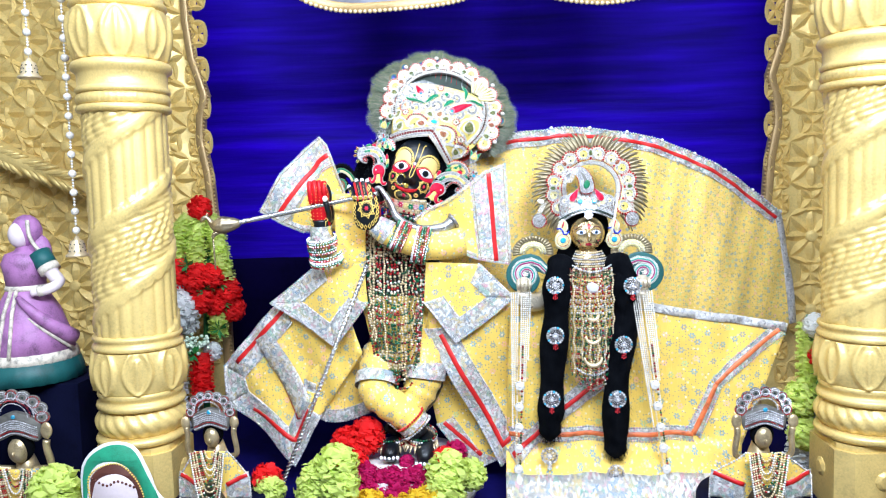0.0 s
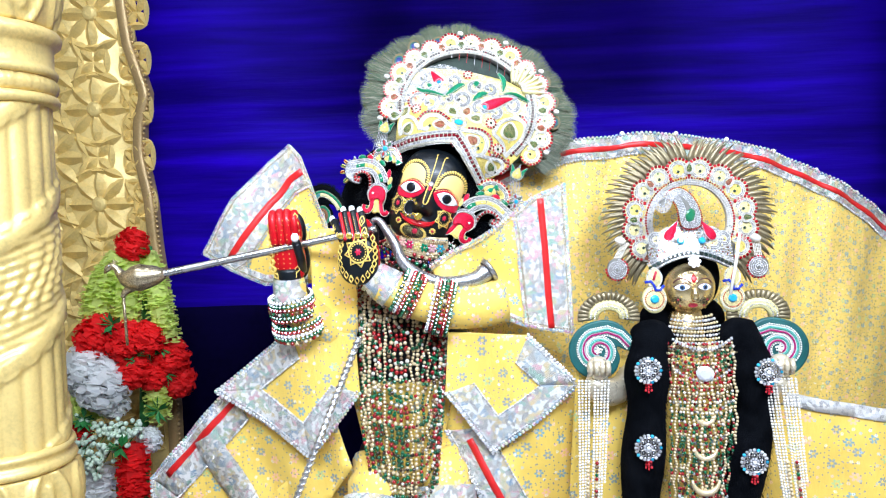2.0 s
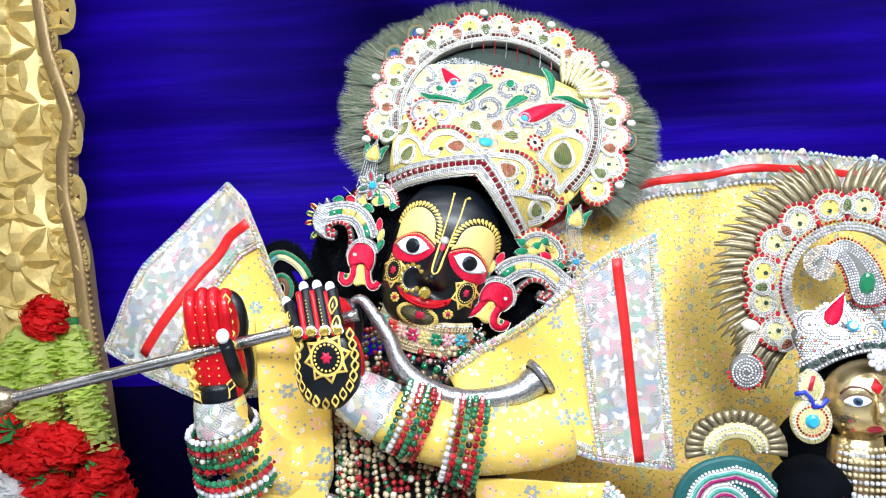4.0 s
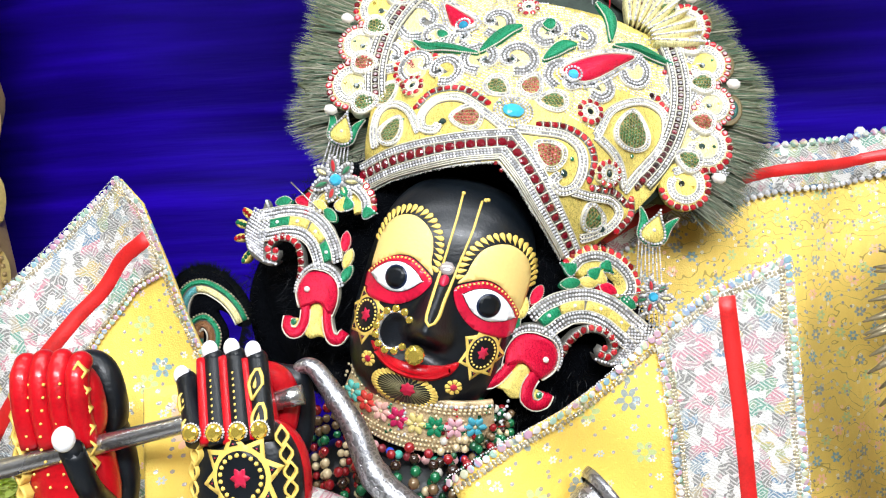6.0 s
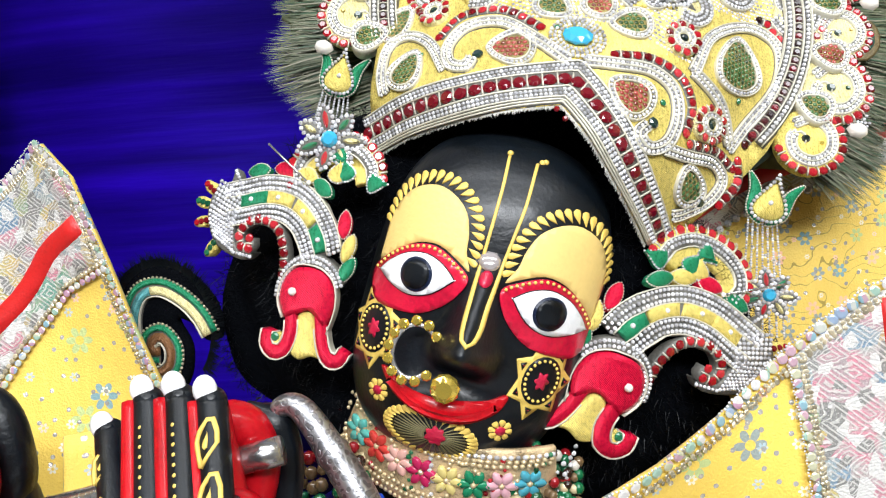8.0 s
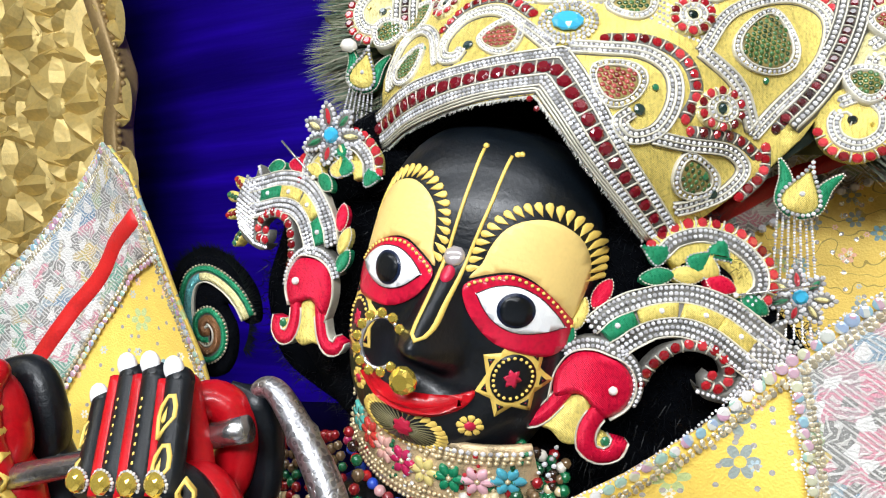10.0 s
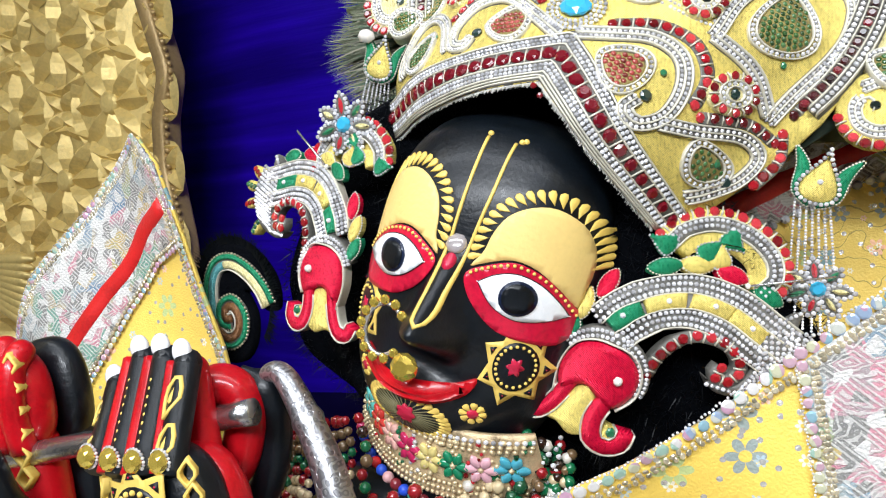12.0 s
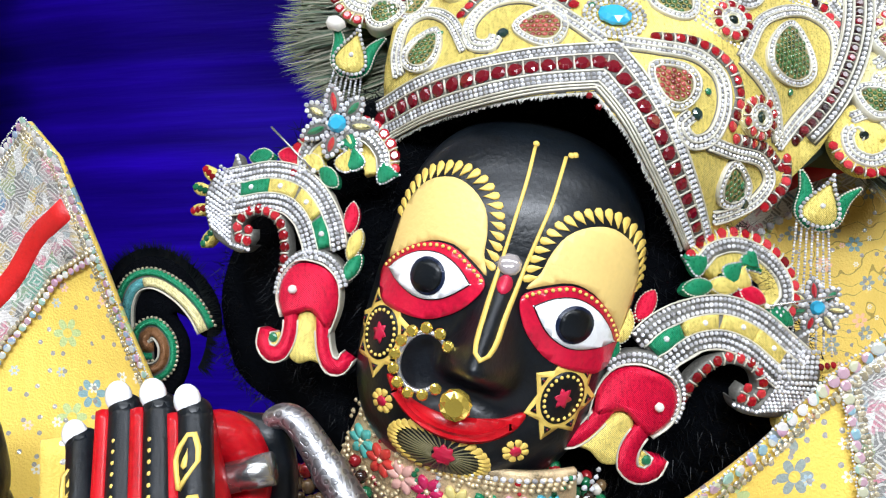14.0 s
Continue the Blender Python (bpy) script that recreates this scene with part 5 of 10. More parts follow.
NETGOLD = painted("gold_net", (0.70, 0.53, 0.31), 0.35, 0.3, vary=0.35, scale=140, depth=0.0015)
chk = base("choker", tuple(HEAD @ Vector((-0.012, 0.02, -0.215))), "gold choker with enamel flowers and a fringe of coloured beads", "necklace")
g = Geo()
outline = [(a, -0.232 + sag(a)) for a in np.linspace(-0.078, 0.060, 22)] + [(a, -0.186 + sag(a) * 0.9) for a in np.linspace(0.047, -0.07, 22)]
cloth(g, neckband, outline, NETGOLD, 0.006, 0.0, 0.003)
part("collar", g, chk, "pale gold filigree collar")
g = Geo()
for row in range(3):
    studs(g, neckband, [(a, -0.230 + 0.0042 * row + sag(a)) for a in np.linspace(-0.074, 0.051, 30)], 0.0014, GOLDMETAL, 0.0031, 0.001)
    studs(g, neckband, [(a, -0.1895 - 0.0042 * row * 0.7 + sag(a) * 0.9) for a in np.linspace(-0.069, 0.046, 30)], 0.0016, GOLDMETAL if row else SILVERBEAD, 0.0038, 0.001)
part("crystal_trim", g, chk, kind="stuff")
flower_tones = [painted("enamel", c, 0.2, vary=0.05, coat=0.5) for c in ((0.10, 0.45, 0.40), (0.62, 0.05, 0.04), (0.75, 0.42, 0.36), (0.52, 0.02, 0.10), (0.72, 0.60, 0.22), (0.01, 0.22, 0.10), (0.74, 0.42, 0.48), (0.08, 0.40, 0.52))]
for i, tone in enumerate(flower_tones):
    a = -0.064 + 0.0147 * i
    b = -0.2085 + sag(a) * 0.95
    g = Geo()
    for k in range(6):
        t = 60 * k + 10
        pad(g, neckband, leaf(a + 0.0054 * math.cos(radians(t)), b + 0.0054 * math.sin(radians(t)), 0.0078, 0.0052, t), tone, 0.0022, 0, 0.0006)
    stud(g, *neckband.at(a, b, 0.001), 0.0019, GOLDMETAL)
    part("enamel_flower", g, chk)
g = Geo()
for k in range(150):
    a = -0.072 + 0.0118 * (k % 12) * 0.98 + random.uniform(-0.004, 0.004)
    b = -0.2235 + 0.0031 * (k // 12) + sag(a) * 0.95 + random.uniform(-0.001, 0.001)
    stud(g, *neckband.at(a, b, 0.0008), random.uniform(0.0011, 0.0018), (GOLDMETAL, GOLDMETAL, REDGEM, GOLDMETAL, GREENGEM, SILVERBEAD)[k % 6])
part("seed_bead_field", g, chk, "sprinkled seed beads", kind="stuff")
g = Geo()
for k in range(19):
    a = -0.074 + 0.0070 * k
    p, n = neckband.at(a, -0.238 + sag(a), 0.002)
    ball(g, p, 0.0036, BRIGHTBEADS, FINEBALL)
part("bead_fringe", g, chk, "fringe of round coloured beads", kind="stuff")


def bangle(name, centre, axis, r, rows, mats, label):
    c, d = np.array(centre), unit(axis)
    u, w = around(d)
    g = Geo()
    for k in range(rows):
        rr = r * (1 + 0.03 * math.sin(k))
        ring = [c + d * (k - rows / 2) * 0.0072 + rr * (u * math.cos(t) + w * math.sin(t)) for t in (2 * math.pi * m / 30 for m in range(31))]
        strand(g, ring, 0.0040, mats[k % len(mats)])
    return thing(name, g, label, "bangle", "bead bangles")


bangle("bangle", (-0.334, 1.948, 1.463), (-0.1, -0.25, 1), 0.041, 6, (REDGEM, GREENGEM, NECKBEADS, REDGEM, GREENGEM, SILVERBEAD), "stack of red and green bead bangles on the raised wrist")
bangle("bangle", (-0.326, 1.956, 1.424), (-0.1, -0.35, 1), 0.046, 5, (NECKBEADS, GREENGEM, SILVERBEAD, REDGEM, GREENGEM), "stack of red and green bead bangles on the raised forearm")
bangle("bangle", (-0.118, 1.953, 1.478), (-1, -0.1, 0.5), 0.042, 6, (REDGEM, NECKBEADS, GREENGEM, REDGEM, SILVERBEAD, GREENGEM), "stack of red and green bead bangles on the crossing wrist")
bangle("bangle", (-0.058, 1.963, 1.425 + 0.025), (-1, -0.05, 0.25), 0.051, 6, (GREENGEM, REDGEM, NECKBEADS, GREENGEM, REDGEM, SILVERBEAD), "stack of red and green bead bangles on the crossing forearm")
g = Geo()
tube(g, spline([(-0.145, 1.955, 1.485), (-0.17, 1.951, 1.502), (-0.187, 1.95, 1.512)], 4), [0.037 - 0.001 * i for i in range(9)], LACE, 22, False)
thing("cuff", g, "silver brocade cuff on the crossing wrist", "cuff", "wrist cuffs")
g = Geo()
tube(g, spline([(-0.335, 1.946, 1.475), (-0.338, 1.942, 1.495), (-0.338, 1.94, 1.512)], 4), [0.031 - 0.0006 * i for i in range(9)], LACE, 22, False)
thing("cuff", g, "silver brocade cuff on the raised wrist", "cuff", "wrist cuffs")
for x, y, z in ((-0.155, 1.972, 0.895), (-0.068, 1.95, 0.905)):
    bangle("anklet", (x, y, z), (0.15 if x > -0.1 else -0.1, -0.3, 1), 0.042, 4, (REDGEM, GOLDMETAL, SILVERBEAD, NECKBEADS), "gold anklet with red and white beads")
    g = Geo()
    for k in range(20):
        t = 2 * math.pi * k / 20
        tube(g, [(x + 0.043 * math.cos(t), y - 0.006 + 0.043 * math.sin(t), z - 0.02), (x + 0.05 * math.cos(t), y - 0.012 + 0.05 * math.sin(t), z - 0.036)], [0.0055, 0.0012], GOLDMETAL, 5)
    thing("foot_ornament", g, "gold toothed ornament over the black foot", "anklet", "foot ornaments")

# ---- flute, horn, cane ----
fl = base("flute", (-0.35, 1.92, 1.56), "long steel tube flute ending in a small brass bird", "flute")
g = Geo()
a, b = np.array((-0.553, 1.8895, 1.5285)), np.array((-0.172, 1.962, 1.599))
d = unit(b - a)
tube(g, [a, b - d * 0.012, b - d * 0.011, b, b, b - d * 0.02], [0.0068, 0.0068, 0.0072, 0.0072, 0.0058, 0.0056], STEEL, 24, False)
part("tube", g, fl)
g = Geo()
BIRDBRASS = engraved("chased_brass", (0.50, 0.42, 0.28))
body = spline([(-0.551, 1.890, 1.528), (-0.568, 1.888, 1.526), (-0.594, 1.885, 1.523), (-0.614, 1.883, 1.523), (-0.627, 1.882, 1.529), (-0.635, 1.881, 1.540), (-0.644, 1.881, 1.545), (-0.652, 1.880, 1.540), (-0.658, 1.880, 1.532)], 4)
girth = np.interp(np.linspace(0, 8, len(body)), range(9), (0.009, 0.018, 0.025, 0.020, 0.0095, 0.0058, 0.0062, 0.0058, 0.0012))
tube(g, body, list(girth), BIRDBRASS, 20)
for k in range(3):
    tube(g, [(-0.642, 1.881, 1.548), (-0.640 + 0.004 * k, 1.881, 1.557 - 0.0015 * k)], [0.0016, 0.0008], BIRDBRASS, 6)
tube(g, spline([(-0.606, 1.883, 1.508), (-0.620, 1.882, 1.499), (-0.627, 1.881, 1.488)], 4), [0.009 - 0.0006 * k for k in range(9)], BIRDBRASS, 10)
tube(g, [(-0.625, 1.881, 1.495), (-0.624, 1.881, 1.45), (-0.622, 1.881, 1.40)], 0.0026, BIRDBRASS, 8)
for sg in (-1, 1):
    ball(g, (-0.646, 1.881 + sg * 0.0055, 1.5455), 0.0018, DARKGEM)
part("bird", g, fl, "chased brass bird at the tube's end")

HORNSILVER = engraved("chased_silver", (0.44, 0.44, 0.46))
hornline = spline([(-0.180, 1.986, 1.588), (-0.185, 1.986, 1.602), (-0.181, 1.986, 1.613), (-0.170, 1.985, 1.613), (-0.156, 1.983, 1.594), (-0.140, 1.978, 1.569), (-0.126, 1.974, 1.536), (-0.097, 1.970, 1.510), (-0.054, 1.970, 1.494), (0.005, 1.978, 1.497), (0.036, 1.988, 1.514)], 6)
g = Geo()
n = len(hornline)
tube(g, hornline, [0.0032 + 0.0016 * min(1, i / 12) + 0.0125 * max(0, (i / n - 0.15)) + 0.0045 * max(0, i / n - 0.85) * 3.3 + (0.0012 if i % 11 == 3 and i > 16 else 0) for i in range(n)], HORNSILVER, 22)
ball(g, hornline[0], 0.0052, HORNSILVER, FINEBALL)
horn = thing("horn", g, "curved engraved silver horn tucked against the chest", "horn")
g = Geo()
p, q = np.array(hornline[-1]), unit(np.array(hornline[-1]) - np.array(hornline[-3]))
tube(g, [p - q * 0.004, p, p + q * 0.004, p + q * 0.004, p - q * 0.02], [0.0205, 0.0235, 0.024, 0.020, 0.012], HORNSILVER, 26, False)
part("bell", g, horn, "flared rim")

g = Geo()
a, b = np.array((-0.205, 1.925, 1.40)), np.array((-0.492, 1.90, 0.72))
d, (u, w) = unit(b - a), around(unit(b - a))
tube(g, [a, b], 0.0055, SILVER, 12)
cane = thing("cane", g, "slim cane wound with silver cord", "cane")
g = Geo()
for ph in (0, math.pi):
    tube(g, [a + (b - a) * i / 300 + 0.0054 * (u * math.cos(i * 0.62 + ph) + w * math.sin(i * 0.62 + ph)) for i in range(301)], 0.0022, SILVER, 5)
part("winding", g, cane, "spiral of silver cord")

# ---- crown and head ornaments of the black statue ----
random.seed(11)
COPPER = zari("copper_zari", (0.22, 0.10, 0.04))
HEADN = np.array(HEAD)


def halo_depth(a, b):
    return 0.13 + 0.42 * (b - 0.045)


def crown_depth(a, b):
    bow = min(9.0, max(4.5, 9.0 - 64 * b)) if a > 0.01 else 4.4
    y = 0.0185 + 0.225 * b + 0.575 * math.sqrt(b * b + 0.000064) + bow * (a - 0.01) ** 2
    k, far = 0.02, min(0.178, halo_depth(a, b) - 0.003)
    h = max(0.0, min(1.0, 0.5 + 0.5 * (far - y) / k))
    return far * (1 - h) + y * h - k * h * (1 - h)


CROWN = Surf(crown_depth, HEAD)
HALO = Surf(halo_depth, HEAD)
RS, RR, ROW, PITCH = 0.00128, 0.0029, 0.0032, 0.00262


def trail(parent, s, line, rows=2, h=0.0, name="bead_trail", label="rows of clear beads between white cords along a scroll", bed=None):
    """Parallel rows of clear beads, each between white cords, on a grey thread bed."""
    w = rows * ROW
    g = Geo()
    band(g, s, line, w + 0.0014, bed or DARKBED, 0.0010 + h, -0.002, step=0.004)
    for k in range(rows + 1):
        off = (k - rows / 2) * ROW
        band(g, s, offset(line, off) if off else line, 0.0010, CORD, 0.0021 + h, 0, step=0.003)
    for k in range(rows):
        off = (k - (rows - 1) / 2) * ROW
        studs(g, s, offset(line, off) if off else line, RS, SILVERBEAD, PITCH, 0.0010 + h)
    return part(name, g, parent, label)


def claw_stones(g, s, line, r, mat, h=0.0, closed=False):
    """Cut stones in a row, with a bar of white thread between each two."""
    studs(g, s, line, r, mat, 2.30 * r, 0.0008 + h, closed, STONE, 0.8)
    row = even(line, 2.30 * r, closed)
    for a, b in zip(row, row[1:] + row[:1] if closed else row[1:]):
        t = unit((b[0] - a[0], b[1] - a[1]))
        m = ((a[0] + b[0]) / 2, (a[1] + b[1]) / 2)
        tube(g, [s.at(m[0] - t[1] * o, m[1] + t[0] * o, k + h)[0] for o, k in ((-r, 0.0006), (0, 0.0017), (r, 0.0006))], r * 0.20, CORD, 4)


def stone_row(parent, s, line, r=None, mat=None, h=0.0):
    """Red stones in a row on a gold-thread bed."""
    r = r or RR
    g = Geo()
    band(g, s, line, 2.2 * r, DARKBED, 0.0006 + h, -0.002, step=0.004)
    claw_stones(g, s, line, r, mat or REDGEM, h)
    return part("stone_trim", g, parent, "row of red stones", kind="stuff")


def egg(x, y, length, width, angle, n=10):
    """A rounded tear, narrower at the end that angle names."""
    out, c, d = [], math.cos(radians(angle)), math.sin(radians(angle))
    for i in range(2 * n):
        t = math.pi * i / n
        p, q = math.cos(t) * length / 2, math.sin(t) * width / 2 * (1 - 0.38 * math.cos(t))
        out.append((x + p * c - q * d, y + p * d + q * c))
    return out


def net(parent, s, x, z, length, width, angle, mat, h=0.0):
    """A rounded tear filled with rows of cut beads in a gold net, ringed with clear beads."""
    length, width = length * 0.86, width * 0.92
    g = Geo()
    pad(g, s, egg(x, z, length, width, angle), GOLDBED, 0.0012 + h, -0.001, 0.0008)
    c, d = math.cos(radians(angle)), math.sin(radians(angle))
    for i in range(-6, 7):
        for j in range(-6, 7):
            u, v = i * 0.0031 + (0.00155 if j % 2 else 0), j * 0.0027
            t = u / (length / 2)
            if abs(t) < 0.93 and abs(v) < width * 0.47 * math.sqrt(1 - t * t) * (1 - 0.38 * t):
                stud(g, *s.at(x + u * c - v * d, z + u * d + v * c, 0.0008 + h), 0.00168, mat, BEAD, 0.75)
    studs(g, s, egg(x, z, length + 0.0048, width + 0.0048, angle, 14), RS, SILVERBEAD, PITCH, 0.0012 + h, True)
    for e in (0.0016, 0.0080):
        band(g, s, egg(x, z, length + e, width + e, angle, 14), 0.0009, CORD, 0.0019 + h, -0.001, True, 0.003)
    return part("netted_leaf", g, parent, "rounded tear filled with a net of cut beads")


def scroll(parent, s, x, z, size, angle, flip=1, heart=None, red=True, name="paisley", h=0.0):
    """An embroidered scroll: zari ground, two silver bead rows, an outer row of red stones, a netted leaf and a dark stone in the curl."""
    unit_pts = [(-0.15, -0.95), (0.55, -0.88), (0.98, -0.25), (0.85, 0.45), (0.25, 0.92), (-0.45, 0.85), (-0.86, 0.35), (-0.78, -0.20), (-0.40, -0.36), (-0.12, -0.10), (-0.30, 0.14)]
    c, d = math.cos(radians(angle)), math.sin(radians(angle))
    pts = [(x + size * (p * flip * c - q * d), z + size * (p * flip * d + q * c)) for p, q in unit_pts]
    line = spline(pts, 6)
    ground = spline(pts[:8], 6)
    g = Geo()
    pad(g, s, ground, PALEZARI if random.random() < 0.7 else ZARI, 0.0016 + h, -0.002, 0.0012)
    band(g, s, offset(line, flip * 0.0026), 0.0085, DARKBED, 0.0021 + h, -0.001, step=0.004)
    for off in (0.0, ROW, 2 * ROW):
        row = offset(line, flip * off) if off else line
        studs(g, s, row if not off else row[:42], RS, SILVERBEAD, PITCH, 0.0021 + h)
    band(g, s, offset(line, -flip * 0.0015), 0.0007, CORD, 0.0022 + h, -0.001, step=0.004)
    stud(g, *s.at(x + size * (-0.26 * flip * c - 0.05 * -d) * 1.0, z + size * (-0.26 * flip * d - 0.05 * c), 0.0012 + h), 0.0026, DARKGEM, STONE, 0.8)
    ob = part(name, g, parent, "gold scroll edged with silver beads")
    if heart:
        g = Geo()
        lx, lz = x + size * (0.30 * flip * c - 0.15 * d), z + size * (0.30 * flip * d + 0.15 * c)
        out = drop(lx, lz, size * 0.95, size * 0.5, angle + 100)
        pad(g, s, out, heart, 0.0024 + h, 0, 0.001)
        for _ in range(26):
            u, v = random.uniform(-0.3, 0.3) * size, random.uniform(-0.16, 0.16) * size
            t = radians(angle + 100)
            stud(g, *s.at(lx + u * math.cos(t) - v * math.sin(t), lz + u * math.sin(t) + v * math.cos(t), 0.0024 + h), 0.0011, heart)
        studs(g, s, out, 0.0007, CORD, 0.0016, 0.0015 + h, True)
        part("netted_leaf", g, ob)
    if red:
        g = Geo()
        claw_stones(g, s, offset(line[:40], -flip * 0.0044), RR, REDGEM, h)
        part("stone_trim", g, ob, "row of red stones", kind="stuff")
    return ob


def rosette(parent, s, x, z, r, mid=None, h=0.0):
    g = Geo()
    pad(g, s, arc(x, z, r, 0, 345, 23), PALEZARI, 0.0012 + h, -0.002)
    claw_stones(g, s, arc(x, z, r * 0.84, 0, 345, 23), RR * 0.9, REDGEM, 0.0006 + h, True)
    for f in (0.36, 0.62):
        band(g, s, arc(x, z, r * f, 0, 345, 23), 0.0009, CORD, 0.0022 + h, 0, True, 0.003)
    studs(g, s, arc(x, z, r * 0.49, 0, 345, 23), RS, SILVERBEAD, None, 0.0014 + h, True)
    stud(g, *s.at(x, z, 0.0012 + h), r * 0.27, mid or DARKGEM, STONE, 0.8)
    return part("rosette", g, parent, "round rosette of red stones")


crown = base("crown", tuple(HEAD @ Vector((0.004, 0.06, 0.0))), "tall white crown embroidered with silver beads, gold thread and red stones", "crown")
g = Geo()
lower_l = spline([(0.003, 0.0120), (-0.0233, 0.0015), (-0.0531, -0.0127), (-0.0780, -0.0262), (-0.0999, -0.0421)], 6)
lower_r = spline([(0.003, 0.0120), (0.0209, -0.0010), (0.0410, -0.0184), (0.0601, -0.0350), (0.0735, -0.0475)], 6)
body = lower_l[::-1] + lower_r[1:] + [(0.0930, -0.035), (0.1180, 0.0), (0.134, 0.03), (0.150, 0.08), (0.145, 0.135), (0.115, 0.172), (0.06, 0.178), (0.0, 0.172), (-0.06, 0.166), (-0.115, 0.150), (-0.142, 0.10), (-0.130, 0.04), (-0.1135, -0.012)]
cloth(g, CROWN, body, ZARI, 0.008, 0.0, 0.003)
part("cap", g, crown, "gold-thread cap")
# the front band: white trim, silver rows, red stones
line = lower_l[::-1] + lower_r[1:]


def band_row(off):
    """A line along the band; the band narrows towards its right end."""
    return [(p[0] + (q[0] - p[0]) * (1 - 4.6 * max(0, p[0] - 0.004)), p[1] + (q[1] - p[1]) * (1 - 4.6 * max(0, p[0] - 0.004))) for p, q in zip(line, offset(line, off))]


g = Geo()
for q in even(line, 0.0009):
    for _ in range(4):
        p, n = CROWN.at(q[0], q[1], -0.001)
        d = HEADN[:3, :3] @ unit((random.gauss(0, 0.45), random.gauss(-0.2, 0.3), -1)) * random.uniform(0.001, 0.0032)
        w = HEADN[:3, :3] @ np.array((0.0005, 0, 0))
        g.add([p - w, p + w, p + d], [(0, 1, 2)], WHITEFUR)
part("fur_trim", g, crown, "short white woolly fringe", kind="stuff")
g = Geo()
cloth(g, CROWN, line + band_row(0.026)[::-1], DARKBED, 0.006, 0.0008, 0.002)
part("band_bed", g, crown, "grey thread bed of the band")
for off in (0.0006, 0.0022, 0.0038, 0.0098, 0.0189, 0.0250):
    g = Geo()
    row = band_row(off)
    tube(g, [CROWN.at(*q, 0.0012)[0] for q in even(row, 0.004)], 0.00062, CORD, 6)
    part("cord", g, crown, "twisted silver cord along the band")
for off in (0.0057, 0.0081, 0.0207, 0.0231):
    g = Geo()
    studs(g, CROWN, band_row(off), RS, SILVERBEAD, PITCH, 0.0008)
    part("bead_trail", g, crown, "row of clear beads along the band", kind="stuff")
row = even(band_row(0.0143), 0.0082)
for i, q in enumerate(row):
    a, b = row[max(0, i - 1)], row[min(len(row) - 1, i + 1)]
    t = unit((b[0] - a[0], b[1] - a[1]))
    g = Geo()
    stud(g, *CROWN.at(*q, 0.001), 0.0042 - 0.010 * max(0, q[0] - 0.004), MAROON, STONE, 0.75, 1.0, 0.4)
    m = (q[0] + t[0] * 0.0044, q[1] + t[1] * 0.0044)
    tube(g, [CROWN.at(m[0] - t[1] * o, m[1] + t[0] * o, 0.0014)[0] for o in (-0.0036, 0, 0.0036)], 0.0006, CORD, 5)
    part("red_stone", g, crown)
# tiny red and green beads under the trim
g = Geo()
for line in (lower_l[3:11], lower_r[0:3]):
    studs(g, CROWN, offset(line, -0.0035 if line[0][0] < 0.004 else 0.0035), 0.0018, REDGEM, 0.0052, -0.001)
part("bead_fringe", g, crown, kind="stuff")
# centre stone
g = Geo()
stud(g, *CROWN.at(0.0, 0.0545, 0.002), 0.0072, BLUEGEM, STONE, 0.7, 1.25)
part("blue_stone", g, crown, "large pale blue stone")
g = Geo()
for r in (1.0, 1.25, 1.5):
    studs(g, CROWN, arc(0.0, 0.0545, 0.0105 * r, 0, 345, 23, 0.0085 * r), RS, SILVERBEAD, None, 0.0012, True)
part("silver_ring", g, crown, "silver bead rings round the stone", kind="stuff")
# scrolls left and right of the middle
REDNET, GREENNET = gems("red_net", (0.30, 0.045, 0.035), 0.3, 0.2, 0.0, 0.5), gems("green_net", (0.035, 0.105, 0.022), 0.3, 0.2, 0.0, 0.5)
for line in ([(0.008, 0.0405), (0.025, 0.044), (0.045, 0.0475), (0.0604, 0.0415), (0.0667, 0.027), (0.0645, 0.0105), (0.0543, 0.0030), (0.0466, 0.0085), (0.050, 0.0150)],
             [(0.0637, 0.0061), (0.0796, 0.0074), (0.0987, 0.0108), (0.1096, 0.0030), (0.1044, -0.0113), (0.0906, -0.0228), (0.0830, -0.0270)],
             [(0.0706, 0.0576), (0.0780, 0.0865), (0.1030, 0.1060), (0.1260, 0.1010), (0.1300, 0.0740), (0.1150, 0.0399), (0.1079, 0.0227)],
             [(0.0706, 0.0576), (0.0931, 0.0459), (0.1075, 0.0252)],
             [(-0.001, 0.0377), (-0.0218, 0.0468), (-0.0455, 0.0547), (-0.0658, 0.0478), (-0.0723, 0.0320), (-0.0659, 0.0204), (-0.0560, 0.0210), (-0.0545, 0.0270)],
             [(-0.0683, 0.0168), (-0.0864, 0.0330), (-0.1050, 0.0370), (-0.1160, 0.0270), (-0.1120, 0.0094), (-0.1031, -0.0046)]):
    trail(crown, CROWN, spline(line, 7), 2)
for line, mat in (([(0.0228, 0.0500), (0.0435, 0.0555), (0.0640, 0.0510), (0.0752, 0.0361), (0.0745, 0.0196)], REDGEM), ([(0.0786, 0.0145), (0.0998, 0.0185), (0.1150, 0.0125)], REDGEM), ([(0.1100, 0.1160), (0.1390, 0.1130), (0.1400, 0.0763), (0.1190, 0.0298)], MAROON), ([(-0.0221, 0.0560), (-0.0480, 0.0640), (-0.0728, 0.0560), (-0.0815, 0.0379)], REDGEM), ([(0.117, 0.0185), (0.120, 0.004), (0.112, -0.012)], REDGEM)):
    stone_row(crown, CROWN, spline(line, 7), None, mat)
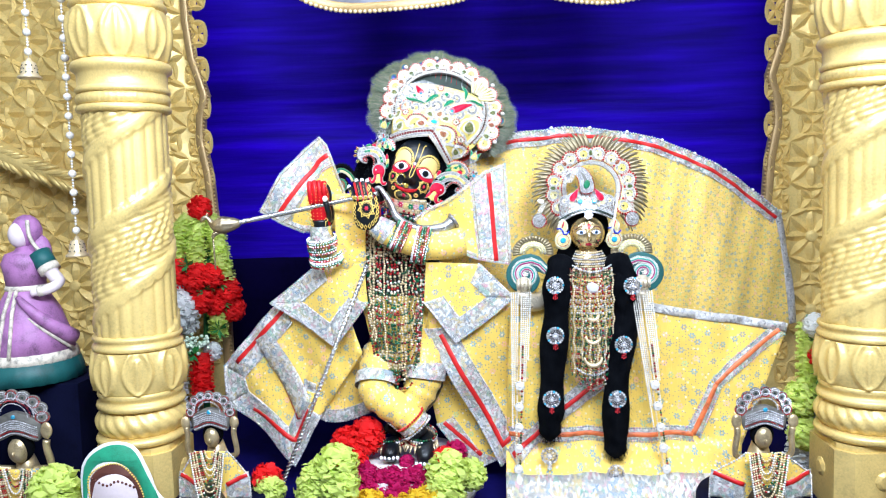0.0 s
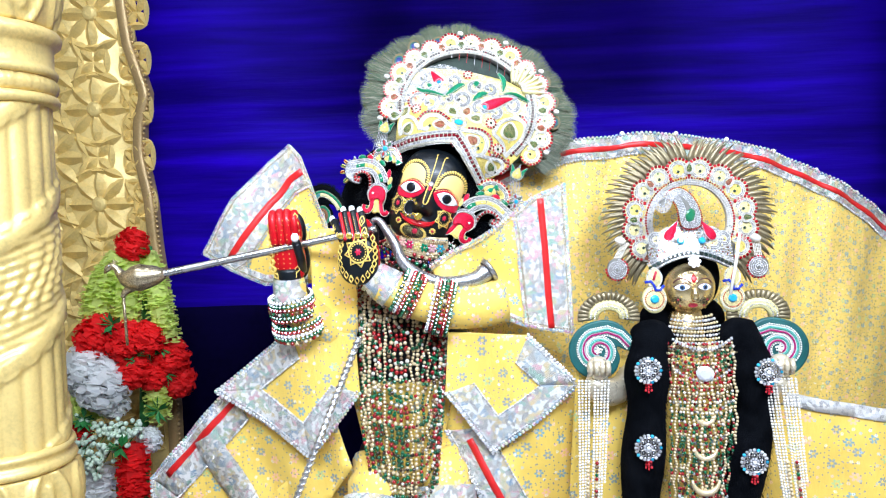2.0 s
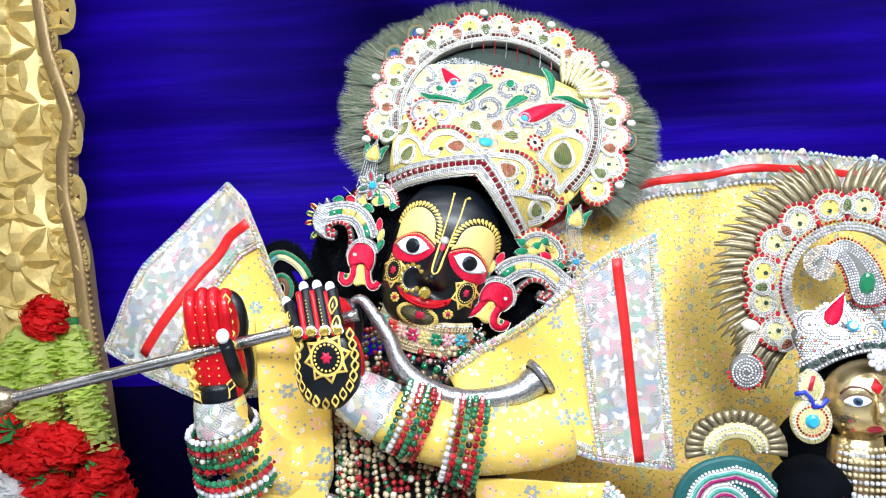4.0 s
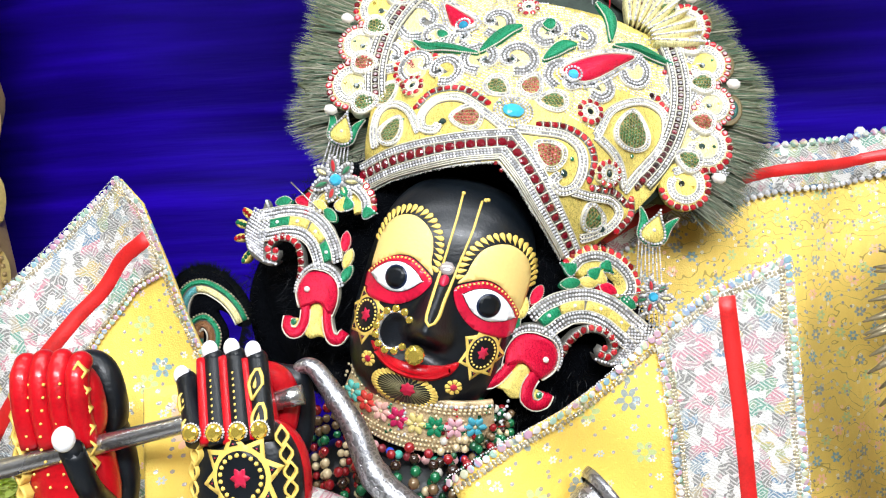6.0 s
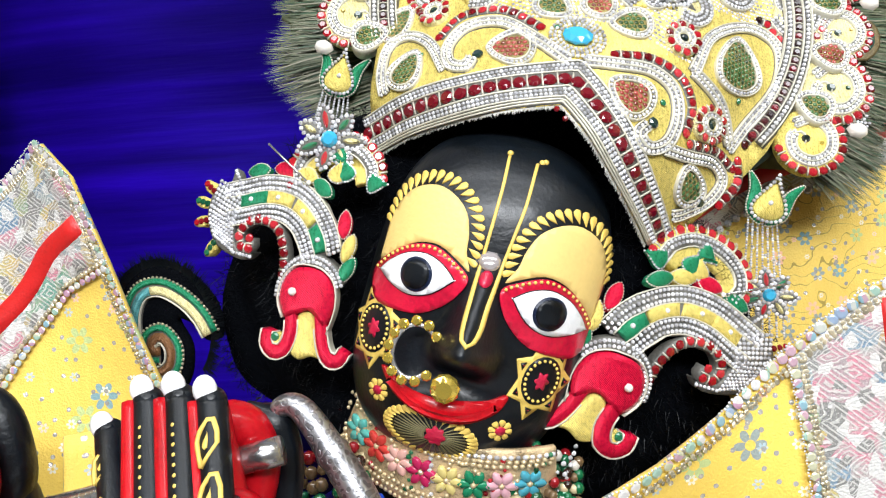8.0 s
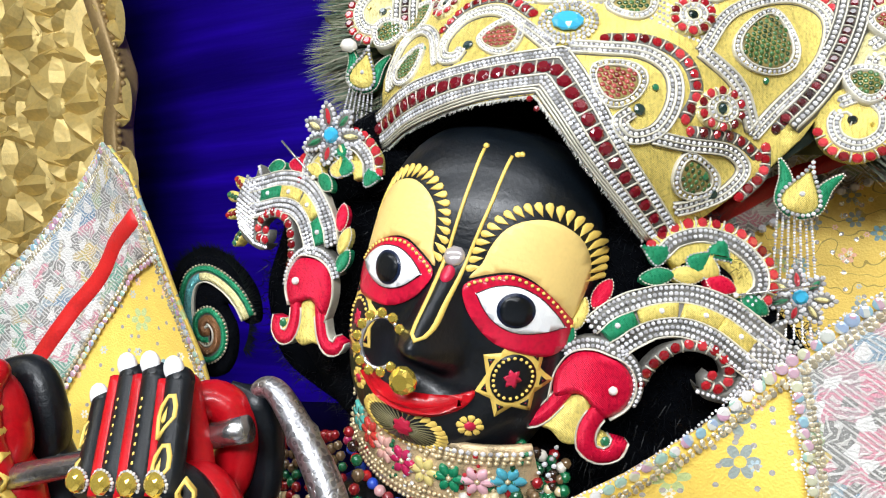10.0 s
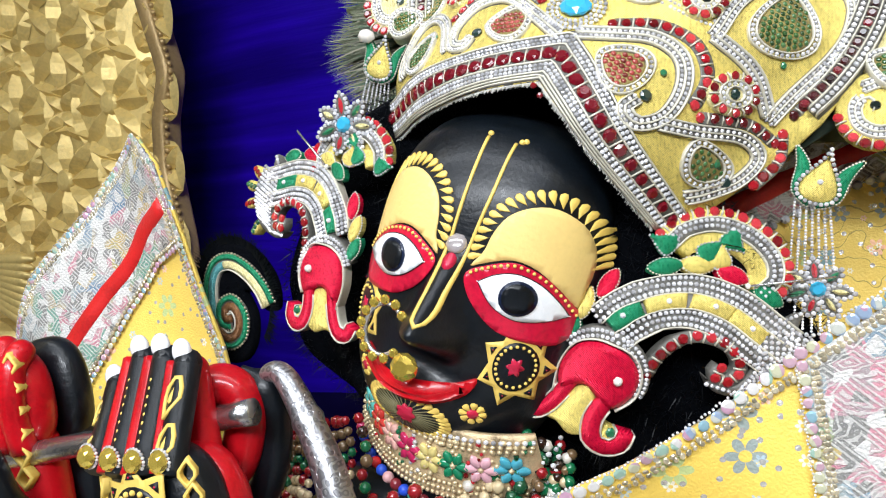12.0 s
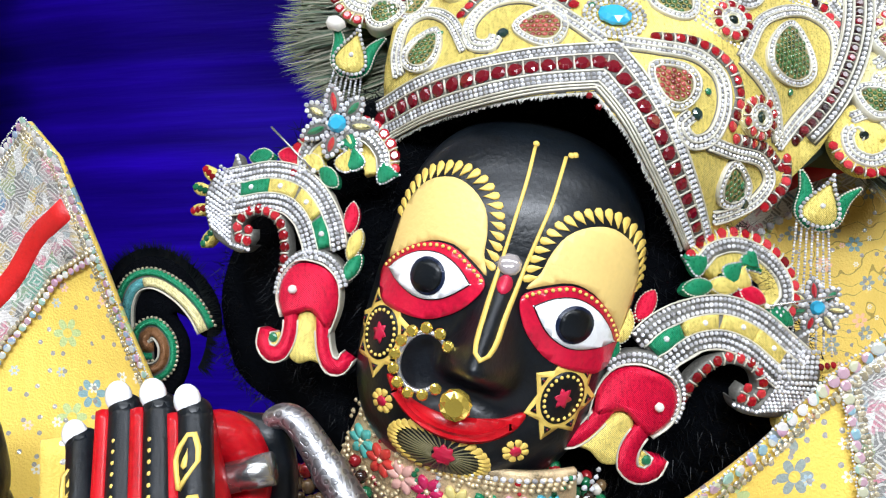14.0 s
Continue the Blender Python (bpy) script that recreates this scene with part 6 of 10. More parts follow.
for x, z, l, w, a, m in ((-0.0346, 0.0387, 0.024, 0.017, 195, "r"), (0.0372, 0.0287, 0.024, 0.018, 160, "r"), (0.0998, 0.0761, 0.036, 0.027, 100, "g"), (0.0871, -0.0072, 0.020, 0.0145, 120, "g"), (-0.0941, 0.0130, 0.024, 0.017, 80, "g"), (0.0271, 0.0741, 0.022, 0.013, 200, "g"), (0.0067, 0.0830, 0.020, 0.014, 80, "r"), (-0.0192, 0.0727, 0.020, 0.013, -20, "g"), (-0.118, 0.046, 0.026, 0.016, 70, "g")):
    net(crown, CROWN, x, z, l, w, a, REDNET if m == "r" else GREENNET)
for x, z, r in ((0.0531, 0.0175, 0.0034), (-0.0520, 0.0300, 0.0034), (0.0560, 0.0311, 0.0020), (0.1055, 0.0537, 0.0020), (0.092, -0.006, 0.0022), (-0.088, 0.024, 0.0018), (-0.013, 0.058, 0.0018), (0.0985, -0.0143, 0.0032)):
    g = Geo()
    stud(g, *CROWN.at(x, z, 0.001), r, GREENGEM if r < 0.003 else DARKGEM, STONE, 0.8)
    part("green_stone", g, crown)
for x, z, size, ang, flip, heart, red in (
    (-0.070, 0.078, 0.0160, 10, 1, None, False), (-0.044, 0.096, 0.0165, 0, -1, None, False), (-0.012, 0.104, 0.0170, 15, 1, None, False),
    (0.030, 0.100, 0.0165, -30, -1, None, False), (0.060, 0.102, 0.0140, -10, 1, None, False), (-0.100, 0.078, 0.0165, 30, -1, REDNET, True), (0.132, 0.130, 0.0180, -40, 1, REDNET, True), (-0.118, 0.124, 0.0210, 20, -1, None, False), (-0.095, 0.113, 0.0130, 40, 1, None, False),
    (-0.042, 0.137, 0.0160, -20, 1, None, False), (0.004, 0.139, 0.0150, 30, -1, None, False), (0.088, 0.132, 0.0160, -50, 1, None, False), (0.034, 0.145, 0.0130, 10, 1, None, False), (-0.130, 0.080, 0.0150, 30, -1, None, False), (-0.070, 0.112, 0.0120, 60, -1, None, False)):
    scroll(crown, CROWN, x, z, size, ang, flip, heart, red)
for x, z, r in ((0.0880, 0.0305, 0.0115), (0.0590, 0.0745, 0.0110), (-0.0930, 0.0565, 0.0105), (-0.02, 0.160, 0.0095)):
    rosette(crown, CROWN, x, z, r, None, 0.002)
# ground of the upper part, sewn over with rows of beads
g = Geo()
for j in range(60):
    b0 = 0.067 + 0.0026 * j
    for i in range(140):
        a = -0.142 + 0.0024 * i + (0.0012 if j % 2 else 0)
        b = b0 + 0.004 * math.sin(60 * a + 0.9 * math.sin(40 * b0)) + 0.9 * max(0, -0.06 - a) * 0.3
        top = 0.172 - 4.2 * max(0, abs(a - 0.01) - 0.085) ** 1.6
        if b < top and not (0.068 < a < 0.134 and b < 0.108) and b > 0.060 - 0.0 * a:
            if (i * 7 + j * 3) % 11:
                stud(g, *CROWN.at(a, b, 0.0), 0.00112, SILVERBEAD, BEAD, 0.8)
part("bead_ground", g, crown, "ground of closely sewn clear beads", kind="stuff")
# the pair of birds: pink wings with blue stones and green leaves
for out, bx, bz in ((spline([(-0.0975, 0.1470), (-0.0760, 0.1400), (-0.0625, 0.1325), (-0.0720, 0.1240), (-0.0830, 0.1260), (-0.0920, 0.1370)], 4, True), -0.0702, 0.1255), (spline([(0.0275, 0.1045), (0.0424, 0.1219), (0.0620, 0.1360), (0.0840, 0.1445), (0.0720, 0.1290), (0.0620, 0.1150), (0.0500, 0.1020), (0.0380, 0.0980)], 4, True), 0.0361, 0.1010)):
    g = Geo()
    pad(g, CROWN, out, PINKZARI, 0.0055, -0.001, 0.0015)
    band(g, CROWN, offset(ccw(out), -0.0010, True), 0.0010, CORD, 0.0045, 0, True, 0.003)
    studs(g, CROWN, offset(ccw(out), -0.0028, True), RS, SILVERBEAD, None, 0.0035, True)
    studs(g, CROWN, offset(ccw(out), -0.0056, True), RS, SILVERBEAD, None, 0.0025, True)
    studs(g, CROWN, arc(bx, bz, 0.0066, 0, 345, 15), RS, SILVERBEAD, None, 0.0065, True)
    stud(g, *CROWN.at(bx, bz, 0.0055), 0.0048, BLUEGEM, STONE)
    part("pink_wing", g, crown, "pink teardrop with a blue stone")
for line, w in (([(-0.114, 0.1020), (-0.098, 0.0985), (-0.080, 0.1010), (-0.0464, 0.0994)], 0.0085), ([(-0.0452, 0.1011), (-0.0380, 0.1150), (-0.0290, 0.1290), (-0.0180, 0.1370)], 0.0105), ([(0.0368, 0.1860), (0.0500, 0.1780), (0.0560, 0.1680), (0.0593, 0.1510)], 0.0100), ([(0.0630, 0.1480), (0.0830, 0.1545), (0.1030, 0.1530), (0.1260, 0.1500)], 0.0085), ([(0.0090, 0.1080), (0.0160, 0.1200), (0.0220, 0.1280), (0.0320, 0.1330)], 0.0115), ([(0.0, 0.1500), (0.0029, 0.1465), (0.0060, 0.1400)], 0.0120), ([(-0.094, 0.1160), (-0.088, 0.1145), (-0.082, 0.1150)], 0.0085)):
    mid = spline(line, 6)
    n = len(mid) - 1
    l1, l2 = offset(mid, 1.0), offset(mid, -1.0)
    out = [(m[0] + (p[0] - m[0]) * k, m[1] + (p[1] - m[1]) * k) for m, p, k in ((mid[i], l1[i], w / 2 * math.sin(math.pi * (0.04 + 0.92 * i / n)) ** 0.8) for i in range(n + 1))]
    out += [(m[0] + (p[0] - m[0]) * k, m[1] + (p[1] - m[1]) * k) for m, p, k in ((mid[i], l2[i], w / 2 * math.sin(math.pi * (0.04 + 0.92 * i / n)) ** 0.8) for i in range(n, -1, -1))]
    g = Geo()
    pad(g, CROWN, out, GREENZARI, 0.0055, -0.001, 0.001)
    studs(g, CROWN, out, 0.0009, CORD, 0.0019, 0.0035, True)
    part("leaf_patch", g, crown, "green embroidered leaf")
for k in range(9):
    t = radians(18 + 11 * k)
    g = Geo()
    p, q = (0.078 + 0.02 * math.cos(t), 0.158 + 0.02 * math.sin(t)), (0.078 + 0.072 * math.cos(t), 0.158 + 0.062 * math.sin(t))
    pad(g, HALO, leaf((p[0] + q[0]) / 2, (p[1] + q[1]) / 2, 0.05, 0.008, math.degrees(t)), PALEZARI, 0.014, 0.004, 0.001)
    studs(g, HALO, [p, q], RS, SILVERBEAD, None, 0.0145)
    part("tail_feather", g, crown, "pale embroidered tail feather")

# halo of lobes behind, over the dark opening
g = Geo()
cloth(g, Surf(lambda a, b: HALO.depth(a, b) + 0.010, HEAD), arc(0.0, 0.095, 0.160, 0, 354, 59, 0.135), painted("dark_net", (0.02, 0.035, 0.025), 0.7, vary=0.3), 0.03)
part("backing", g, crown, "dark green net behind the opening")
g = Geo()
for k in range(9):
    x = -0.075 + 0.017 * k
    tube(g, [HALO.at(x + 0.007 * math.sin(math.pi * i / 6), 0.216 - 0.028 * math.sin(math.pi * i / 6), 0.006)[0] for i in range(7)], 0.0008, REDGEM if k % 3 else SILVERBEAD, 5)
part("thread_fringe", g, crown, "red thread loops")
ARCH = (-0.001, 0.095, 0.131, 0.120)


def arch_line(off, a0=-28, a1=210):
    return arc(ARCH[0], ARCH[1], ARCH[2] + off, a0, a1, 60, ARCH[3] + off)


g = Geo()
band(g, HALO, arch_line(0.0085), 0.021, DARKBED, 0.007, -0.004)
for off in (0.0, 0.0052, 0.0118, 0.0172):
    band(g, HALO, arch_line(off), 0.0010, CORD, 0.0090, 0.004, step=0.005)
part("arch_band", g, crown)
for off, mat, r in ((0.0026, SILVERBEAD, RS * 1.2), (0.0085, MAROON, RR * 0.9), (0.0145, SILVERBEAD, RS * 1.2)):
    g = Geo()
    if mat is MAROON:
        claw_stones(g, HALO, arch_line(off), r, mat, 0.0068)
    else:
        studs(g, HALO, arch_line(off), r, mat, None, 0.008)
    part("arch_trim", g, crown, "row of beads along the inner arch", kind="stuff")
def jewel_lobe(parent, s, x, z, r, t, turn, k, h=0.0):
    """A cream lobe of a halo: a curl of clear beads round a dark stone, red stones along its outer edge."""
    def at(f, a):
        return x + r * f * math.cos(radians(t + turn * a)), z + r * f * math.sin(radians(t + turn * a))

    g = Geo()
    pad(g, s, arc(x, z, r * 0.98, 0, 345, 23), PALEZARI if k % 3 else ZARI, 0.004 + h, -0.004)
    line = spline([at(f, a) for f, a in ((0.64, 165), (0.66, 115), (0.66, 60), (0.66, 5), (0.66, -50), (0.64, -100), (0.56, -150), (0.36, -185), (0.16, -180), (0.20, -110))], 5)
    wide = 0.144 * r
    band(g, s, line[:33], wide * 2.1, DARKBED, 0.0046 + h, 0, step=0.004)
    for off in (-wide, 0.0, wide):
        band(g, s, offset(line, off)[:33] if off else line, wide * 0.30, CORD, 0.0058 + h, 0.002, step=0.003)
    for off in (-wide / 2, wide / 2):
        studs(g, s, offset(line, off)[:34], wide * 0.41, SILVERBEAD, wide * 0.85, 0.0046 + h)
    stud(g, *s.at(*at(0.12, 200), 0.0045 + h), r * 0.13, DARKGEM, STONE)
    stud(g, *s.at(*at(0.36, 20), 0.0042 + h), r * 0.07, GREENGEM if k % 2 else AMBER, STONE)
    ob = part("halo_lobe", g, parent, "cream lobe with a curl of clear beads")
    g = Geo()
    claw_stones(g, s, arc(x, z, r * 0.97, t - 128, t + 128, 24), 0.133 * r, REDGEM, 0.0034 + h)
    part("stone_trim", g, ob, "row of red stones", kind="stuff")


for k in range(15):
    t = -20 + 15.7 * k
    jewel_lobe(crown, HALO, 0.004 + 0.164 * math.cos(radians(t)), 0.094 + 0.147 * math.sin(radians(t)), 0.0215 + 0.002 * math.sin(2.3 * k), t, 1 if t < 90 else -1, k)
    u = radians(t + 7.8)
    net(crown, HALO, 0.004 + 0.155 * math.cos(u), 0.094 + 0.138 * math.sin(u), 0.020, 0.0135, math.degrees(u) + 180, (GREENNET, REDNET)[k % 2], 0.0075)
    if k % 2 == 0:
        g = Geo()
        q = HALO.at(0.004 + 0.186 * math.cos(u), 0.094 + 0.169 * math.sin(u), 0.004)
        stud(g, *q, 0.0052, PEARL, BEAD, 1.0, 1.3)
        part("edge_pearl", g, crown)

fan = base("peacock_feather_fan", tuple(HEAD @ Vector((0.0, 0.21, 0.09))), "fan of peacock feathers standing behind the white crown", "feathers")
g = Geo()
rim = []
for k in range(129):
    t = radians(-22 + 248 * k / 128)
    q = 0.94 + 0.03 * math.sin(k * 1.9) * math.sin(k * 0.7)
    rim.append((0.234 * q * math.cos(t), 0.1 + 0.188 * q * math.sin(t)))
cloth(g, Surf(lambda a, b: HALO.depth(a, b) + 0.034 + 0.008 * math.sin(34 * math.atan2(b - 0.1, a)), HEAD), rim, FEATHER, 0.012)
part("barb_web", g, fan, "dense grey-green web of barbs")


def world_of(p):
    """A point whose depth is told from the halo."""
    return HEADN[:3, :3] @ (p + np.array((0, HALO.depth(p[0], p[2]), 0))) + HEADN[:3, 3]


for k in range(46):
    t = radians(-22 + 248 * k / 45)
    c, s = math.cos(t), math.sin(t)
    depth = 0.014 + 0.0045 * (k % 3)
    reach = random.uniform(0.95, 1.02)
    root = np.array((0.12 * c, depth, 0.1 + 0.09 * s))
    tip = np.array((0.234 * reach * c, depth + 0.010, 0.1 + 0.188 * reach * s))
    d = tip - root
    length = np.linalg.norm(d)
    e = d / length
    side = np.array((-e[2], 0, e[0]))
    lean = random.uniform(-0.25, 0.25)
    g = Geo()
    tube(g, [world_of(root), world_of(root + d * 0.75)], [0.0011, 0.0004], FEATHER, 5)
    for i in range(330):
        u = t + radians(random.uniform(-5.2, 5.2))
        f0, f1 = random.uniform(0.42, 0.86), random.uniform(0.90, 1.02) * (1 + 0.022 * math.sin(7 * u) + 0.018 * math.sin(17 * u + 1))
        bend = radians(random.gauss(0, 1.5))
        y0 = depth + random.uniform(-0.004, 0.008)
        pts = [np.array((0.234 * f * math.cos(u + b), y0 + 0.01 * f, 0.1 + 0.188 * f * math.sin(u + b))) for f, b in ((f0, 0), ((f0 + f1) / 2, bend * 0.35), (f1, bend))]
        w = np.array((-math.sin(u), 0, math.cos(u))) * 0.0006
        g.add([world_of(v) for v in (pts[0] - w, pts[0] + w, pts[1] + w, pts[1] - w, pts[2])], [(0, 1, 2, 3), (3, 2, 4)], random.choice((FEATHER, FEATHER, FEATHER_DARK, FEATHER_PALE)))
    part("feather", g, fan)
    if k % 3 == 0 and 4 < k < 34:
        g = Geo()
        es = Surf(lambda a, b: HALO.depth(a, b) + depth - 0.004, HEAD)
        m = root + d * 0.62
        pad(g, es, arc(m[0], m[2], 0.013, 0, 345, 15, 0.016), FEATHER_BRONZE, 0.0005, -0.001)
        pad(g, es, arc(m[0], m[2], 0.009, 0, 345, 15, 0.011), FEATHER_EYE, 0.0012, -0.001)
        pad(g, es, arc(m[0], m[2], 0.0055, 0, 345, 15, 0.0065), painted("feather_heart", (0.01, 0.02, 0.16), 0.3, 0.2), 0.002, 0)
        part("eye", g, fan, "blue and green feather eye")

# black woolly hair round the face
hair_pts = spline([(-0.105, -0.012), (-0.155, -0.055), (-0.184, -0.11), (-0.190, -0.155), (-0.177, -0.198), (-0.15, -0.224), (-0.10, -0.236), (-0.05, -0.236), (0.0, -0.235), (0.065, -0.250), (0.12, -0.238), (0.165, -0.195), (0.188, -0.145), (0.184, -0.10), (0.160, -0.074), (0.134, -0.058), (0.112, -0.046), (0.06, 0.0), (0.004, 0.022), (-0.05, 0.006)], 4, True)


def hair_depth(a, b):
    u, v = (a + 0.012) / 0.165, (b + 0.1) / 0.14
    return 0.128 - 0.055 * math.sqrt(max(0, 1 - u * u * 0.9 - v * v * 0.8)) + 0.003 * math.sin(90 * a) * math.sin(80 * b)


HAIR = Surf(hair_depth, HEAD)
g = Geo()
cloth(g, HAIR, hair_pts, FUR, 0.01, 0.0, 0.03)
for i in range(17000):
    a, b = random.uniform(-0.18, 0.17), random.uniform(-0.235, 0.02)
    if i < 2200:
        q = hair_pts[i % len(hair_pts)]
        a, b = q[0] + random.uniform(-0.006, 0.006), q[1] + random.uniform(-0.006, 0.006)
    elif ((a + 0.005) / 0.165) ** 2 + ((b + 0.112) / 0.12) ** 2 > 1:
        continue
    p, n = HAIR.at(a, b, -0.001)
    w = np.array((random.gauss(0, 1), random.gauss(-0.3, 0.6), random.gauss(0, 1)))
    d = unit(w + 0.5 * n) * random.uniform(0.006, 0.013)
    s = unit(np.cross(d, (0.1, 1, 0.2))) * 0.0003
    g.add([p - s, p + s, p + d], [(0, 1, 2)], HAIRS)
thing("wig", g, "black woolly wig framing the painted face", "wig")


def earring(ox, oz, side, y, label):
    """A makara earring: an elephant head with two trunks, a jewelled body that arches out and curls, and a flower arch above."""
    m = HEAD @ pose(ox, y, oz) @ Matrix.Diagonal((side if side > 0 else -0.86, 1, 1, 1))
    lean, rise = (0.5, 0.5) if side > 0 else (0.25, 0.2)
    s = Surf(lambda a, b: lean * max(0, a - 0.012) + rise * max(0, b - 0.03), m)
    ob = base("earring", tuple(m.translation), label, "earring", "elephant earrings")

    def fill(g, poly, mat, h, h0=-0.006, e=0.0014):
        k = len(g.f)
        pad(g, s, poly, mat, h, h0, e)
        if side < 0:
            g.f[k:] = [f[::-1] for f in g.f[k:]]

    def ribbon_of(line, w, mat, h, closed=False):
        k = len(g.f)
        band(g, s, line, w, mat, h, -0.005, closed, 0.004)
        if side < 0:
            g.f[k:] = [f[::-1] for f in g.f[k:]]

    g = Geo()
    ribbon_of(spline([(-0.004, -0.006), (-0.008, -0.017), (-0.013, -0.027), (-0.019, -0.0325), (-0.0255, -0.031), (-0.0275, -0.025)], 7), 0.0082, PINKZARI, 0.0042)
    ribbon_of(spline([(0.018, -0.006), (0.013, -0.018), (0.0115, -0.027), (0.014, -0.0355), (0.0205, -0.0385), (0.0275, -0.035), (0.0285, -0.0275)], 7), 0.0085, PINKZARI, 0.0042)
    fill(g, spline([(-0.0095, -0.014), (-0.0125, -0.002), (-0.008, 0.010), (0.0, 0.0155), (0.010, 0.0165), (0.020, 0.013), (0.026, 0.004), (0.0255, -0.007), (0.018, -0.016), (0.011, -0.012), (0.004, -0.008), (-0.002, -0.010)], 5, True), PINKZARI, 0.0060, -0.006, 0.003)
    part("elephant_head", g, ob, "padded pink elephant head with two trunks")
    g = Geo()
    rim = spline([(-0.0125, -0.018), (-0.0135, -0.002), (-0.009, 0.011), (0.0, 0.017), (0.010, 0.018), (0.021, 0.0145), (0.0275, 0.0045), (0.027, -0.008), (0.020, -0.017)], 5)
    ribbon_of(rim, 0.0010, CORD, 0.0045)
    for trunk in ([(-0.004, -0.006), (-0.008, -0.017), (-0.013, -0.027), (-0.019, -0.0325), (-0.0255, -0.031), (-0.0275, -0.025)], [(0.018, -0.006), (0.013, -0.018), (0.0115, -0.027), (0.014, -0.0355), (0.0205, -0.0385), (0.0275, -0.035), (0.0285, -0.0275)]):
        for k in (-1, 1):
            ribbon_of(offset(spline(trunk, 7)[6:], k * 0.0045), 0.0010, CORD, 0.0038)
    part("cord_edge", g, ob, "silver cord round the head")
    g = Geo()
    fill(g, spline([(-0.001, -0.011), (0.005, -0.009), (0.010, -0.013), (0.008, -0.024), (0.010, -0.034), (0.002, -0.038), (-0.006, -0.034), (-0.013, -0.033), (-0.007, -0.022)], 4, True), ZARI, 0.003)
    fill(g, drop(0.0205, -0.030, 0.011, 0.008, 120), ZARI, 0.0028)
    part("tusk_patch", g, ob, "gold thread patch between the trunks")
    for x, z, r, mat in ((0.0165, 0.0, 0.0027, PEARL), (0.0215, -0.0295, 0.0028, GREENGEM)):
        g = Geo()
        stud(g, *s.at(x, z, 0.0055 if mat is PEARL else 0.003), r, mat, BEAD if mat is PEARL else STONE)
        part("eye_bead", g, ob)
    g = Geo()
    collar = arc(0.007, 0.0, 0.0205, -15, 150, 16)
    ribbon_of([((p[0] - 0.007) * 1.06 + 0.007, p[1] * 1.06) for p in collar], 0.0075, DARKBED, 0.0030)
    for f in (0.99, 1.14):
        studs(g, s, [((p[0] - 0.007) * f + 0.007, p[1] * f) for p in collar], RS, SILVERBEAD, PITCH, 0.003)
    part("collar", g, ob, "double row of silver beads behind the head")
    g = Geo()
    mid = spline([(0.006, 0.0235), (0.0125, 0.033), (0.024, 0.0425), (0.040, 0.0475), (0.058, 0.0455), (0.075, 0.0385), (0.088, 0.033)], 8)
    fill(g, offset(mid, 0.0135) + offset(mid, -0.0125)[::-1], DARKBED, 0.0022)
    for off in (0.0128, 0.0097, 0.0066, -0.0046, -0.0077, -0.0108):
        studs(g, s, offset(mid, off), RS, SILVERBEAD, PITCH, 0.0024)
    for off in (0.0145, 0.0050, -0.0030, -0.0125):
        ribbon_of(offset(mid, off), 0.0009, CORD, 0.0032)
    part("body", g, ob, "arched body of silver bead rows")
    for i, (t0, mat) in enumerate(((0.06, GREENZARI), (0.27, ZARI), (0.47, ZARI), (0.66, GREENZARI if side < 0 else ZARI))):
        k0, k1 = int(t0 * len(mid)), int((t0 + 0.19) * len(mid))
        cut = offset(mid, 0.001)[k0:k1 + 1]
        g = Geo()
        fill(g, offset(cut, 0.0042) + offset(cut, -0.0040)[::-1], mat, 0.0040, 0.0)
        stud(g, *s.at(*cut[len(cut) // 2], 0.0038), 0.0017, SILVERBEAD)
        part("inlay", g, ob)
    g = Geo()
    inside = spline([(0.0295, 0.006), (0.0325, 0.018), (0.041, 0.030), (0.052, 0.0335), (0.0640, 0.031), (0.0715, 0.022), (0.068, 0.0135), (0.0610, 0.014), (0.0625, 0.020)], 6)
    ribbon_of(inside, 0.0068, DARKBED, 0.0020)
    claw_stones(g, s, inside, RR * 1.02, REDGEM, 0.0012)
    part("stone_trim", g, ob, "row of red stones under the arch", kind="stuff")
    g = Geo()
    fill(g, spline([(0.066, 0.046), (0.079, 0.0475), (0.0906, 0.0575), (0.0915, 0.0465), (0.101, 0.0430), (0.103, 0.030), (0.098, 0.018), (0.088, 0.009), (0.074, 0.006), (0.062, 0.0065), (0.056, 0.013), (0.062, 0.0105), (0.072, 0.0125), (0.0765, 0.023), (0.073, 0.034)], 4, True), DARKBED, 0.0022)
    for k in range(9):
        row = spline([(0.073 + 0.0032 * k, 0.042 + 0.0006 * k), (0.0785 + 0.0026 * k, 0.026), (0.074 + 0.0022 * k, 0.0095 + 0.0006 * k)], 6)
        studs(g, s, row, RS, SILVERBEAD, PITCH, 0.0024)
    for p, q in (((0.080, 0.0475), (0.0895, 0.0555)), ((0.058, 0.0095), (0.072, 0.0085))):
        studs(g, s, [p, q], RS, SILVERBEAD, PITCH, 0.0024)
    part("tail", g, ob, "flared tail set with silver beads")
    for i, (x, z, a) in enumerate(((0.106, 0.041, 20), (0.108, 0.031, 0), (0.105, 0.0195, -25), (0.092, 0.006, -65))):
        g = Geo()
        c, d = math.cos(radians(a)), math.sin(radians(a))
        fill(g, [(x + p * c - q * d, z + p * d + q * c) for p, q in arc(0, 0, 0.0070, 0, 345, 12, 0.0036)], ZARI, 0.0022)
        for k in (-1, 0, 1):
            stud(g, *s.at(x + 0.0040 * k * c, z + 0.0040 * k * d, 0.002), 0.0021, GREENGEM if i % 2 else REDGEM, STONE)
        part("tail_drop", g, ob, "small drop of stones")
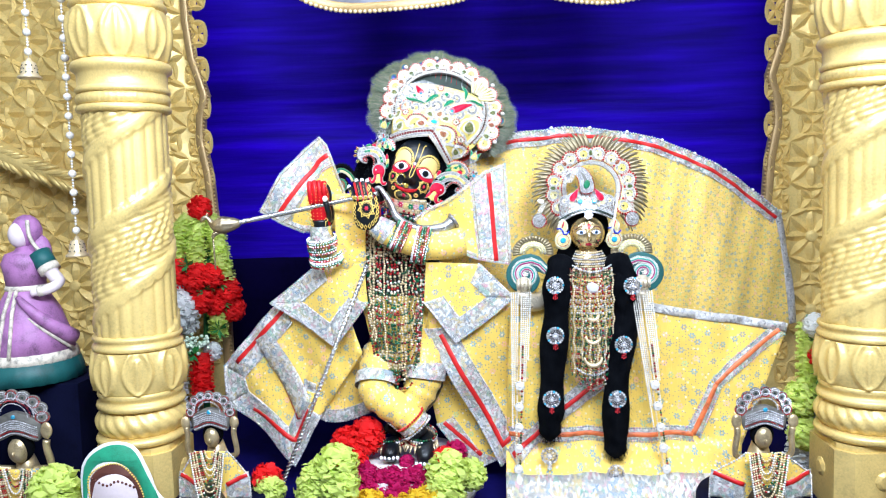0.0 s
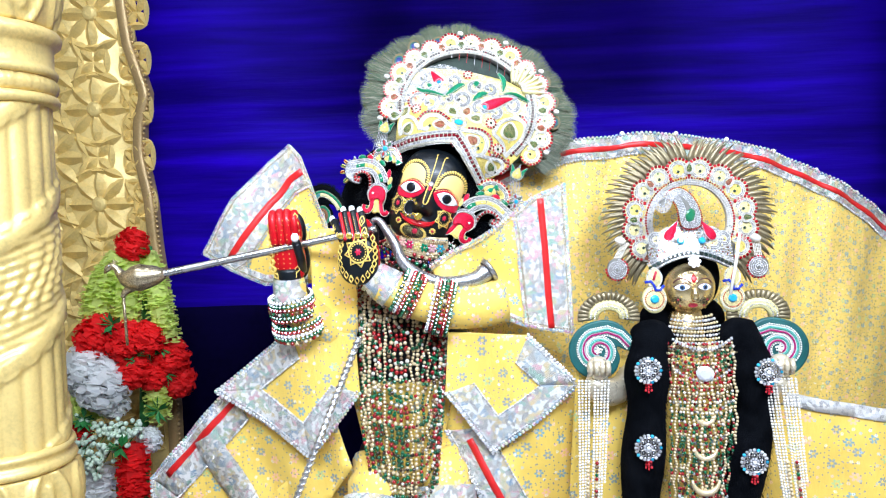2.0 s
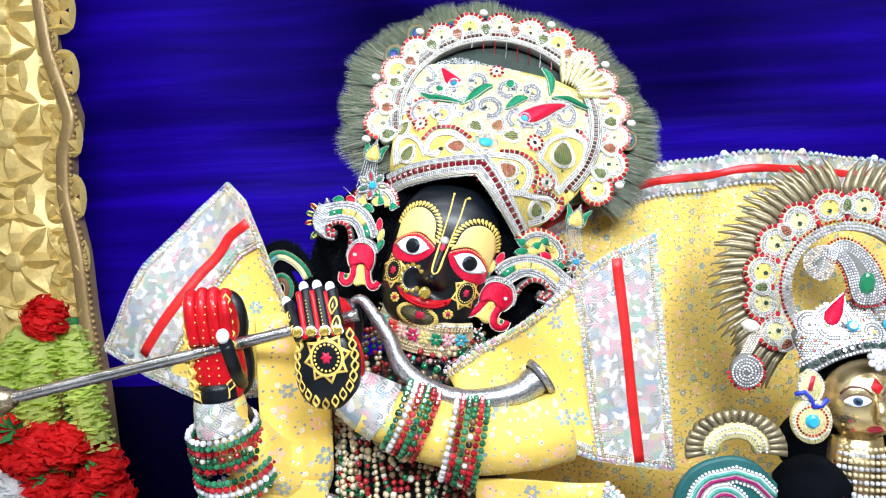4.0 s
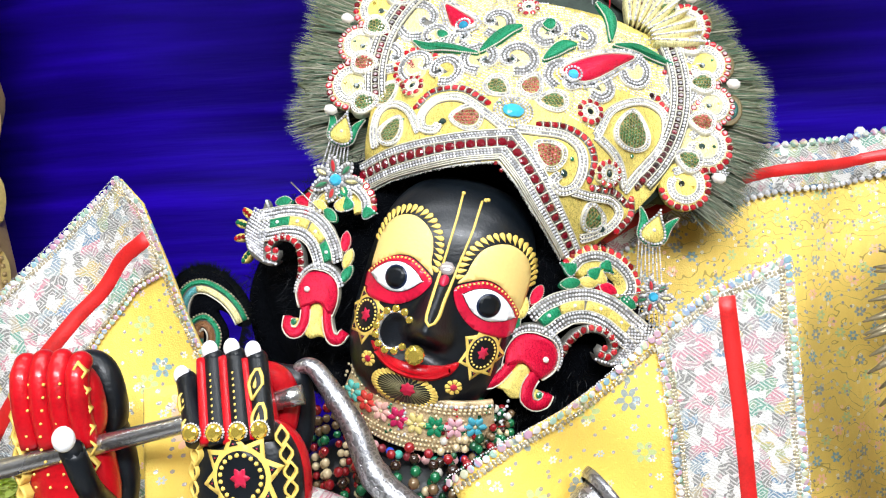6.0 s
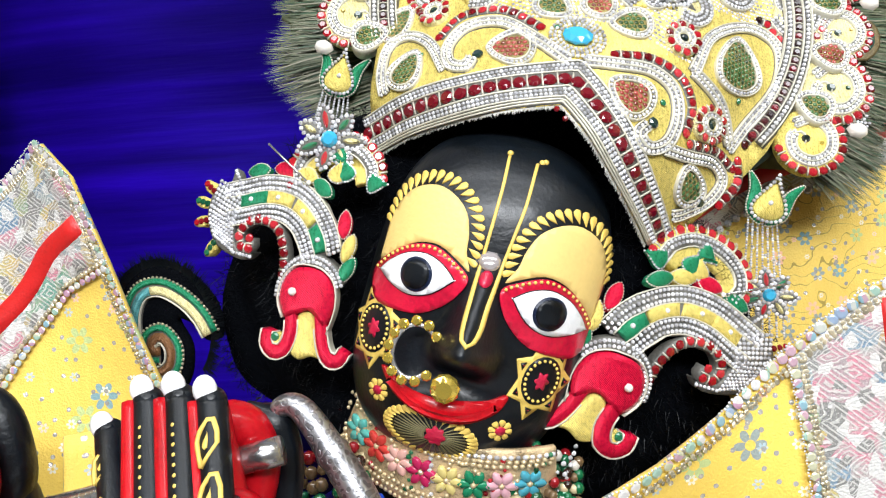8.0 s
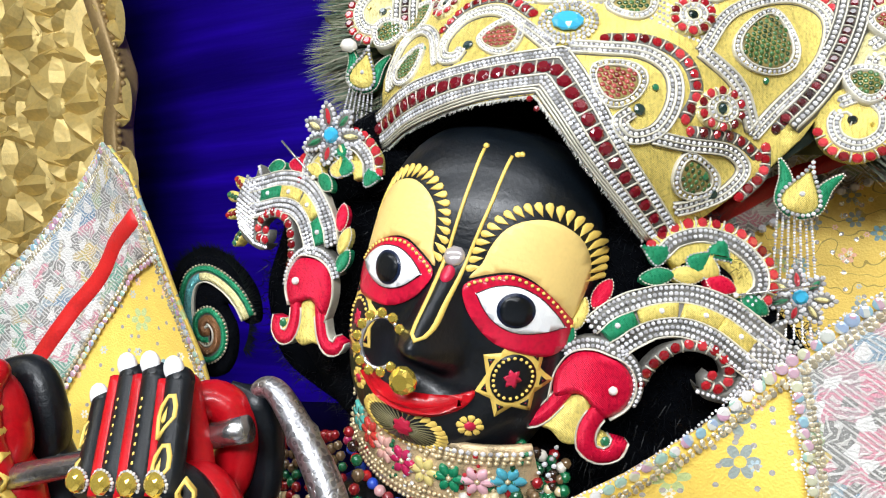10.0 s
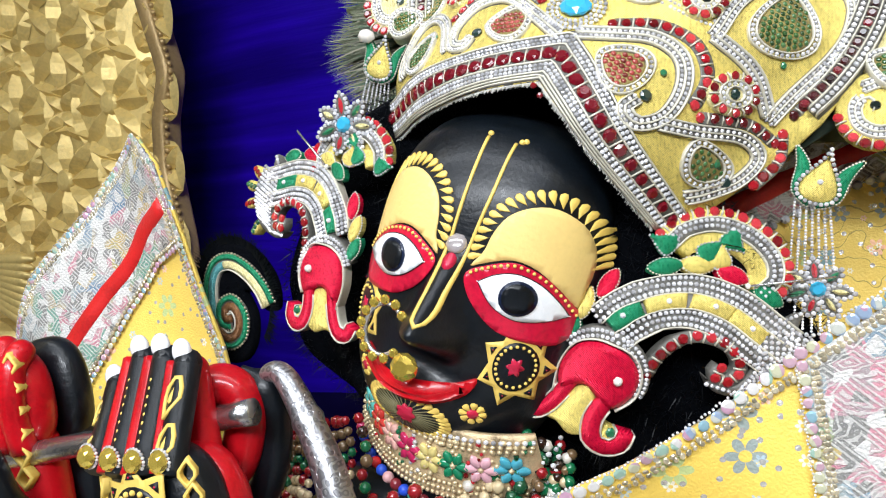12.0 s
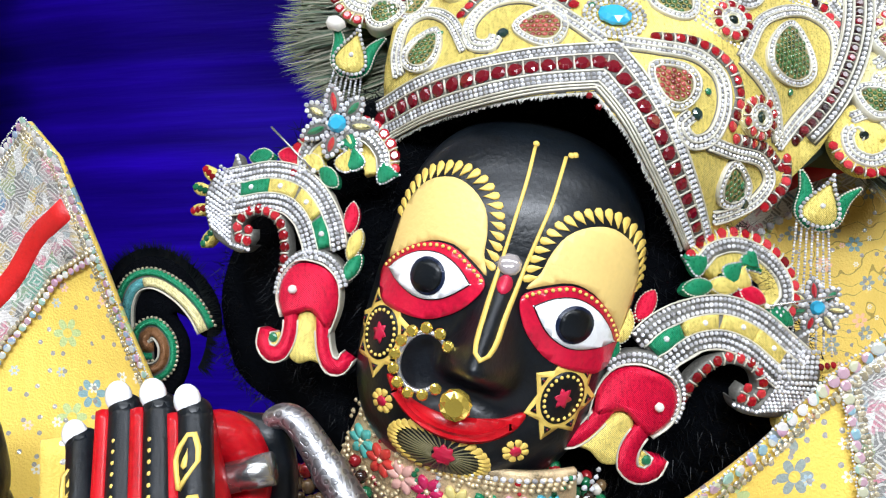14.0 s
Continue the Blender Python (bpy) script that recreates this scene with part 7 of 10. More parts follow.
    for x, z, a, mat in ((-0.0135, 0.021, 110, GREENZARI), (-0.0105, 0.033, 95, ZARI), (-0.003, 0.0455, 75, PINKZARI), (0.020, 0.062, 20, GREENZARI), (0.034, 0.0665, 5, ZARI), (0.052, 0.066, -10, PINKZARI), (0.072, 0.060, -20, GREENZARI)):
        g = Geo()
        out = leaf(x, z, 0.017, 0.009, a)
        fill(g, out, mat, 0.0032, -0.004)
        studs(g, s, out, 0.0007, CORD, 0.0016, 0.0016, True)
        part("crest_leaf", g, ob)
    g = Geo()
    sh = 0.0 if side > 0 else -0.030
    line = spline([(x + sh, z) for x, z in ((0.0125, 0.077), (0.018, 0.087), (0.034, 0.0955), (0.055, 0.0940), (0.072, 0.0840), (0.0785, 0.0700), (0.074, 0.058))], 8)
    fill(g, offset(line, 0.002) + offset(line, -0.018)[::-1], ZARI, 0.0015)
    ribbon_of(offset(line, -0.0062), 0.0082, DARKBED, 0.0022)
    for off in (-0.0042, -0.0073):
        studs(g, s, offset(line, off), RS, SILVERBEAD, PITCH, 0.0024)
    claw_stones(g, s, offset(line, 0.0005), RR * 1.08, REDGEM, 0.0004)
    ribbon_of(offset(line, -0.0026), 0.0009, CORD, 0.0030)
    ribbon_of(offset(line, -0.0103), 0.0009, CORD, 0.0030)
    part("flower_arch", g, ob, "arch of red stones over gold thread")
    for x, z, a, mat in ((0.0145, 0.0735, 170, GREENZARI), (0.038, 0.076, 60, GREENZARI), (0.047, 0.082, -30, GREENZARI), (0.043, 0.074, 100, ZARI)):
        g = Geo()
        out = drop(x + sh, z, 0.014, 0.009, a)
        fill(g, out, mat, 0.0035, -0.001)
        studs(g, s, out, 0.0008, SILVERBEAD, 0.0018, 0.002, True)
        part("arch_leaf", g, ob)
    g = Geo()
    p0, p1 = s.at(0.060 + sh, 0.062, 0.004)[0], s.at(0.096 + sh, 0.076, 0.010)[0]
    tube(g, [p0, p1], 0.0007, SILVER, 6)
    ball(g, p0, 0.0016, PEARL)
    part("pin", g, ob, "steel dress pin")
    return ob


earring(0.0656, -0.1265, 1, 0.048, "pink and silver beaded elephant earring beside the painted face")
earring(-0.0995, -0.1316, -1, 0.044, "pink and silver beaded elephant earring with an upright pin")


def tulip(ox, oz, y, fall, label):
    s = Surf(lambda a, b: y + 0.0, HEAD)
    ob = base("tulip_pendant", tuple(HEAD @ Vector((ox, y, oz))), label, "pendant", "tulip pendants")
    for sg in (-1, 1):
        g = Geo()
        out = spline([(ox + sg * 0.002, oz - 0.016), (ox + sg * 0.012, oz - 0.010), (ox + sg * 0.014, oz + 0.004), (ox + sg * 0.017, oz + 0.014), (ox + sg * 0.008, oz + 0.006), (ox + sg * 0.005, oz - 0.006)], 5, True)
        pad(g, s, out, GREENZARI, 0.003, -0.003)
        studs(g, s, out, 0.0008, CORD, 0.0017, 0.0015, True)
        part("petal", g, ob, "green petal")
    g = Geo()
    out = drop(ox, oz, 0.026, 0.015, 90)
    pad(g, s, out, ZARI, 0.0045, -0.002)
    studs(g, s, offset(ccw(out), -0.001, True), RS, SILVERBEAD, None, 0.004, True)
    stud(g, *s.at(ox, oz - 0.002, 0.004), 0.0018, SILVERBEAD)
    part("heart", g, ob, "gold centre ringed with silver")
    g = Geo()
    d = HEADN[:3, :3].T @ np.array((fall[0], 0, fall[1]))
    for k in range(7):
        p = s.at(ox - 0.009 + 0.003 * k, oz - 0.014)[0]
        q = p + HEADN[:3, :3] @ (d + np.array((0.0016 * (k - 3), 0, 0)))
        strand(g, [p, q], 0.00085, SILVERBEAD)
    part("chain_tassel", g, ob, "tassel of fine silver chains", kind="stuff")
    return ob


tulip(0.1430, 0.001, 0.113, (-0.003, -0.07), "green and gold tulip pendant with silver chains below the crown")
tulip(-0.1455, 0.004, 0.118, (-0.012, -0.045), "green and gold tulip pendant with silver chains below the crown")
# jewelled sprays the chains end in
for ox, oz, y, big in ((-0.1215, -0.0408, 0.055, 1.45), (0.160, -0.0560, 0.112, 1.2)):
    s = Surf(lambda a, b: y, HEAD)
    ob = base("jewelled_spray", tuple(HEAD @ Vector((ox, y, oz))), "star-shaped spray of crystals round a blue stone", "ornament", "jewelled sprays")
    for k in range(7):
        t = 360 / 7 * k + 12
        g = Geo()
        cx, cz, tall = big * 0.0092 * math.cos(radians(t)), big * 0.0080 * math.sin(radians(t)), big * (0.0115, 0.0095)[k % 2]
        out = leaf(ox + cx, oz + cz, tall, 0.0062 * big, t)
        pad(g, s, out, DARKBED, 0.0022, -0.002)
        studs(g, s, out, RS * 1.15, SILVERBEAD, None, 0.002, True)
        heart = leaf(ox + cx, oz + cz, tall * 0.62, 0.0024 * big, t)
        pad(g, s, heart, (PALEZARI, GREENGEM, REDGEM)[k % 3], 0.0036, 0.001)
        part("ray", g, ob)
    g = Geo()
    stud(g, *s.at(ox, oz, 0.003), 0.0035 * big, BLUEGEM, STONE)
    part("blue_stone", g, ob)

# nose ring, forehead stone, finger stones
g = Geo()
ring = arc(-0.0320, -0.1330, 0.0112, 50, 318, 28, 0.0142)
pts = [tuple(FACE.m[:3, :3] @ np.array((a, -0.002, b)) + FACE.m[:3, 3]) for a, b in ring]
tube(g, pts, 0.0013, SILVER, 8)
nose = thing("nose_ring", g, "gold nose ring set with amber stones", "nose ring")
for p in even([tuple(FACE.m[:3, :3] @ np.array((a, -0.003, b)) + FACE.m[:3, 3]) for a, b in arc(-0.0325, -0.1330, 0.0130, 42, 322, 28, 0.0162)], 0.0069):
    g = Geo()
    stud(g, np.array(p), np.array((0, -1, 0)), 0.0029, AMBER, STONE, 0.9)
    part("amber_stone", g, nose)
g = Geo()
stud(g, FACE.m[:3, :3] @ np.array((-0.0109, -0.010, -0.1445)) + FACE.m[:3, 3], np.array((0, -1, 0)), 0.0078, AMBER, dome_shape(10, ((0.7, -0.5), (1.0, 0.0), (0.9, 0.35), (0.55, 0.6))), 1.0)
part("drop_stone", g, nose, "large faceted amber stone")
g = Geo()
stud(g, *FACE.at(-0.0085, -0.0782, 0.0005), 0.0058, gems("clear_crystal", (0.42, 0.38, 0.38), 0.2, 0.05, 0.3), STONE, 0.6)
thing("forehead_stone", g, "round clear crystal on the forehead", "gem")
for x0, y0, x1, z in FINGERS:
    g = Geo()
    stud(g, np.array((x0, y0 - 0.0005, 1.5885)), np.array((0, -1, 0.15)), 0.0058, AMBER, dome_shape(12, ((0.85, -0.3), (1.0, 0.1), (0.82, 0.4), (0.5, 0.6))), 0.9)
    strand(g, [(x0 + 0.0060 * math.cos(t), y0 + 0.0005, 1.5885 + 0.0060 * math.sin(t)) for t in np.linspace(0, 6.0, 14)], 0.0009, SILVERBEAD)
    thing("finger_stone", g, "amber crystal ring on a painted finger", "ring", "finger rings")


def curl_ornament(place, size, side, label, disc, bands, pearl=0.03, tall=1.0):
    """A feather-edged spiral: black rim, teal and green bands, gold heart."""
    s = Surf(lambda a, b: 0.0, Matrix.Translation(place) @ Matrix.Diagonal((side, 1, tall, 1)))
    ob = base("spiral_ornament", place, label, "ornament", "spiral ornaments")
    line = spiral(0, 0, size * 0.16, size * 0.62, 640, 110, 60) + [(size * 0.30, size * 0.68), (size * 0.72, size * 0.52), (size * 1.05, size * 0.16)]
    body = spline([(0.1, 1.02), (0.62, 0.94), (1.0, 0.60), (1.25, 0.2), (1.0, -0.02), (0.62, 0.12), (0.72, -0.3), (0.5, -0.78), (0.0, -0.98), (-0.55, -0.82), (-0.92, -0.35), (-0.95, 0.25), (-0.55, 0.8)], 4, True)

    def lay(g, k):
        if side < 0:
            g.f[k:] = [f[::-1] for f in g.f[k:]]

    g = Geo()
    pad(g, s, [(p * size, q * size) for p, q in body], disc, 0.002, -0.006, size * 0.06)
    lay(g, 0)
    part("disc", g, ob, "dark feathery disc")
    for off, w, mat, h in ((0.0, 0.25, bands[0], 0.004), (0.045, 0.09, bands[1], 0.0052), (-0.055, 0.07, bands[2], 0.0052)):
        g = Geo()
        band(g, s, offset(line, off * size), w * size, mat, h, -0.002, step=size * 0.10)
        lay(g, 0)
        part("coil", g, ob)
    for off in (0.15, -0.15):
        g = Geo()
        studs(g, s, offset(line, off * size), size * pearl, PEARL, size * pearl * 2.3, 0.0035)
        part("pearl_row", g, ob, "row of small pearls", kind="stuff")
    g = Geo()
    for k in range(9):
        stud(g, *s.at(size * 0.12 * math.cos(k * 2.4) * math.sqrt(k / 9), size * 0.12 * math.sin(k * 2.4) * math.sqrt(k / 9), 0.004), size * pearl * 1.2, PEARL)
    part("heart", g, ob, "cluster of pearls", kind="stuff")
    return ob


def feather_crook(place, label):
    """A black feather crescent over a crook of green, teal and cream bands that coils at its end, edged with gold beads."""
    s = Surf(lambda a, b: 0.0, Matrix.Translation(place))
    ob = base("feather_crook", place, label, "ornament")
    line = spline([(0.040, 0.008), (0.034, 0.020), (0.023, 0.032), (0.0075, 0.0405), (-0.0065, 0.038), (-0.0140, 0.025), (-0.0150, 0.006), (-0.0105, -0.011), (0.0, -0.019), (0.0110, -0.0130), (0.0130, 0.0), (0.0055, 0.0095), (-0.0030, 0.0060), (-0.0030, -0.003), (0.003, -0.004)], 6)
    g = Geo()
    pad(g, s, spline([(0.046, 0.006), (0.044, 0.028), (0.027, 0.049), (0.003, 0.060), (-0.020, 0.050), (-0.029, 0.024), (-0.027, -0.010), (-0.014, -0.032), (0.008, -0.036), (0.021, -0.022), (0.024, 0.0), (0.016, 0.018), (0.026, 0.016), (0.036, 0.004)], 4, True), FUR, 0.001, -0.006, 0.003)
    for _ in range(1500):
        t = random.uniform(-0.7, 4.4)
        q = np.array((0.006 + 0.034 * math.cos(t), 0.012 + 0.043 * math.sin(t)))
        p = s.at(q[0], q[1], 0.001)[0]
        d = np.array((math.cos(t + random.gauss(0, 0.25)), random.uniform(-0.5, 0.1), math.sin(t + random.gauss(0, 0.25)))) * random.uniform(0.006, 0.013)
        w = np.array((-math.sin(t), 0, math.cos(t))) * 0.00035
        g.add([p - w, p + w, p + d], [(0, 1, 2)], HAIRS)
    part("feather", g, ob, "glossy black feather crescent")
    n = len(line)
    for off, w, mat, h in ((0.0, 0.0135, DARKBED, 0.003), (-0.0042, 0.0042, GREENZARI, 0.0045)):
        g = Geo()
        band(g, s, offset(line, off) if off else line, w, mat, h, -0.002, step=0.004)
        part("coil", g, ob)
    for k0, k1, mat in ((0, 22, PALEZARI), (21, 40, BLUEZARI), (39, n, COPPER)):
        g = Geo()
        band(g, s, offset(line, 0.0018)[k0:k1], 0.0062, mat, 0.0045, -0.002, step=0.004)
        part("inlay", g, ob)
    g = Geo()
    studs(g, s, offset(line, -0.0068), 0.0011, GOLDBIT, 0.0030, 0.003)
    band(g, s, offset(line, 0.0058), 0.0009, CORD, 0.0042, -0.001, step=0.003)
    part("bead_edging", g, ob, "row of small gold beads", kind="stuff")
    return ob


feather_crook((-0.306, 2.095, 1.629), "black feather crook with green, teal and cream bands")

# ---- the second deity and her robes ----
random.seed(21)
veil = Surf(lambda a, b: 2.2 + 0.33 * (a - 0.13) + 0.008 * math.sin(28 * a + 3 * b) + 0.006 * math.sin(60 * a - 14 * b) + 0.05 * max(0, 1.7 - b) * 0)
edge = spline([(-0.02, 1.692), (0.03, 1.708), (0.085, 1.734), (0.145, 1.753), (0.21, 1.773), (0.30, 1.781), (0.400, 1.790), (0.612, 1.769), (0.768, 1.725), (0.952, 1.637), (1.146, 1.496)], 5)
ob = base("veil", (0.6, 2.3, 0.95), "wide yellow veil spread like a fan with silver border", "veil")
g = Geo()
cloth(g, veil, edge[::-1] + [(-0.03, 1.60), (0.0, 1.10), (0.6, 1.0), (1.217, 1.1), (1.19, 1.30)], VEIL, 0.025)
part("sheet", g, ob)
g, gb = Geo(), Geo()
strip = edge + offset(edge, -0.046)[::-1]
cloth(g, veil, strip, LACE, 0.02, 0.003, 0.004)
studs(gb, veil, edge, 0.0042, TRIMBEAD, 0.0095, 0.003)
studs(gb, veil, offset(edge, -0.046), 0.0032, SILVERBEAD, 0.008, 0.004)
for q in even(edge, 0.12):
    stud(gb, *veil.at(q[0], q[1] + 0.003, 0.0), 0.006, PEARL)
part("brocade_border", g, ob, "silver brocade border")
part("bead_edging", gb, ob, "pearly beads along the edge", kind="stuff")
g = Geo()
band(g, veil, offset(edge, -0.025), 0.013, RIBBON, 0.0045, 0.001)
part("ribbon", g, ob, "flat red ribbon")
g = Geo()
cloth(g, veil, [(1.146, 1.496), (1.19, 1.30), (1.217, 1.1), (1.185, 1.1), (1.165, 1.30), (1.122, 1.50)], LACE_PLAIN, 0.03, 0.003, 0.004)
part("side_border", g, ob, "silver lace side border")

skirt = base("wide_skirt", (0.55, 2.0, 0.72), "spread yellow printed skirt with silver and orange borders", "garment")
sk = Surf(lambda a, b: 2.015 + 0.010 * math.sin(24 * a + 5 * b) + 0.006 * math.sin(53 * a - 9 * b) - 0.05 * max(0, 1.1 - b) - 1.3 * max(0, 0.86 - b))
outline = [(0.20, 1.34), (0.185, 1.10), (0.170, 0.722), (0.765, 0.722), (0.86, 0.88), (0.915, 1.0), (0.975, 1.195), (0.574, 1.268), (0.50, 1.34)]
g = Geo()
cloth(g, sk, outline, YELLOW, 0.022)
part("sheet", g, skirt)
g = Geo()
cloth(g, sk, [(0.50, 1.275), (0.574, 1.268), (0.975, 1.203), (0.972, 1.180), (0.574, 1.243), (0.50, 1.25)], LACE_PLAIN, 0.02, 0.004, 0.006)
part("waist_band", g, skirt, "silver lace band")
g, gb = Geo(), Geo()
tri = [(0.955, 1.185), (0.775, 1.03), (0.712, 0.885), (0.185, 0.885)]
for i in range(3):
    band(g, sk, tri[i:i + 2], 0.036, LACE, 0.003, -0.001)
    studs(gb, sk, offset(tri[i:i + 2], 0.019), 0.0035, TRIMBEAD, 0.008, 0.003)
    studs(gb, sk, offset(tri[i:i + 2], -0.019), 0.0035, TRIMBEAD, 0.008, 0.003)
part("brocade_border", g, skirt, "silver brocade border")
part("bead_edging", gb, skirt, kind="stuff")
g = Geo()
for i in range(3):
    band(g, sk, tri[i:i + 2], 0.014, ORANGE, 0.0055, 0.002)
part("orange_ribbon", g, skirt, "orange woven ribbon")
g = Geo()
cloth(g, sk, [(0.172, 0.798), (0.172, 0.748), (0.782, 0.748), (0.808, 0.798)], LACE, 0.03, 0.003, 0.004)
band(g, sk, [(0.171, 0.736), (0.775, 0.736)], 0.018, RIBBON, 0.005, 0.001)
part("hem", g, skirt, "silver brocade hem over a red ribbon")
g = Geo()
front = Surf(lambda a, b: sk.depth(a, b) - 0.008)
cloth(g, front, [(0.455, 1.085), (0.475, 1.03), (0.345, 0.935), (0.205, 0.815), (0.180, 0.845), (0.305, 0.965)], LACE, 0.02)
studs(g, front, [(0.455, 1.085), (0.305, 0.965), (0.180, 0.845)], 0.003, SILVERBEAD, 0.007, 0.002)
studs(g, front, [(0.475, 1.03), (0.345, 0.935), (0.205, 0.815)], 0.003, SILVERBEAD, 0.007, 0.002)
sash = part("sash", g, skirt, "silver brocade sash laid across the skirt")
g = Geo()
band(g, front, [(0.458, 1.05), (0.325, 0.948), (0.195, 0.833)], 0.013, RIBBON, 0.005, 0.001)
part("ribbon", g, sash, "flat red ribbon")

rs = Geo()
POLISHED = painted("polished_brass", (0.80, 0.64, 0.34), 0.17, 0.9, vary=0.12, scale=90)
FACE2 = Surf(lambda a, b: 2.035 - 0.042 * math.sqrt(max(0, 1 - ((a - 0.420) / 0.050) ** 2 - ((b - 1.470) / 0.051) ** 2)))
blob(rs, (0.420, 2.035, 1.470), (0.0502, 0.042, 0.0512), POLISHED)
tube(rs, [(0.420, 1.997, 1.480), (0.420, 1.987, 1.466), (0.420, 1.984, 1.455), (0.420, 1.996, 1.450)], [0.003, 0.0048, 0.0075, 0.005], POLISHED, 10)
for sg in (-1, 1):
    ex = 0.420 + sg * 0.0205
    flat_paint(rs, FACE2, almond(ex, 1.4735, 0.0142, 0.0078, 0.0066, sg * -5), BROWNPAINT, 0.0008)
    flat_paint(rs, FACE2, almond(ex, 1.4732, 0.0130, 0.0064, 0.0060, sg * -5), WHITE, 0.0014)
    flat_paint(rs, FACE2, arc(ex, 1.4735, 0.0048, 0, 330, 11), painted("blue_iris", (0.03, 0.09, 0.22), 0.3), 0.0020)
    flat_paint(rs, FACE2, arc(ex, 1.4735, 0.0024, 0, 330, 11), BLACK, 0.0024)
    band(rs, FACE2, arc(ex, 1.4735, 0.0165, 25, 155, 9, 0.016), 0.0022, BROWNPAINT, 0.0010, -0.001, step=0.004)
    for k in range(5):
        stud(rs, *FACE2.at(0.420 + sg * (0.022 + 0.005 * (k % 3)), 1.455 - 0.006 * k, 0.0006), 0.0016, (LINE, PINKRED)[k % 2])
flat_paint(rs, FACE2, [(0.420, 1.481), (0.4265, 1.489), (0.420, 1.499), (0.4135, 1.489)], RED, 0.0014)
flat_paint(rs, FACE2, leaf(0.420, 1.4385, 0.018, 0.0075, 0), PINKRED, 0.0014)
tube(rs, [(0.42, 2.05, 1.44), (0.42, 2.06, 1.38), (0.42, 2.07, 1.33), (0.42, 2.08, 1.10), (0.42, 2.10, 0.72)], [0.026, 0.036, 0.052, 0.05, 0.035], POLISHED, 20)
for sg, x in ((-1, 0.232), (1, 0.556)):
    tube(rs, spline([(0.42 + sg * 0.07, 2.05, 1.36), (0.42 + sg * 0.13, 2.02, 1.28), (x, 1.965, 1.285), (x, 1.945, 1.315)], 5), [0.03] * 5 + [0.026] * 5 + [0.02] * 6, BRASS, 12)
    blob(rs, (x, 1.938, 1.335), (0.021, 0.018, 0.022), BRASS)
    for k in range(4):
        tube(rs, [(x - 0.016 + 0.0105 * k, 1.925, 1.35), (x - 0.016 + 0.0105 * k, 1.918, 1.337), (x - 0.016 + 0.0105 * k, 1.924, 1.325)], 0.005, BRASS, 8)
blob(rs, (0.420, 2.052, 1.485), (0.064, 0.034, 0.072), FUR)
blob(rs, (0.420, 2.085, 1.40), (0.085, 0.03, 0.055), FUR)
thing("goddess_statue", rs, "pale brass temple statue with painted eyes in a yellow dress", "statue")

MINTZARI, MAGENTAZARI = zari("mint_zari", (0.12, 0.42, 0.36)), zari("magenta_zari", (0.40, 0.02, 0.16))
C2 = (0.416, 1.598)
halo2 = base("halo", (0.416, 2.03, 1.55), "round halo of gold foil spikes and red-edged silver lobes", "halo")
hs = Surf(lambda a, b: 2.035 + 0.05 * (b - 1.6))
for k in range(58):
    t = radians(-42 + 264 * k / 57)
    c, s = math.cos(t), math.sin(t)
    g = Geo()
    for j in range(2):
        r0, r1 = 0.108, random.uniform(0.152, 0.168)
        bend = 0.10 * (1 if c < 0 else -1)
        pts = [hs.at(C2[0] + (r0 + (r1 - r0) * f) * math.cos(t + bend * f * f + 0.02 * j), C2[1] + (r0 + (r1 - r0) * f) * math.sin(t + bend * f * f + 0.02 * j), 0.002 * j)[0] for f in (0, 0.35, 0.7, 1)]
        tube(g, pts, [0.0042, 0.0048, 0.0036, 0.0008], PALEGOLD, 6)
    part("foil_spike", g, halo2)
for k in range(12):
    t = -30 + 240 * k / 11
    x, z = C2[0] + 0.104 * math.cos(radians(t)), C2[1] + 0.098 * math.sin(radians(t))
    jewel_lobe(halo2, hs, x, z, 0.0225, t, 1 if t < 90 else -1, k, 0.005)
    if k % 2:
        u = radians(t + 11)
        net(halo2, hs, C2[0] + 0.106 * math.cos(u), C2[1] + 0.100 * math.sin(u), 0.017, 0.011, math.degrees(u), (GREENNET, REDNET)[k % 4 // 2], 0.011)
for r, mat, rad in ((0.078, SILVERBEAD, 0.0018), (0.082, REDGEM, 0.0022), (0.086, SILVERBEAD, 0.0018), (0.074, SILVERBEAD, 0.0018), (0.090, SILVERBEAD, 0.0016), (0.070, SILVERBEAD, 0.0016)):
    g = Geo()
    studs(g, hs, arc(C2[0], C2[1], r, -40, 220, 48), rad, mat, rad * 2.3, 0.008)
    part("ring_trim", g, halo2, kind="stuff")
g = Geo()
band(g, hs, arc(C2[0], C2[1], 0.080, -42, 222, 48), 0.022, CORD, 0.007, -0.003)
part("ring_band", g, halo2)

# the halo stands back from the crown on its own rod
halo2.matrix_basis = Matrix.Translation((0.4416, 2.1047, 1.5433)) @ Matrix.Scale(1.0637, 4)

crown2 = base("crown", (0.42, 1.99, 1.53), "silver crown with a green stone, pink drops and a dark band", "crown")
low_by = Matrix.Translation((0, 0, -0.014))
cs = Surf(lambda a, b: 1.985 + 3.2 * (a - 0.418) ** 2 + 0.35 * (b - 1.53), low_by)
low2 = spline([(0.345, 1.518), (0.38, 1.537), (0.416, 1.545), (0.452, 1.538), (0.492, 1.520)], 5)
g = Geo()
cloth(g, cs, low2 + [(0.505, 1.565), (0.478, 1.592), (0.45, 1.600), (0.416, 1.606), (0.385, 1.600), (0.36, 1.592), (0.335, 1.565)], DARKBED, 0.012)
part("cap", g, crown2)
g = Geo()
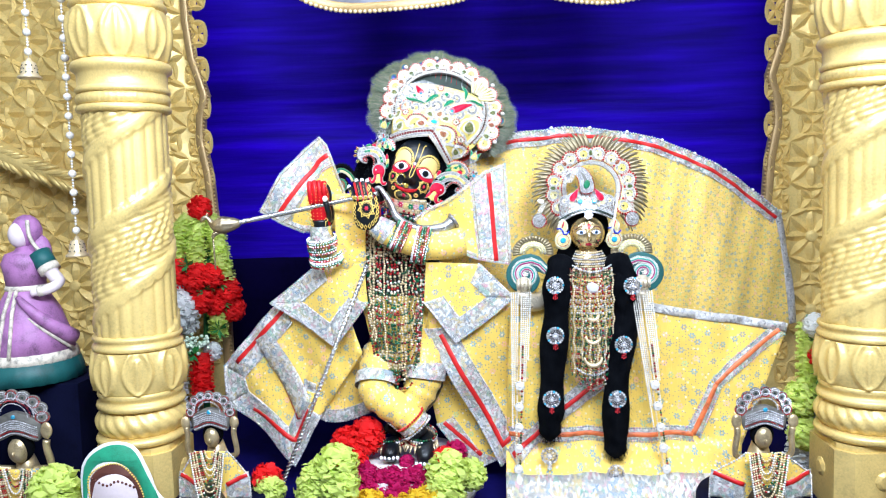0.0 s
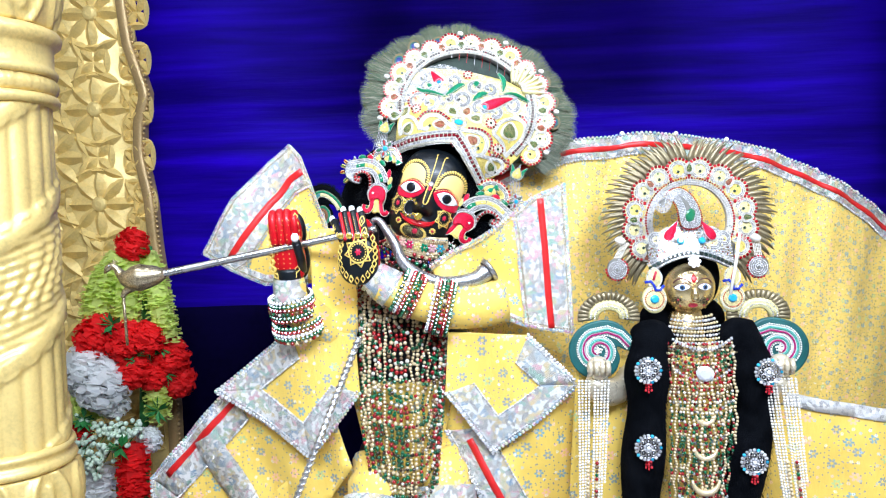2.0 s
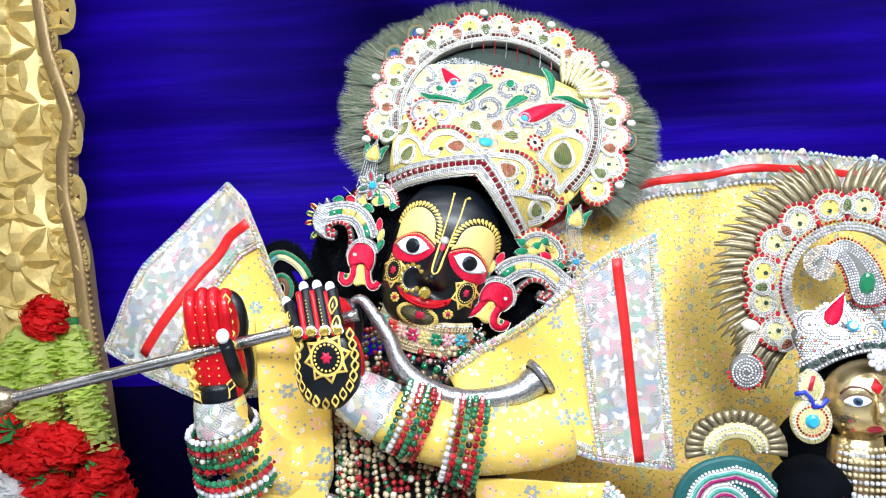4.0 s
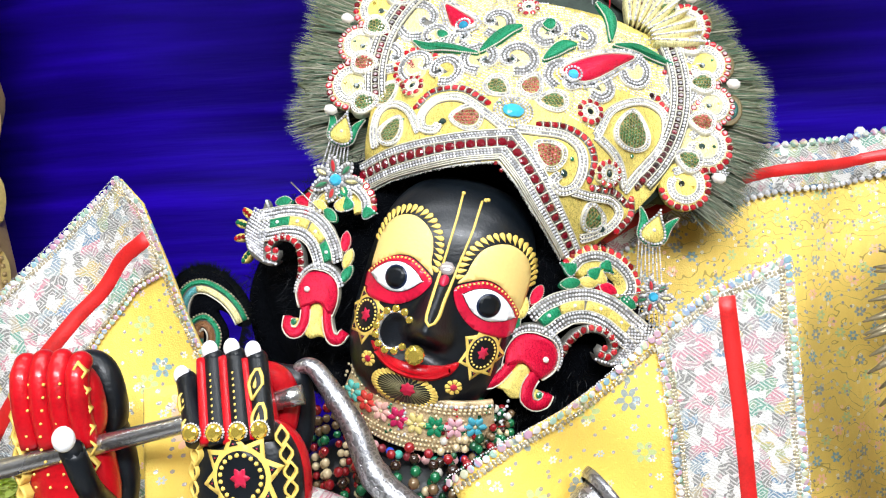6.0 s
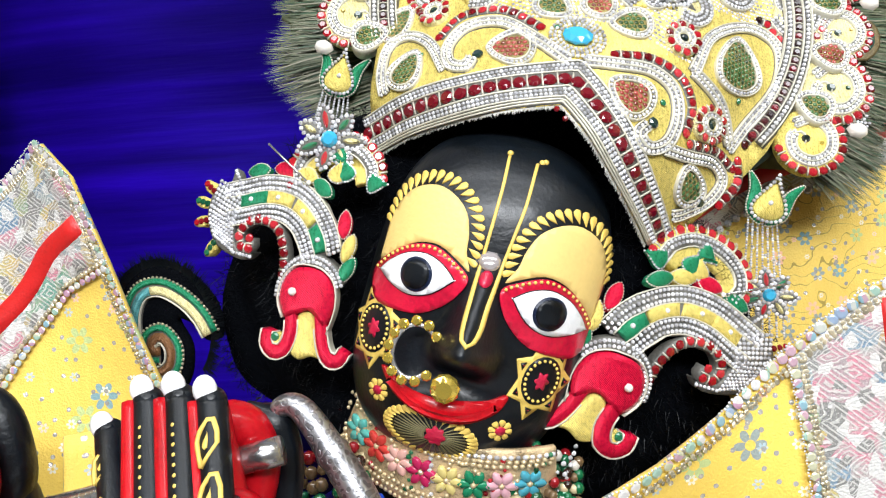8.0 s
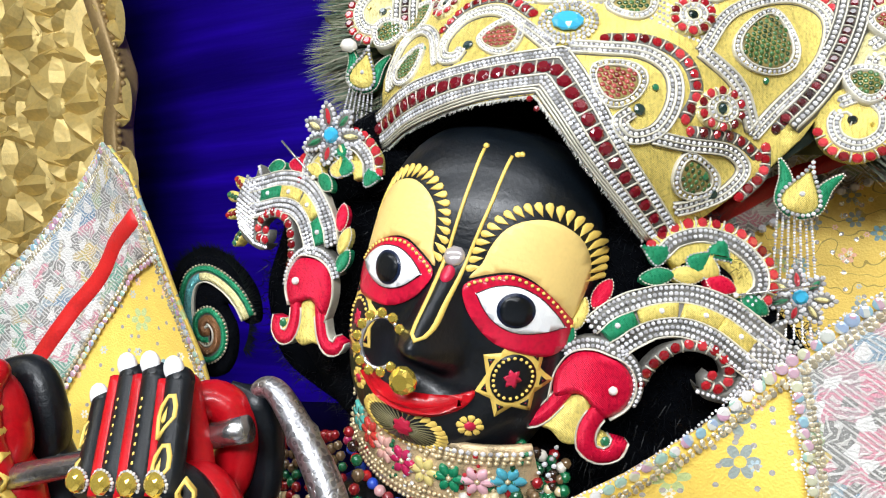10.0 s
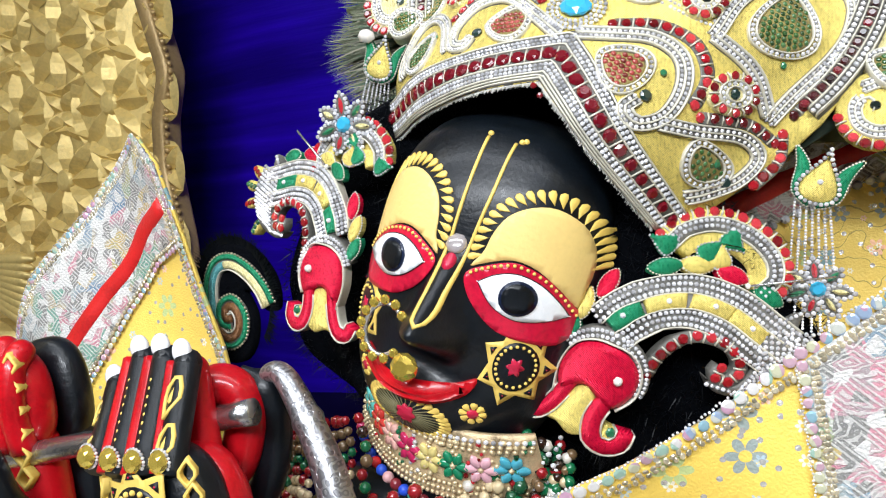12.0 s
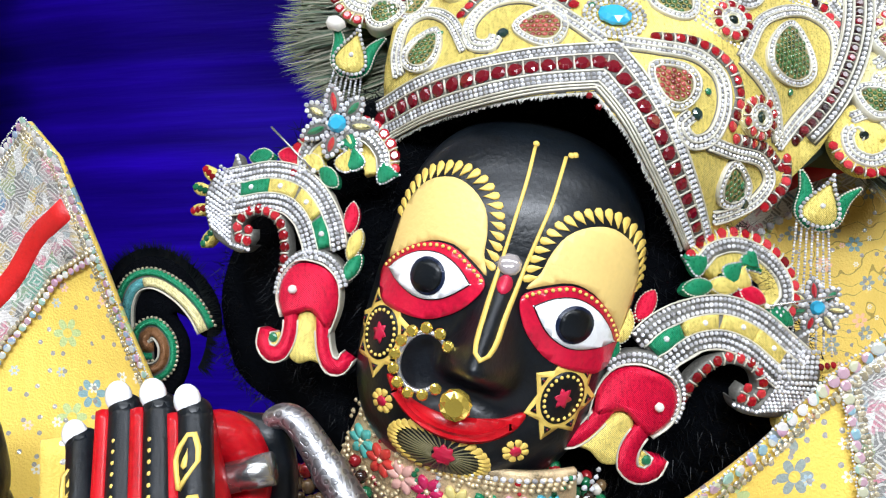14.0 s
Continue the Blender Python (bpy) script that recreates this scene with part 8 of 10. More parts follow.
for j in range(24):
    for i in range(60):
        a, b = 0.340 + 0.0028 * i + (0.0014 if j % 2 else 0), 1.538 + 0.0028 * j
        if abs(a - 0.418) < 0.078 and b > 1.558 - 6 * (a - 0.418) ** 2 and b < 1.602 - 5 * max(0, abs(a - 0.418) - 0.04) ** 1.5:
            stud(g, *cs.at(a, b, 0.0005), 0.0013, REDGEM if (i * 5 + j * 3) % 17 == 0 else AMBER if (i * 3 + j * 5) % 7 == 0 else SILVERBEAD)
part("bead_ground", g, crown2, "closely sewn clear beads", kind="stuff")
for off, mat, r in ((0.002, SILVERBEAD, 0.0018), (0.0075, DARKGEM, 0.0038), (0.012, SILVERBEAD, 0.0018), (0.016, SILVERBEAD, 0.0018)):
    g = Geo()
    studs(g, cs, offset(low2, off), r, mat, r * 2.2, 0.001, False, STONE if mat is DARKGEM else BEAD)
    part("band_trim", g, crown2, kind="stuff")
for x, z, size, flip in ((0.380, 1.577, 0.021, -1), (0.455, 1.577, 0.021, 1), (0.356, 1.577, 0.014, -1), (0.479, 1.577, 0.014, 1), (0.418, 1.566, 0.012, 1)):
    scroll(crown2, cs, x, z, size, 0, flip, None, False)
for sg in (-1, 1):
    g = Geo()
    out = drop(0.416 + sg * 0.031, 1.594, 0.046, 0.0135, 90 + sg * 32)
    pad(g, cs, out, PINKZARI, 0.008, 0)
    studs(g, cs, out, 0.0013, SILVERBEAD, None, 0.005, True)
    stud(g, *cs.at(0.416 + sg * 0.019, 1.573, 0.006), 0.0068, BLUEGEM, STONE)
    part("pink_drop", g, crown2)
g = Geo()
pl = Surf(lambda a, b: 2.0 + 0.2 * (b - 1.6), low_by)
out = spline([(0.402, 1.602), (0.396, 1.632), (0.388, 1.650), (0.372, 1.656), (0.360, 1.648), (0.368, 1.640), (0.378, 1.664), (0.40, 1.672), (0.422, 1.655), (0.434, 1.625), (0.430, 1.602)], 5, True)
pad(g, pl, out, DARKBED, 0.003, -0.003)
for k in range(5):
    studs(g, pl, offset(ccw(out), 0.0028 * k, True), 0.0014, SILVERBEAD, 0.0031, 0.0025, True)
studs(g, pl, offset(ccw(out), -0.003, True), 0.0016, REDGEM, 0.0040, 0.0005, True)
stud(g, *pl.at(0.416, 1.622, 0.003), 0.009, GREENGEM, STONE, 0.7, 1.5, math.pi / 2)
part("plume", g, crown2, "curled white plume with a green stone")
g = Geo()
for k in range(7):
    t = 360 / 7 * k
    stud(g, *cs.at(0.418 + 0.0085 * math.cos(radians(t)), 1.536 + 0.0085 * math.sin(radians(t)), 0.003), 0.0042, SILVERBEAD, STONE)
stud(g, *cs.at(0.418, 1.536, 0.003), 0.0048, SILVERBEAD, STONE)
part("front_flower", g, crown2, "crystal flower")
g = Geo()
tube(g, [(0.498, 1.975, 1.575), (0.486, 1.965, 1.51), (0.476, 1.962, 1.462)], 0.003, PEARL, 8)
part("white_pin", g, crown2)

for sg in (-1, 1):
    x = 0.419 + sg * 0.072
    s = Surf(lambda a, b: 1.998)
    ob = base("ear_ornament", (x, 2.0, 1.47), "silver and blue beaded ear ornament with a round blue stone", "earring", "round ear ornaments")
    g = Geo()
    pad(g, s, arc(x, 1.452, 0.023, 0, 345, 23, 0.027), PALEZARI, 0.004, -0.004)
    pad(g, s, leaf(x, 1.492, 0.042, 0.03, 90), PALEZARI, 0.004, -0.004)
    part("plate", g, ob)
    g = Geo()
    for r in (0.021, 0.017):
        studs(g, s, arc(x, 1.452, r, 0, 345, 23), 0.0016, SILVERBEAD if r > 0.02 else REDGEM, 0.0038, 0.004, True)
    studs(g, s, leaf(x, 1.492, 0.040, 0.028, 90), 0.0016, SILVERBEAD, 0.0036, 0.004, True)
    part("bead_trim", g, ob, kind="stuff")
    g = Geo()
    stud(g, *s.at(x, 1.452, 0.004), 0.0085, BLUEGEM, STONE)
    part("blue_stone", g, ob)
    g = Geo()
    band(g, s, spline([(x - 0.018, 1.484), (x - 0.004, 1.486), (x, 1.474), (x + 0.006, 1.466), (x + 0.018, 1.478)], 5), 0.005, painted("blue_enamel", (0.02, 0.04, 0.40), 0.2, vary=0.1), 0.006, 0.002)
    band(g, s, [(x - 0.002, 1.488), (x + 0.003, 1.505)], 0.005, PINKRED, 0.006, 0.002)
    part("enamel_bird", g, ob, "blue enamel bird shape")
    # outer spirals and pendants
    xo, zo = 0.413 + sg * 0.132, 1.508
    ob = base("ear_spiral", (xo, 2.02, zo), "small silver spiral edged with red stones beside the ear", "ornament", "ear spirals")
    s = Surf(lambda a, b: 2.015)
    g = Geo()
    pad(g, s, arc(xo, zo, 0.019, 0, 345, 19, 0.022), DARKBED, 0.003, -0.003)
    studs(g, s, spiral(xo, zo, 0.019, 0.003, 80, 80 + sg * 1500, 80), 0.0014, SILVERBEAD, 0.0031, 0.003)
    part("spiral", g, ob)
    g = Geo()
    studs(g, s, arc(xo, zo, 0.0205, 60, 60 + sg * 240, 24), 0.0024, REDGEM, 0.0056, 0.002, False, STONE)
    part("stone_trim", g, ob, kind="stuff")
    g = Geo()
    for k in range(5):
        strand(g, [s.at(xo - sg * 0.01 + 0.003 * k, zo + 0.05)[0], s.at(xo + 0.003 * k - 0.006, zo + 0.02)[0]], 0.0014, PEARL)
    stud(g, *s.at(xo - sg * 0.006, zo + 0.055, 0.004), 0.008, PEARL, BEAD, 1, 1.4)
    part("bead_tassel", g, ob, kind="stuff")
    # half-round foil fan over the shoulder
    xf, zf = 0.401 + sg * 0.139, 1.418
    ob = base("shoulder_fan", (xf, 2.01, zf), "half-round pleated gold foil fan over the shoulder", "ornament", "shoulder fans")
    s = Surf(lambda a, b: 2.005)
    for k in range(19):
        t = radians(-5 + 190 * k / 18)
        g = Geo()
        tube(g, [s.at(xf + 0.03 * math.cos(t), zf + 0.026 * math.sin(t))[0], s.at(xf + 0.058 * math.cos(t), zf + 0.048 * math.sin(t), 0.004)[0]], [0.003, 0.0052], PALEGOLD, 6)
        part("pleat", g, ob)
    g = Geo()
    band(g, s, arc(xf, zf, 0.03, -5, 185, 20, 0.024), 0.02, PALEZARI, 0.006, -0.003)
    for r in (0.9, 1.15):
        studs(g, s, arc(xf, zf, 0.03 * r, -5, 185, 20, 0.024 * r), 0.0017, SILVERBEAD, 0.004, 0.006)
    part("inner_band", g, ob)
    curl_ornament((0.405 + sg * 0.166, 1.985, 1.358), 0.056, -sg, "large dark teal spiral with green and magenta bands and pearls", TEALCLOTH, (WHITEPETAL, MINTZARI, MAGENTAZARI), 0.035)
    # braid with medallions
    xb, zb = (0.305, 0.885) if sg < 0 else (0.486, 0.835)
    ob = base("braid", (xb, 1.96, zb), "long black velvet braid hung with silver medallions", "hair braid", "black braids")
    g = Geo()
    bend = (0.352, 0.336, 0.326, 0.322, 0.311, 0.304, 0.299, 0.297) if sg < 0 else (0.484, 0.503, 0.515, 0.517, 0.495, 0.485, 0.482, 0.480)
    axis = spline([(x, y, z) for x, (y, z) in zip(bend, ((2.01, 1.395), (1.98, 1.366), (1.966, 1.32), (1.962, 1.24), (1.956, 1.12), (1.950, 1.0), (1.946, zb + 0.05), (1.945, zb)))], 7)
    n = len(axis) - 1
    thick = [(0.024 + 0.004 * i if i < 4 else 0.041 - 0.008 * i / n) + 0.0035 * math.sin(0.55 * i) for i in range(n + 1)]
    thick[-5:] = [0.031, 0.027, 0.021, 0.014, 0.005]
    tube(g, axis, thick, FUR, 16)
    for _ in range(2600):
        i = random.randrange(n)
        p, ang = np.array(axis[i]), random.uniform(0, 2 * math.pi)
        out = np.array((math.cos(ang), -abs(math.sin(ang)), 0))
        q = p + out * thick[i] * 0.97 + np.array((0, 0, random.uniform(-0.01, 0.01)))
        d = unit(out * random.uniform(0.1, 0.6) + np.array((random.gauss(0, 0.3), 0, -1))) * random.uniform(0.008, 0.02)
        w = np.array((0.0004, 0, 0.0002))
        g.add([q - w, q + w, q + d], [(0, 1, 2)], FUR)
    part("hair", g, ob)
    for z in ((1.335, 1.195, 1.016, zb - 0.030) if sg < 0 else (1.330, 1.168, 1.015, zb - 0.030)):
        s = Surf(lambda a, b: 1.910)
        xm = float(np.interp(-z, [-p[2] for p in axis], [p[0] for p in axis])) + (sg * 0.012 if z > 1.3 else -0.003)
        med = Geo()
        for k in range(8):
            t = radians(45 * k)
            band(med, s, arc(xm + 0.0125 * math.cos(t), z + 0.0125 * math.sin(t), 0.0048, 0, 330, 9), 0.0016, SILVER, 0.002, -0.001, True, 0.003)
            stud(med, *s.at(xm + 0.0125 * math.cos(t), z + 0.0125 * math.sin(t), 0.0), 0.0017, SILVERBEAD)
            stud(med, *s.at(xm + 0.0062 * math.cos(t + 0.4), z + 0.0062 * math.sin(t + 0.4), 0.001), 0.0022, SILVERBEAD)
        band(med, s, arc(xm, z, 0.0188, 0, 345, 23), 0.0018, SILVER, 0.002, -0.001, True, 0.004)
        for k in range(20):
            t = radians(18 * k)
            stud(med, *s.at(xm + 0.0222 * math.cos(t), z + 0.0222 * math.sin(t), 0.0), 0.0032, SILVERBEAD if k % 4 or z < 0.9 else BLUEGEM, BEAD)
        stud(med, *s.at(xm, z, 0.002), 0.0038, SILVERBEAD, STONE)
        for k in (-1, 0, 1):
            strand(med, [(xm + 0.004 * k, 1.908, z - 0.025), (xm + 0.005 * k, 1.908, z - 0.038 + 0.003 * abs(k))], 0.0024, REDGEM if z > 0.9 else SILVERBEAD)
        part("medallion", med, ob, "round silver filigree medallion with turquoise beads")
    # pearl strands from the hand
    x0, x1 = (0.222, 0.207) if sg < 0 else (0.553, 0.618)
    ob = base("pearl_tassel", (x1, 1.93, 0.80), "long tassel of white pearl strands with round discs", "tassel", "pearl tassels")
    for k in range(9):
        g = Geo()
        dx = -0.026 + 0.0062 * k + (0.004 if k > 3 else 0)
        low = 0.93 + 0.05 * (k % 3) + 0.012 * k
        f = (1.312 - low) / 0.5
        strand(g, [(x0 + dx, 1.932 + 0.002 * (k % 2), 1.312), (x0 + (x1 - x0) * f + dx * (1 - 0.45 * f), 1.93, low)], 0.0027, PEARL)
        part("pearl_string", g, ob, kind="stuff")
    for side2 in (-1, 1):
        g = Geo()
        strand(g, [(x0 + (x1 - x0) * f + side2 * 0.009 * (1 - 0.4 * f), 1.926, 1.312 - 0.50 * f) for f in np.linspace(0.3, 1, 20)], 0.0036, GOLDMETAL if side2 < 0 else NECKBEADS)
        part("bead_string", g, ob, kind="stuff")
    for k in range(5):
        f = 0.52 + 0.12 * k
        g = Geo()
        s = Surf(lambda a, b: 1.922)
        xm, zm = x0 + (x1 - x0) * f, 1.312 - 0.5 * f
        pad(g, s, arc(xm, zm, 0.0125, 0, 345, 15), PEARL, 0.003, -0.003)
        studs(g, s, arc(xm, zm, 0.0115, 0, 345, 15), 0.002, SILVERBEAD, 0.0046, 0.003, True)
        stud(g, *s.at(xm, zm, 0.003), 0.004, PEARL)
        part("disc", g, ob, "round white disc with a beaded rim")

nk = base("long_necklaces", (0.42, 1.93, 1.05), "dense red, green and gold bead necklaces over the yellow dress", "necklace")
for k in range(17):
    x = 0.362 + 0.0072 * k
    z1 = 1.04 + 0.9 * abs(x - 0.42) + random.uniform(-0.02, 0.02)
    g = Geo()
    strand(g, [(x + 0.003 * math.sin(2.1 * i + k), 1.942 - 0.02 * math.sin(math.pi * i / 16) + 4 * (x - 0.42) ** 2, 1.375 + (z1 - 1.375) * i / 16) for i in range(17)], random.choice((0.0029, 0.0034)), (NECKBEADS, GOLDMETAL, NECKBEADS)[k % 3])
    part("bead_string", g, nk, kind="stuff")
for k in range(24):
    zz, d = 1.385 - 0.0145 * k, 0.052 + 0.004 * math.sin(k) - 0.0006 * k
    g = Geo()
    strand(g, [(0.42 + d * u, 1.932 + 4 * (d * u) ** 2, zz - 0.018 * (1 - u * u)) for u in np.linspace(-1, 1, 12)], 0.0032, NECKBEADS if k % 4 else SILVERBEAD)
    part("bead_string", g, nk, kind="stuff")
g = Geo()
for row in range(11):
    row *= 0.62
    strand(g, [(0.42 + (0.036 + 0.0055 * row) * u, 2.004 - 0.0095 * row + 7 * (0.03 * u) ** 2, 1.418 - 0.0095 * row - 0.004 * (1 - u * u)) for u in np.linspace(-1, 1, 10)], 0.0029, (GOLDMETAL, SILVERBEAD)[int(row * 1.6 + 0.5) % 2])
part("collar", g, nk, "collar of gold bead rows", kind="stuff")
g = Geo()
stud(g, np.array((0.42, 1.925, 1.325)), np.array((0, -1, 0)), 0.014, SILVERBEAD, STONE, 0.5, 1.2)
part("crystal", g, nk, "large clear crystal")
for z, r in ((1.25, 0.016), (1.19, 0.02), (1.13, 0.024)):
    g = Geo()
    tube(g, [(0.42 + r * math.cos(t), 1.925, z + r * math.sin(t)) for t in np.linspace(math.pi, 2 * math.pi, 12)], [0.002 + 0.004 * math.sin(math.pi * i / 11) for i in range(12)], GOLDMETAL, 8)
    part("crescent", g, nk, "gold crescent pendant")

# ---- small dressed figures, cut-outs and doll ----


def small_deity(x, y, base_z, face_z, w, scale, label):
    g = Geo()
    blob(g, (x, y, face_z), (0.022 * scale, 0.02 * scale, 0.029 * scale), OLDBRASS)
    blob(g, (x, y - 0.02 * scale, face_z - 0.004), (0.004, 0.006, 0.006), OLDBRASS)
    tube(g, [(x, y + 0.02, face_z), (x, y + 0.03, face_z - 0.06), (x, y + 0.03, base_z)], [0.014, 0.03, 0.06], OLDBRASS, 14)
    for sg in (-1, 1):
        tube(g, spline([(x + sg * 0.03, y + 0.02, face_z - 0.06), (x + sg * 0.068 * scale, y, face_z - 0.045), (x + sg * 0.066 * scale, y - 0.01, face_z + 0.01), (x + sg * 0.068 * scale, y - 0.012, face_z + 0.03)], 4), 0.0075 * scale, OLDBRASS, 10)
        blob(g, (x + sg * 0.069 * scale, y - 0.012, face_z + 0.045 * scale), (0.013 * scale, 0.007, 0.018 * scale), OLDBRASS, sides=14, rings=10)
    blob(g, (x, y + 0.008, face_z + 0.006), (0.029 * scale, 0.019 * scale, 0.034 * scale), FUR)
    thing("small_statue", g, label, "statue", "small statues")
    s = Surf(lambda a, b: y - 0.01 + 0.6 * (face_z + 0.08 - b) * 0.1 + 2.2 * (a - x) ** 2)
    ob = base("crown", (x, y, face_z + 0.03), "small silver lobed crown with a blue stone", "crown", "small crowns")
    top = face_z + 0.075 * scale
    g = Geo()
    pad(g, s, spline([(x - 0.045 * scale, face_z + 0.02 * scale), (x, face_z + 0.036 * scale), (x + 0.045 * scale, face_z + 0.02 * scale), (x + 0.05 * scale, face_z + 0.06 * scale), (x, face_z + 0.085 * scale), (x - 0.05 * scale, face_z + 0.06 * scale)], 5, True), DARKBED, 0.006, -0.01)
    for off in (0.0, 0.006, 0.012, 0.017, 0.022, 0.028, 0.034):
        studs(g, s, spline([(x - 0.044 * scale, face_z + 0.024 * scale + off), (x, face_z + 0.040 * scale + off), (x + 0.044 * scale, face_z + 0.024 * scale + off)], 6), 0.0019, SILVERBEAD if off != 0.006 else REDGEM, 0.0045, 0.006)
    stud(g, *s.at(x, top, 0.006), 0.006, BLUEGEM, STONE)
    part("cap", g, ob)
    for k in range(9):
        t = radians(-5 + 190 * k / 8)
        g = Geo()
        px, pz = x + 0.056 * scale * math.cos(t), top + 0.045 * scale * math.sin(t)
        pad(g, s, arc(px, pz, 0.0145 * scale, 0, 345, 15), DARKBED, 0.003, -0.004)
        studs(g, s, arc(px, pz, 0.0085 * scale, 0, 345, 15), 0.0016, SILVERBEAD, 0.0036, 0.003, True)
        studs(g, s, arc(px, pz, 0.0125 * scale, 0, 345, 15), 0.0019, SILVERBEAD if k % 2 else REDGEM, 0.0044, 0.003, True)
        stud(g, *s.at(px, pz, 0.003), 0.003, DARKGEM, STONE)
        part("lobe", g, ob)
    g = Geo()
    for r in (0.03, 0.036, 0.042):
        studs(g, s, arc(x, top, r * scale, 0, 180, 16), 0.0017, REDGEM if r == 0.036 else SILVERBEAD, 0.0042, 0.006)
    part("arch_trim", g, ob, kind="stuff")
    ob = base("small_robe", (x, y, base_z), "small yellow robe with silver hem and a red ribbon", "garment", "small robes")
    s = Surf(lambda a, b: y - 0.015 + 2.0 * (a - x) ** 2 + 0.003 * math.sin(90 * a))
    sh = face_z - 0.045 * scale
    poly = [(x - 0.045 * scale, sh + 0.008), (x - w, base_z + 0.06), (x - w * 1.02, base_z), (x + w * 1.02, base_z), (x + w, base_z + 0.06), (x + 0.045 * scale, sh + 0.008)]
    g = Geo()
    cloth(g, s, poly, YELLOW, 0.015)
    part("cloth", g, ob)
    for sg in (-1, 1):
        g = Geo()
        cloth(g, s, [(x + sg * w * 0.42, base_z + 0.002), (x + sg * w * 0.36, base_z + 0.045), (x + sg * w * 0.99, base_z + 0.075), (x + sg * w * 1.02, base_z + 0.002)], LACE, 0.015, 0.003, 0.004)
        studs(g, s, poly[:3] if sg < 0 else poly[:2:-1], 0.003, SILVERBEAD, 0.007, 0.002)
        part("hem", g, ob, "silver brocade hem")
    for sg in (-1, 1):
        g = Geo()
        band(g, s, [(x + sg * w * 0.40, base_z + 0.043), (x + sg * w * 0.95, base_z + 0.066)], 0.012, RIBBON, 0.0045, 0.001)
        part("ribbon", g, ob, "red ribbon")
    ob = base("small_necklaces", (x, y - 0.03, sh - 0.05), "layered small bead and pearl necklaces", "necklace", "small necklaces")
    for k in range(11):
        g = Geo()
        d, fall = 0.014 + 0.0033 * k, 0.022 + 0.0150 * k
        strand(g, [(x + d * u * scale, y - 0.024 - 0.002 * k, sh + 0.012 - fall * scale * (1 - abs(u) ** 2.6)) for u in np.linspace(-1, 1, 22)], 0.0030, (GOLDMETAL, NECKBEADS, PEARL, GOLDMETAL, NECKBEADS, NECKBEADS, GOLDMETAL, NECKBEADS, GOLDMETAL, NECKBEADS, PEARL)[k])
        part("bead_string", g, ob, kind="stuff")


small_deity(0.818, 1.75, 0.80, 0.962, 0.125, 1.0, "small brass statue with raised arms in a yellow robe")
small_deity(-0.605, 1.75, 0.80, 0.968, 0.095, 0.95, "small brass statue with raised arms beside the flower garland")
small_deity(-1.12, 1.72, 0.76, 0.945, 0.13, 1.25, "larger brass statue with a lobed crown near the pillar")
for x, w, z in ((0.818, 0.15, 0.80), (-0.605, 0.13, 0.80), (-1.12, 0.17, 0.76)):
    g = Geo()
    lathe(g, (x, 1.79, 0.72), [(w, 0), (w, z - 0.735), (w * 0.96, z - 0.722)], NAVY, 40)
    thing("plinth", g, "low round plinth covered with dark navy cloth", "plinth", "small plinths")


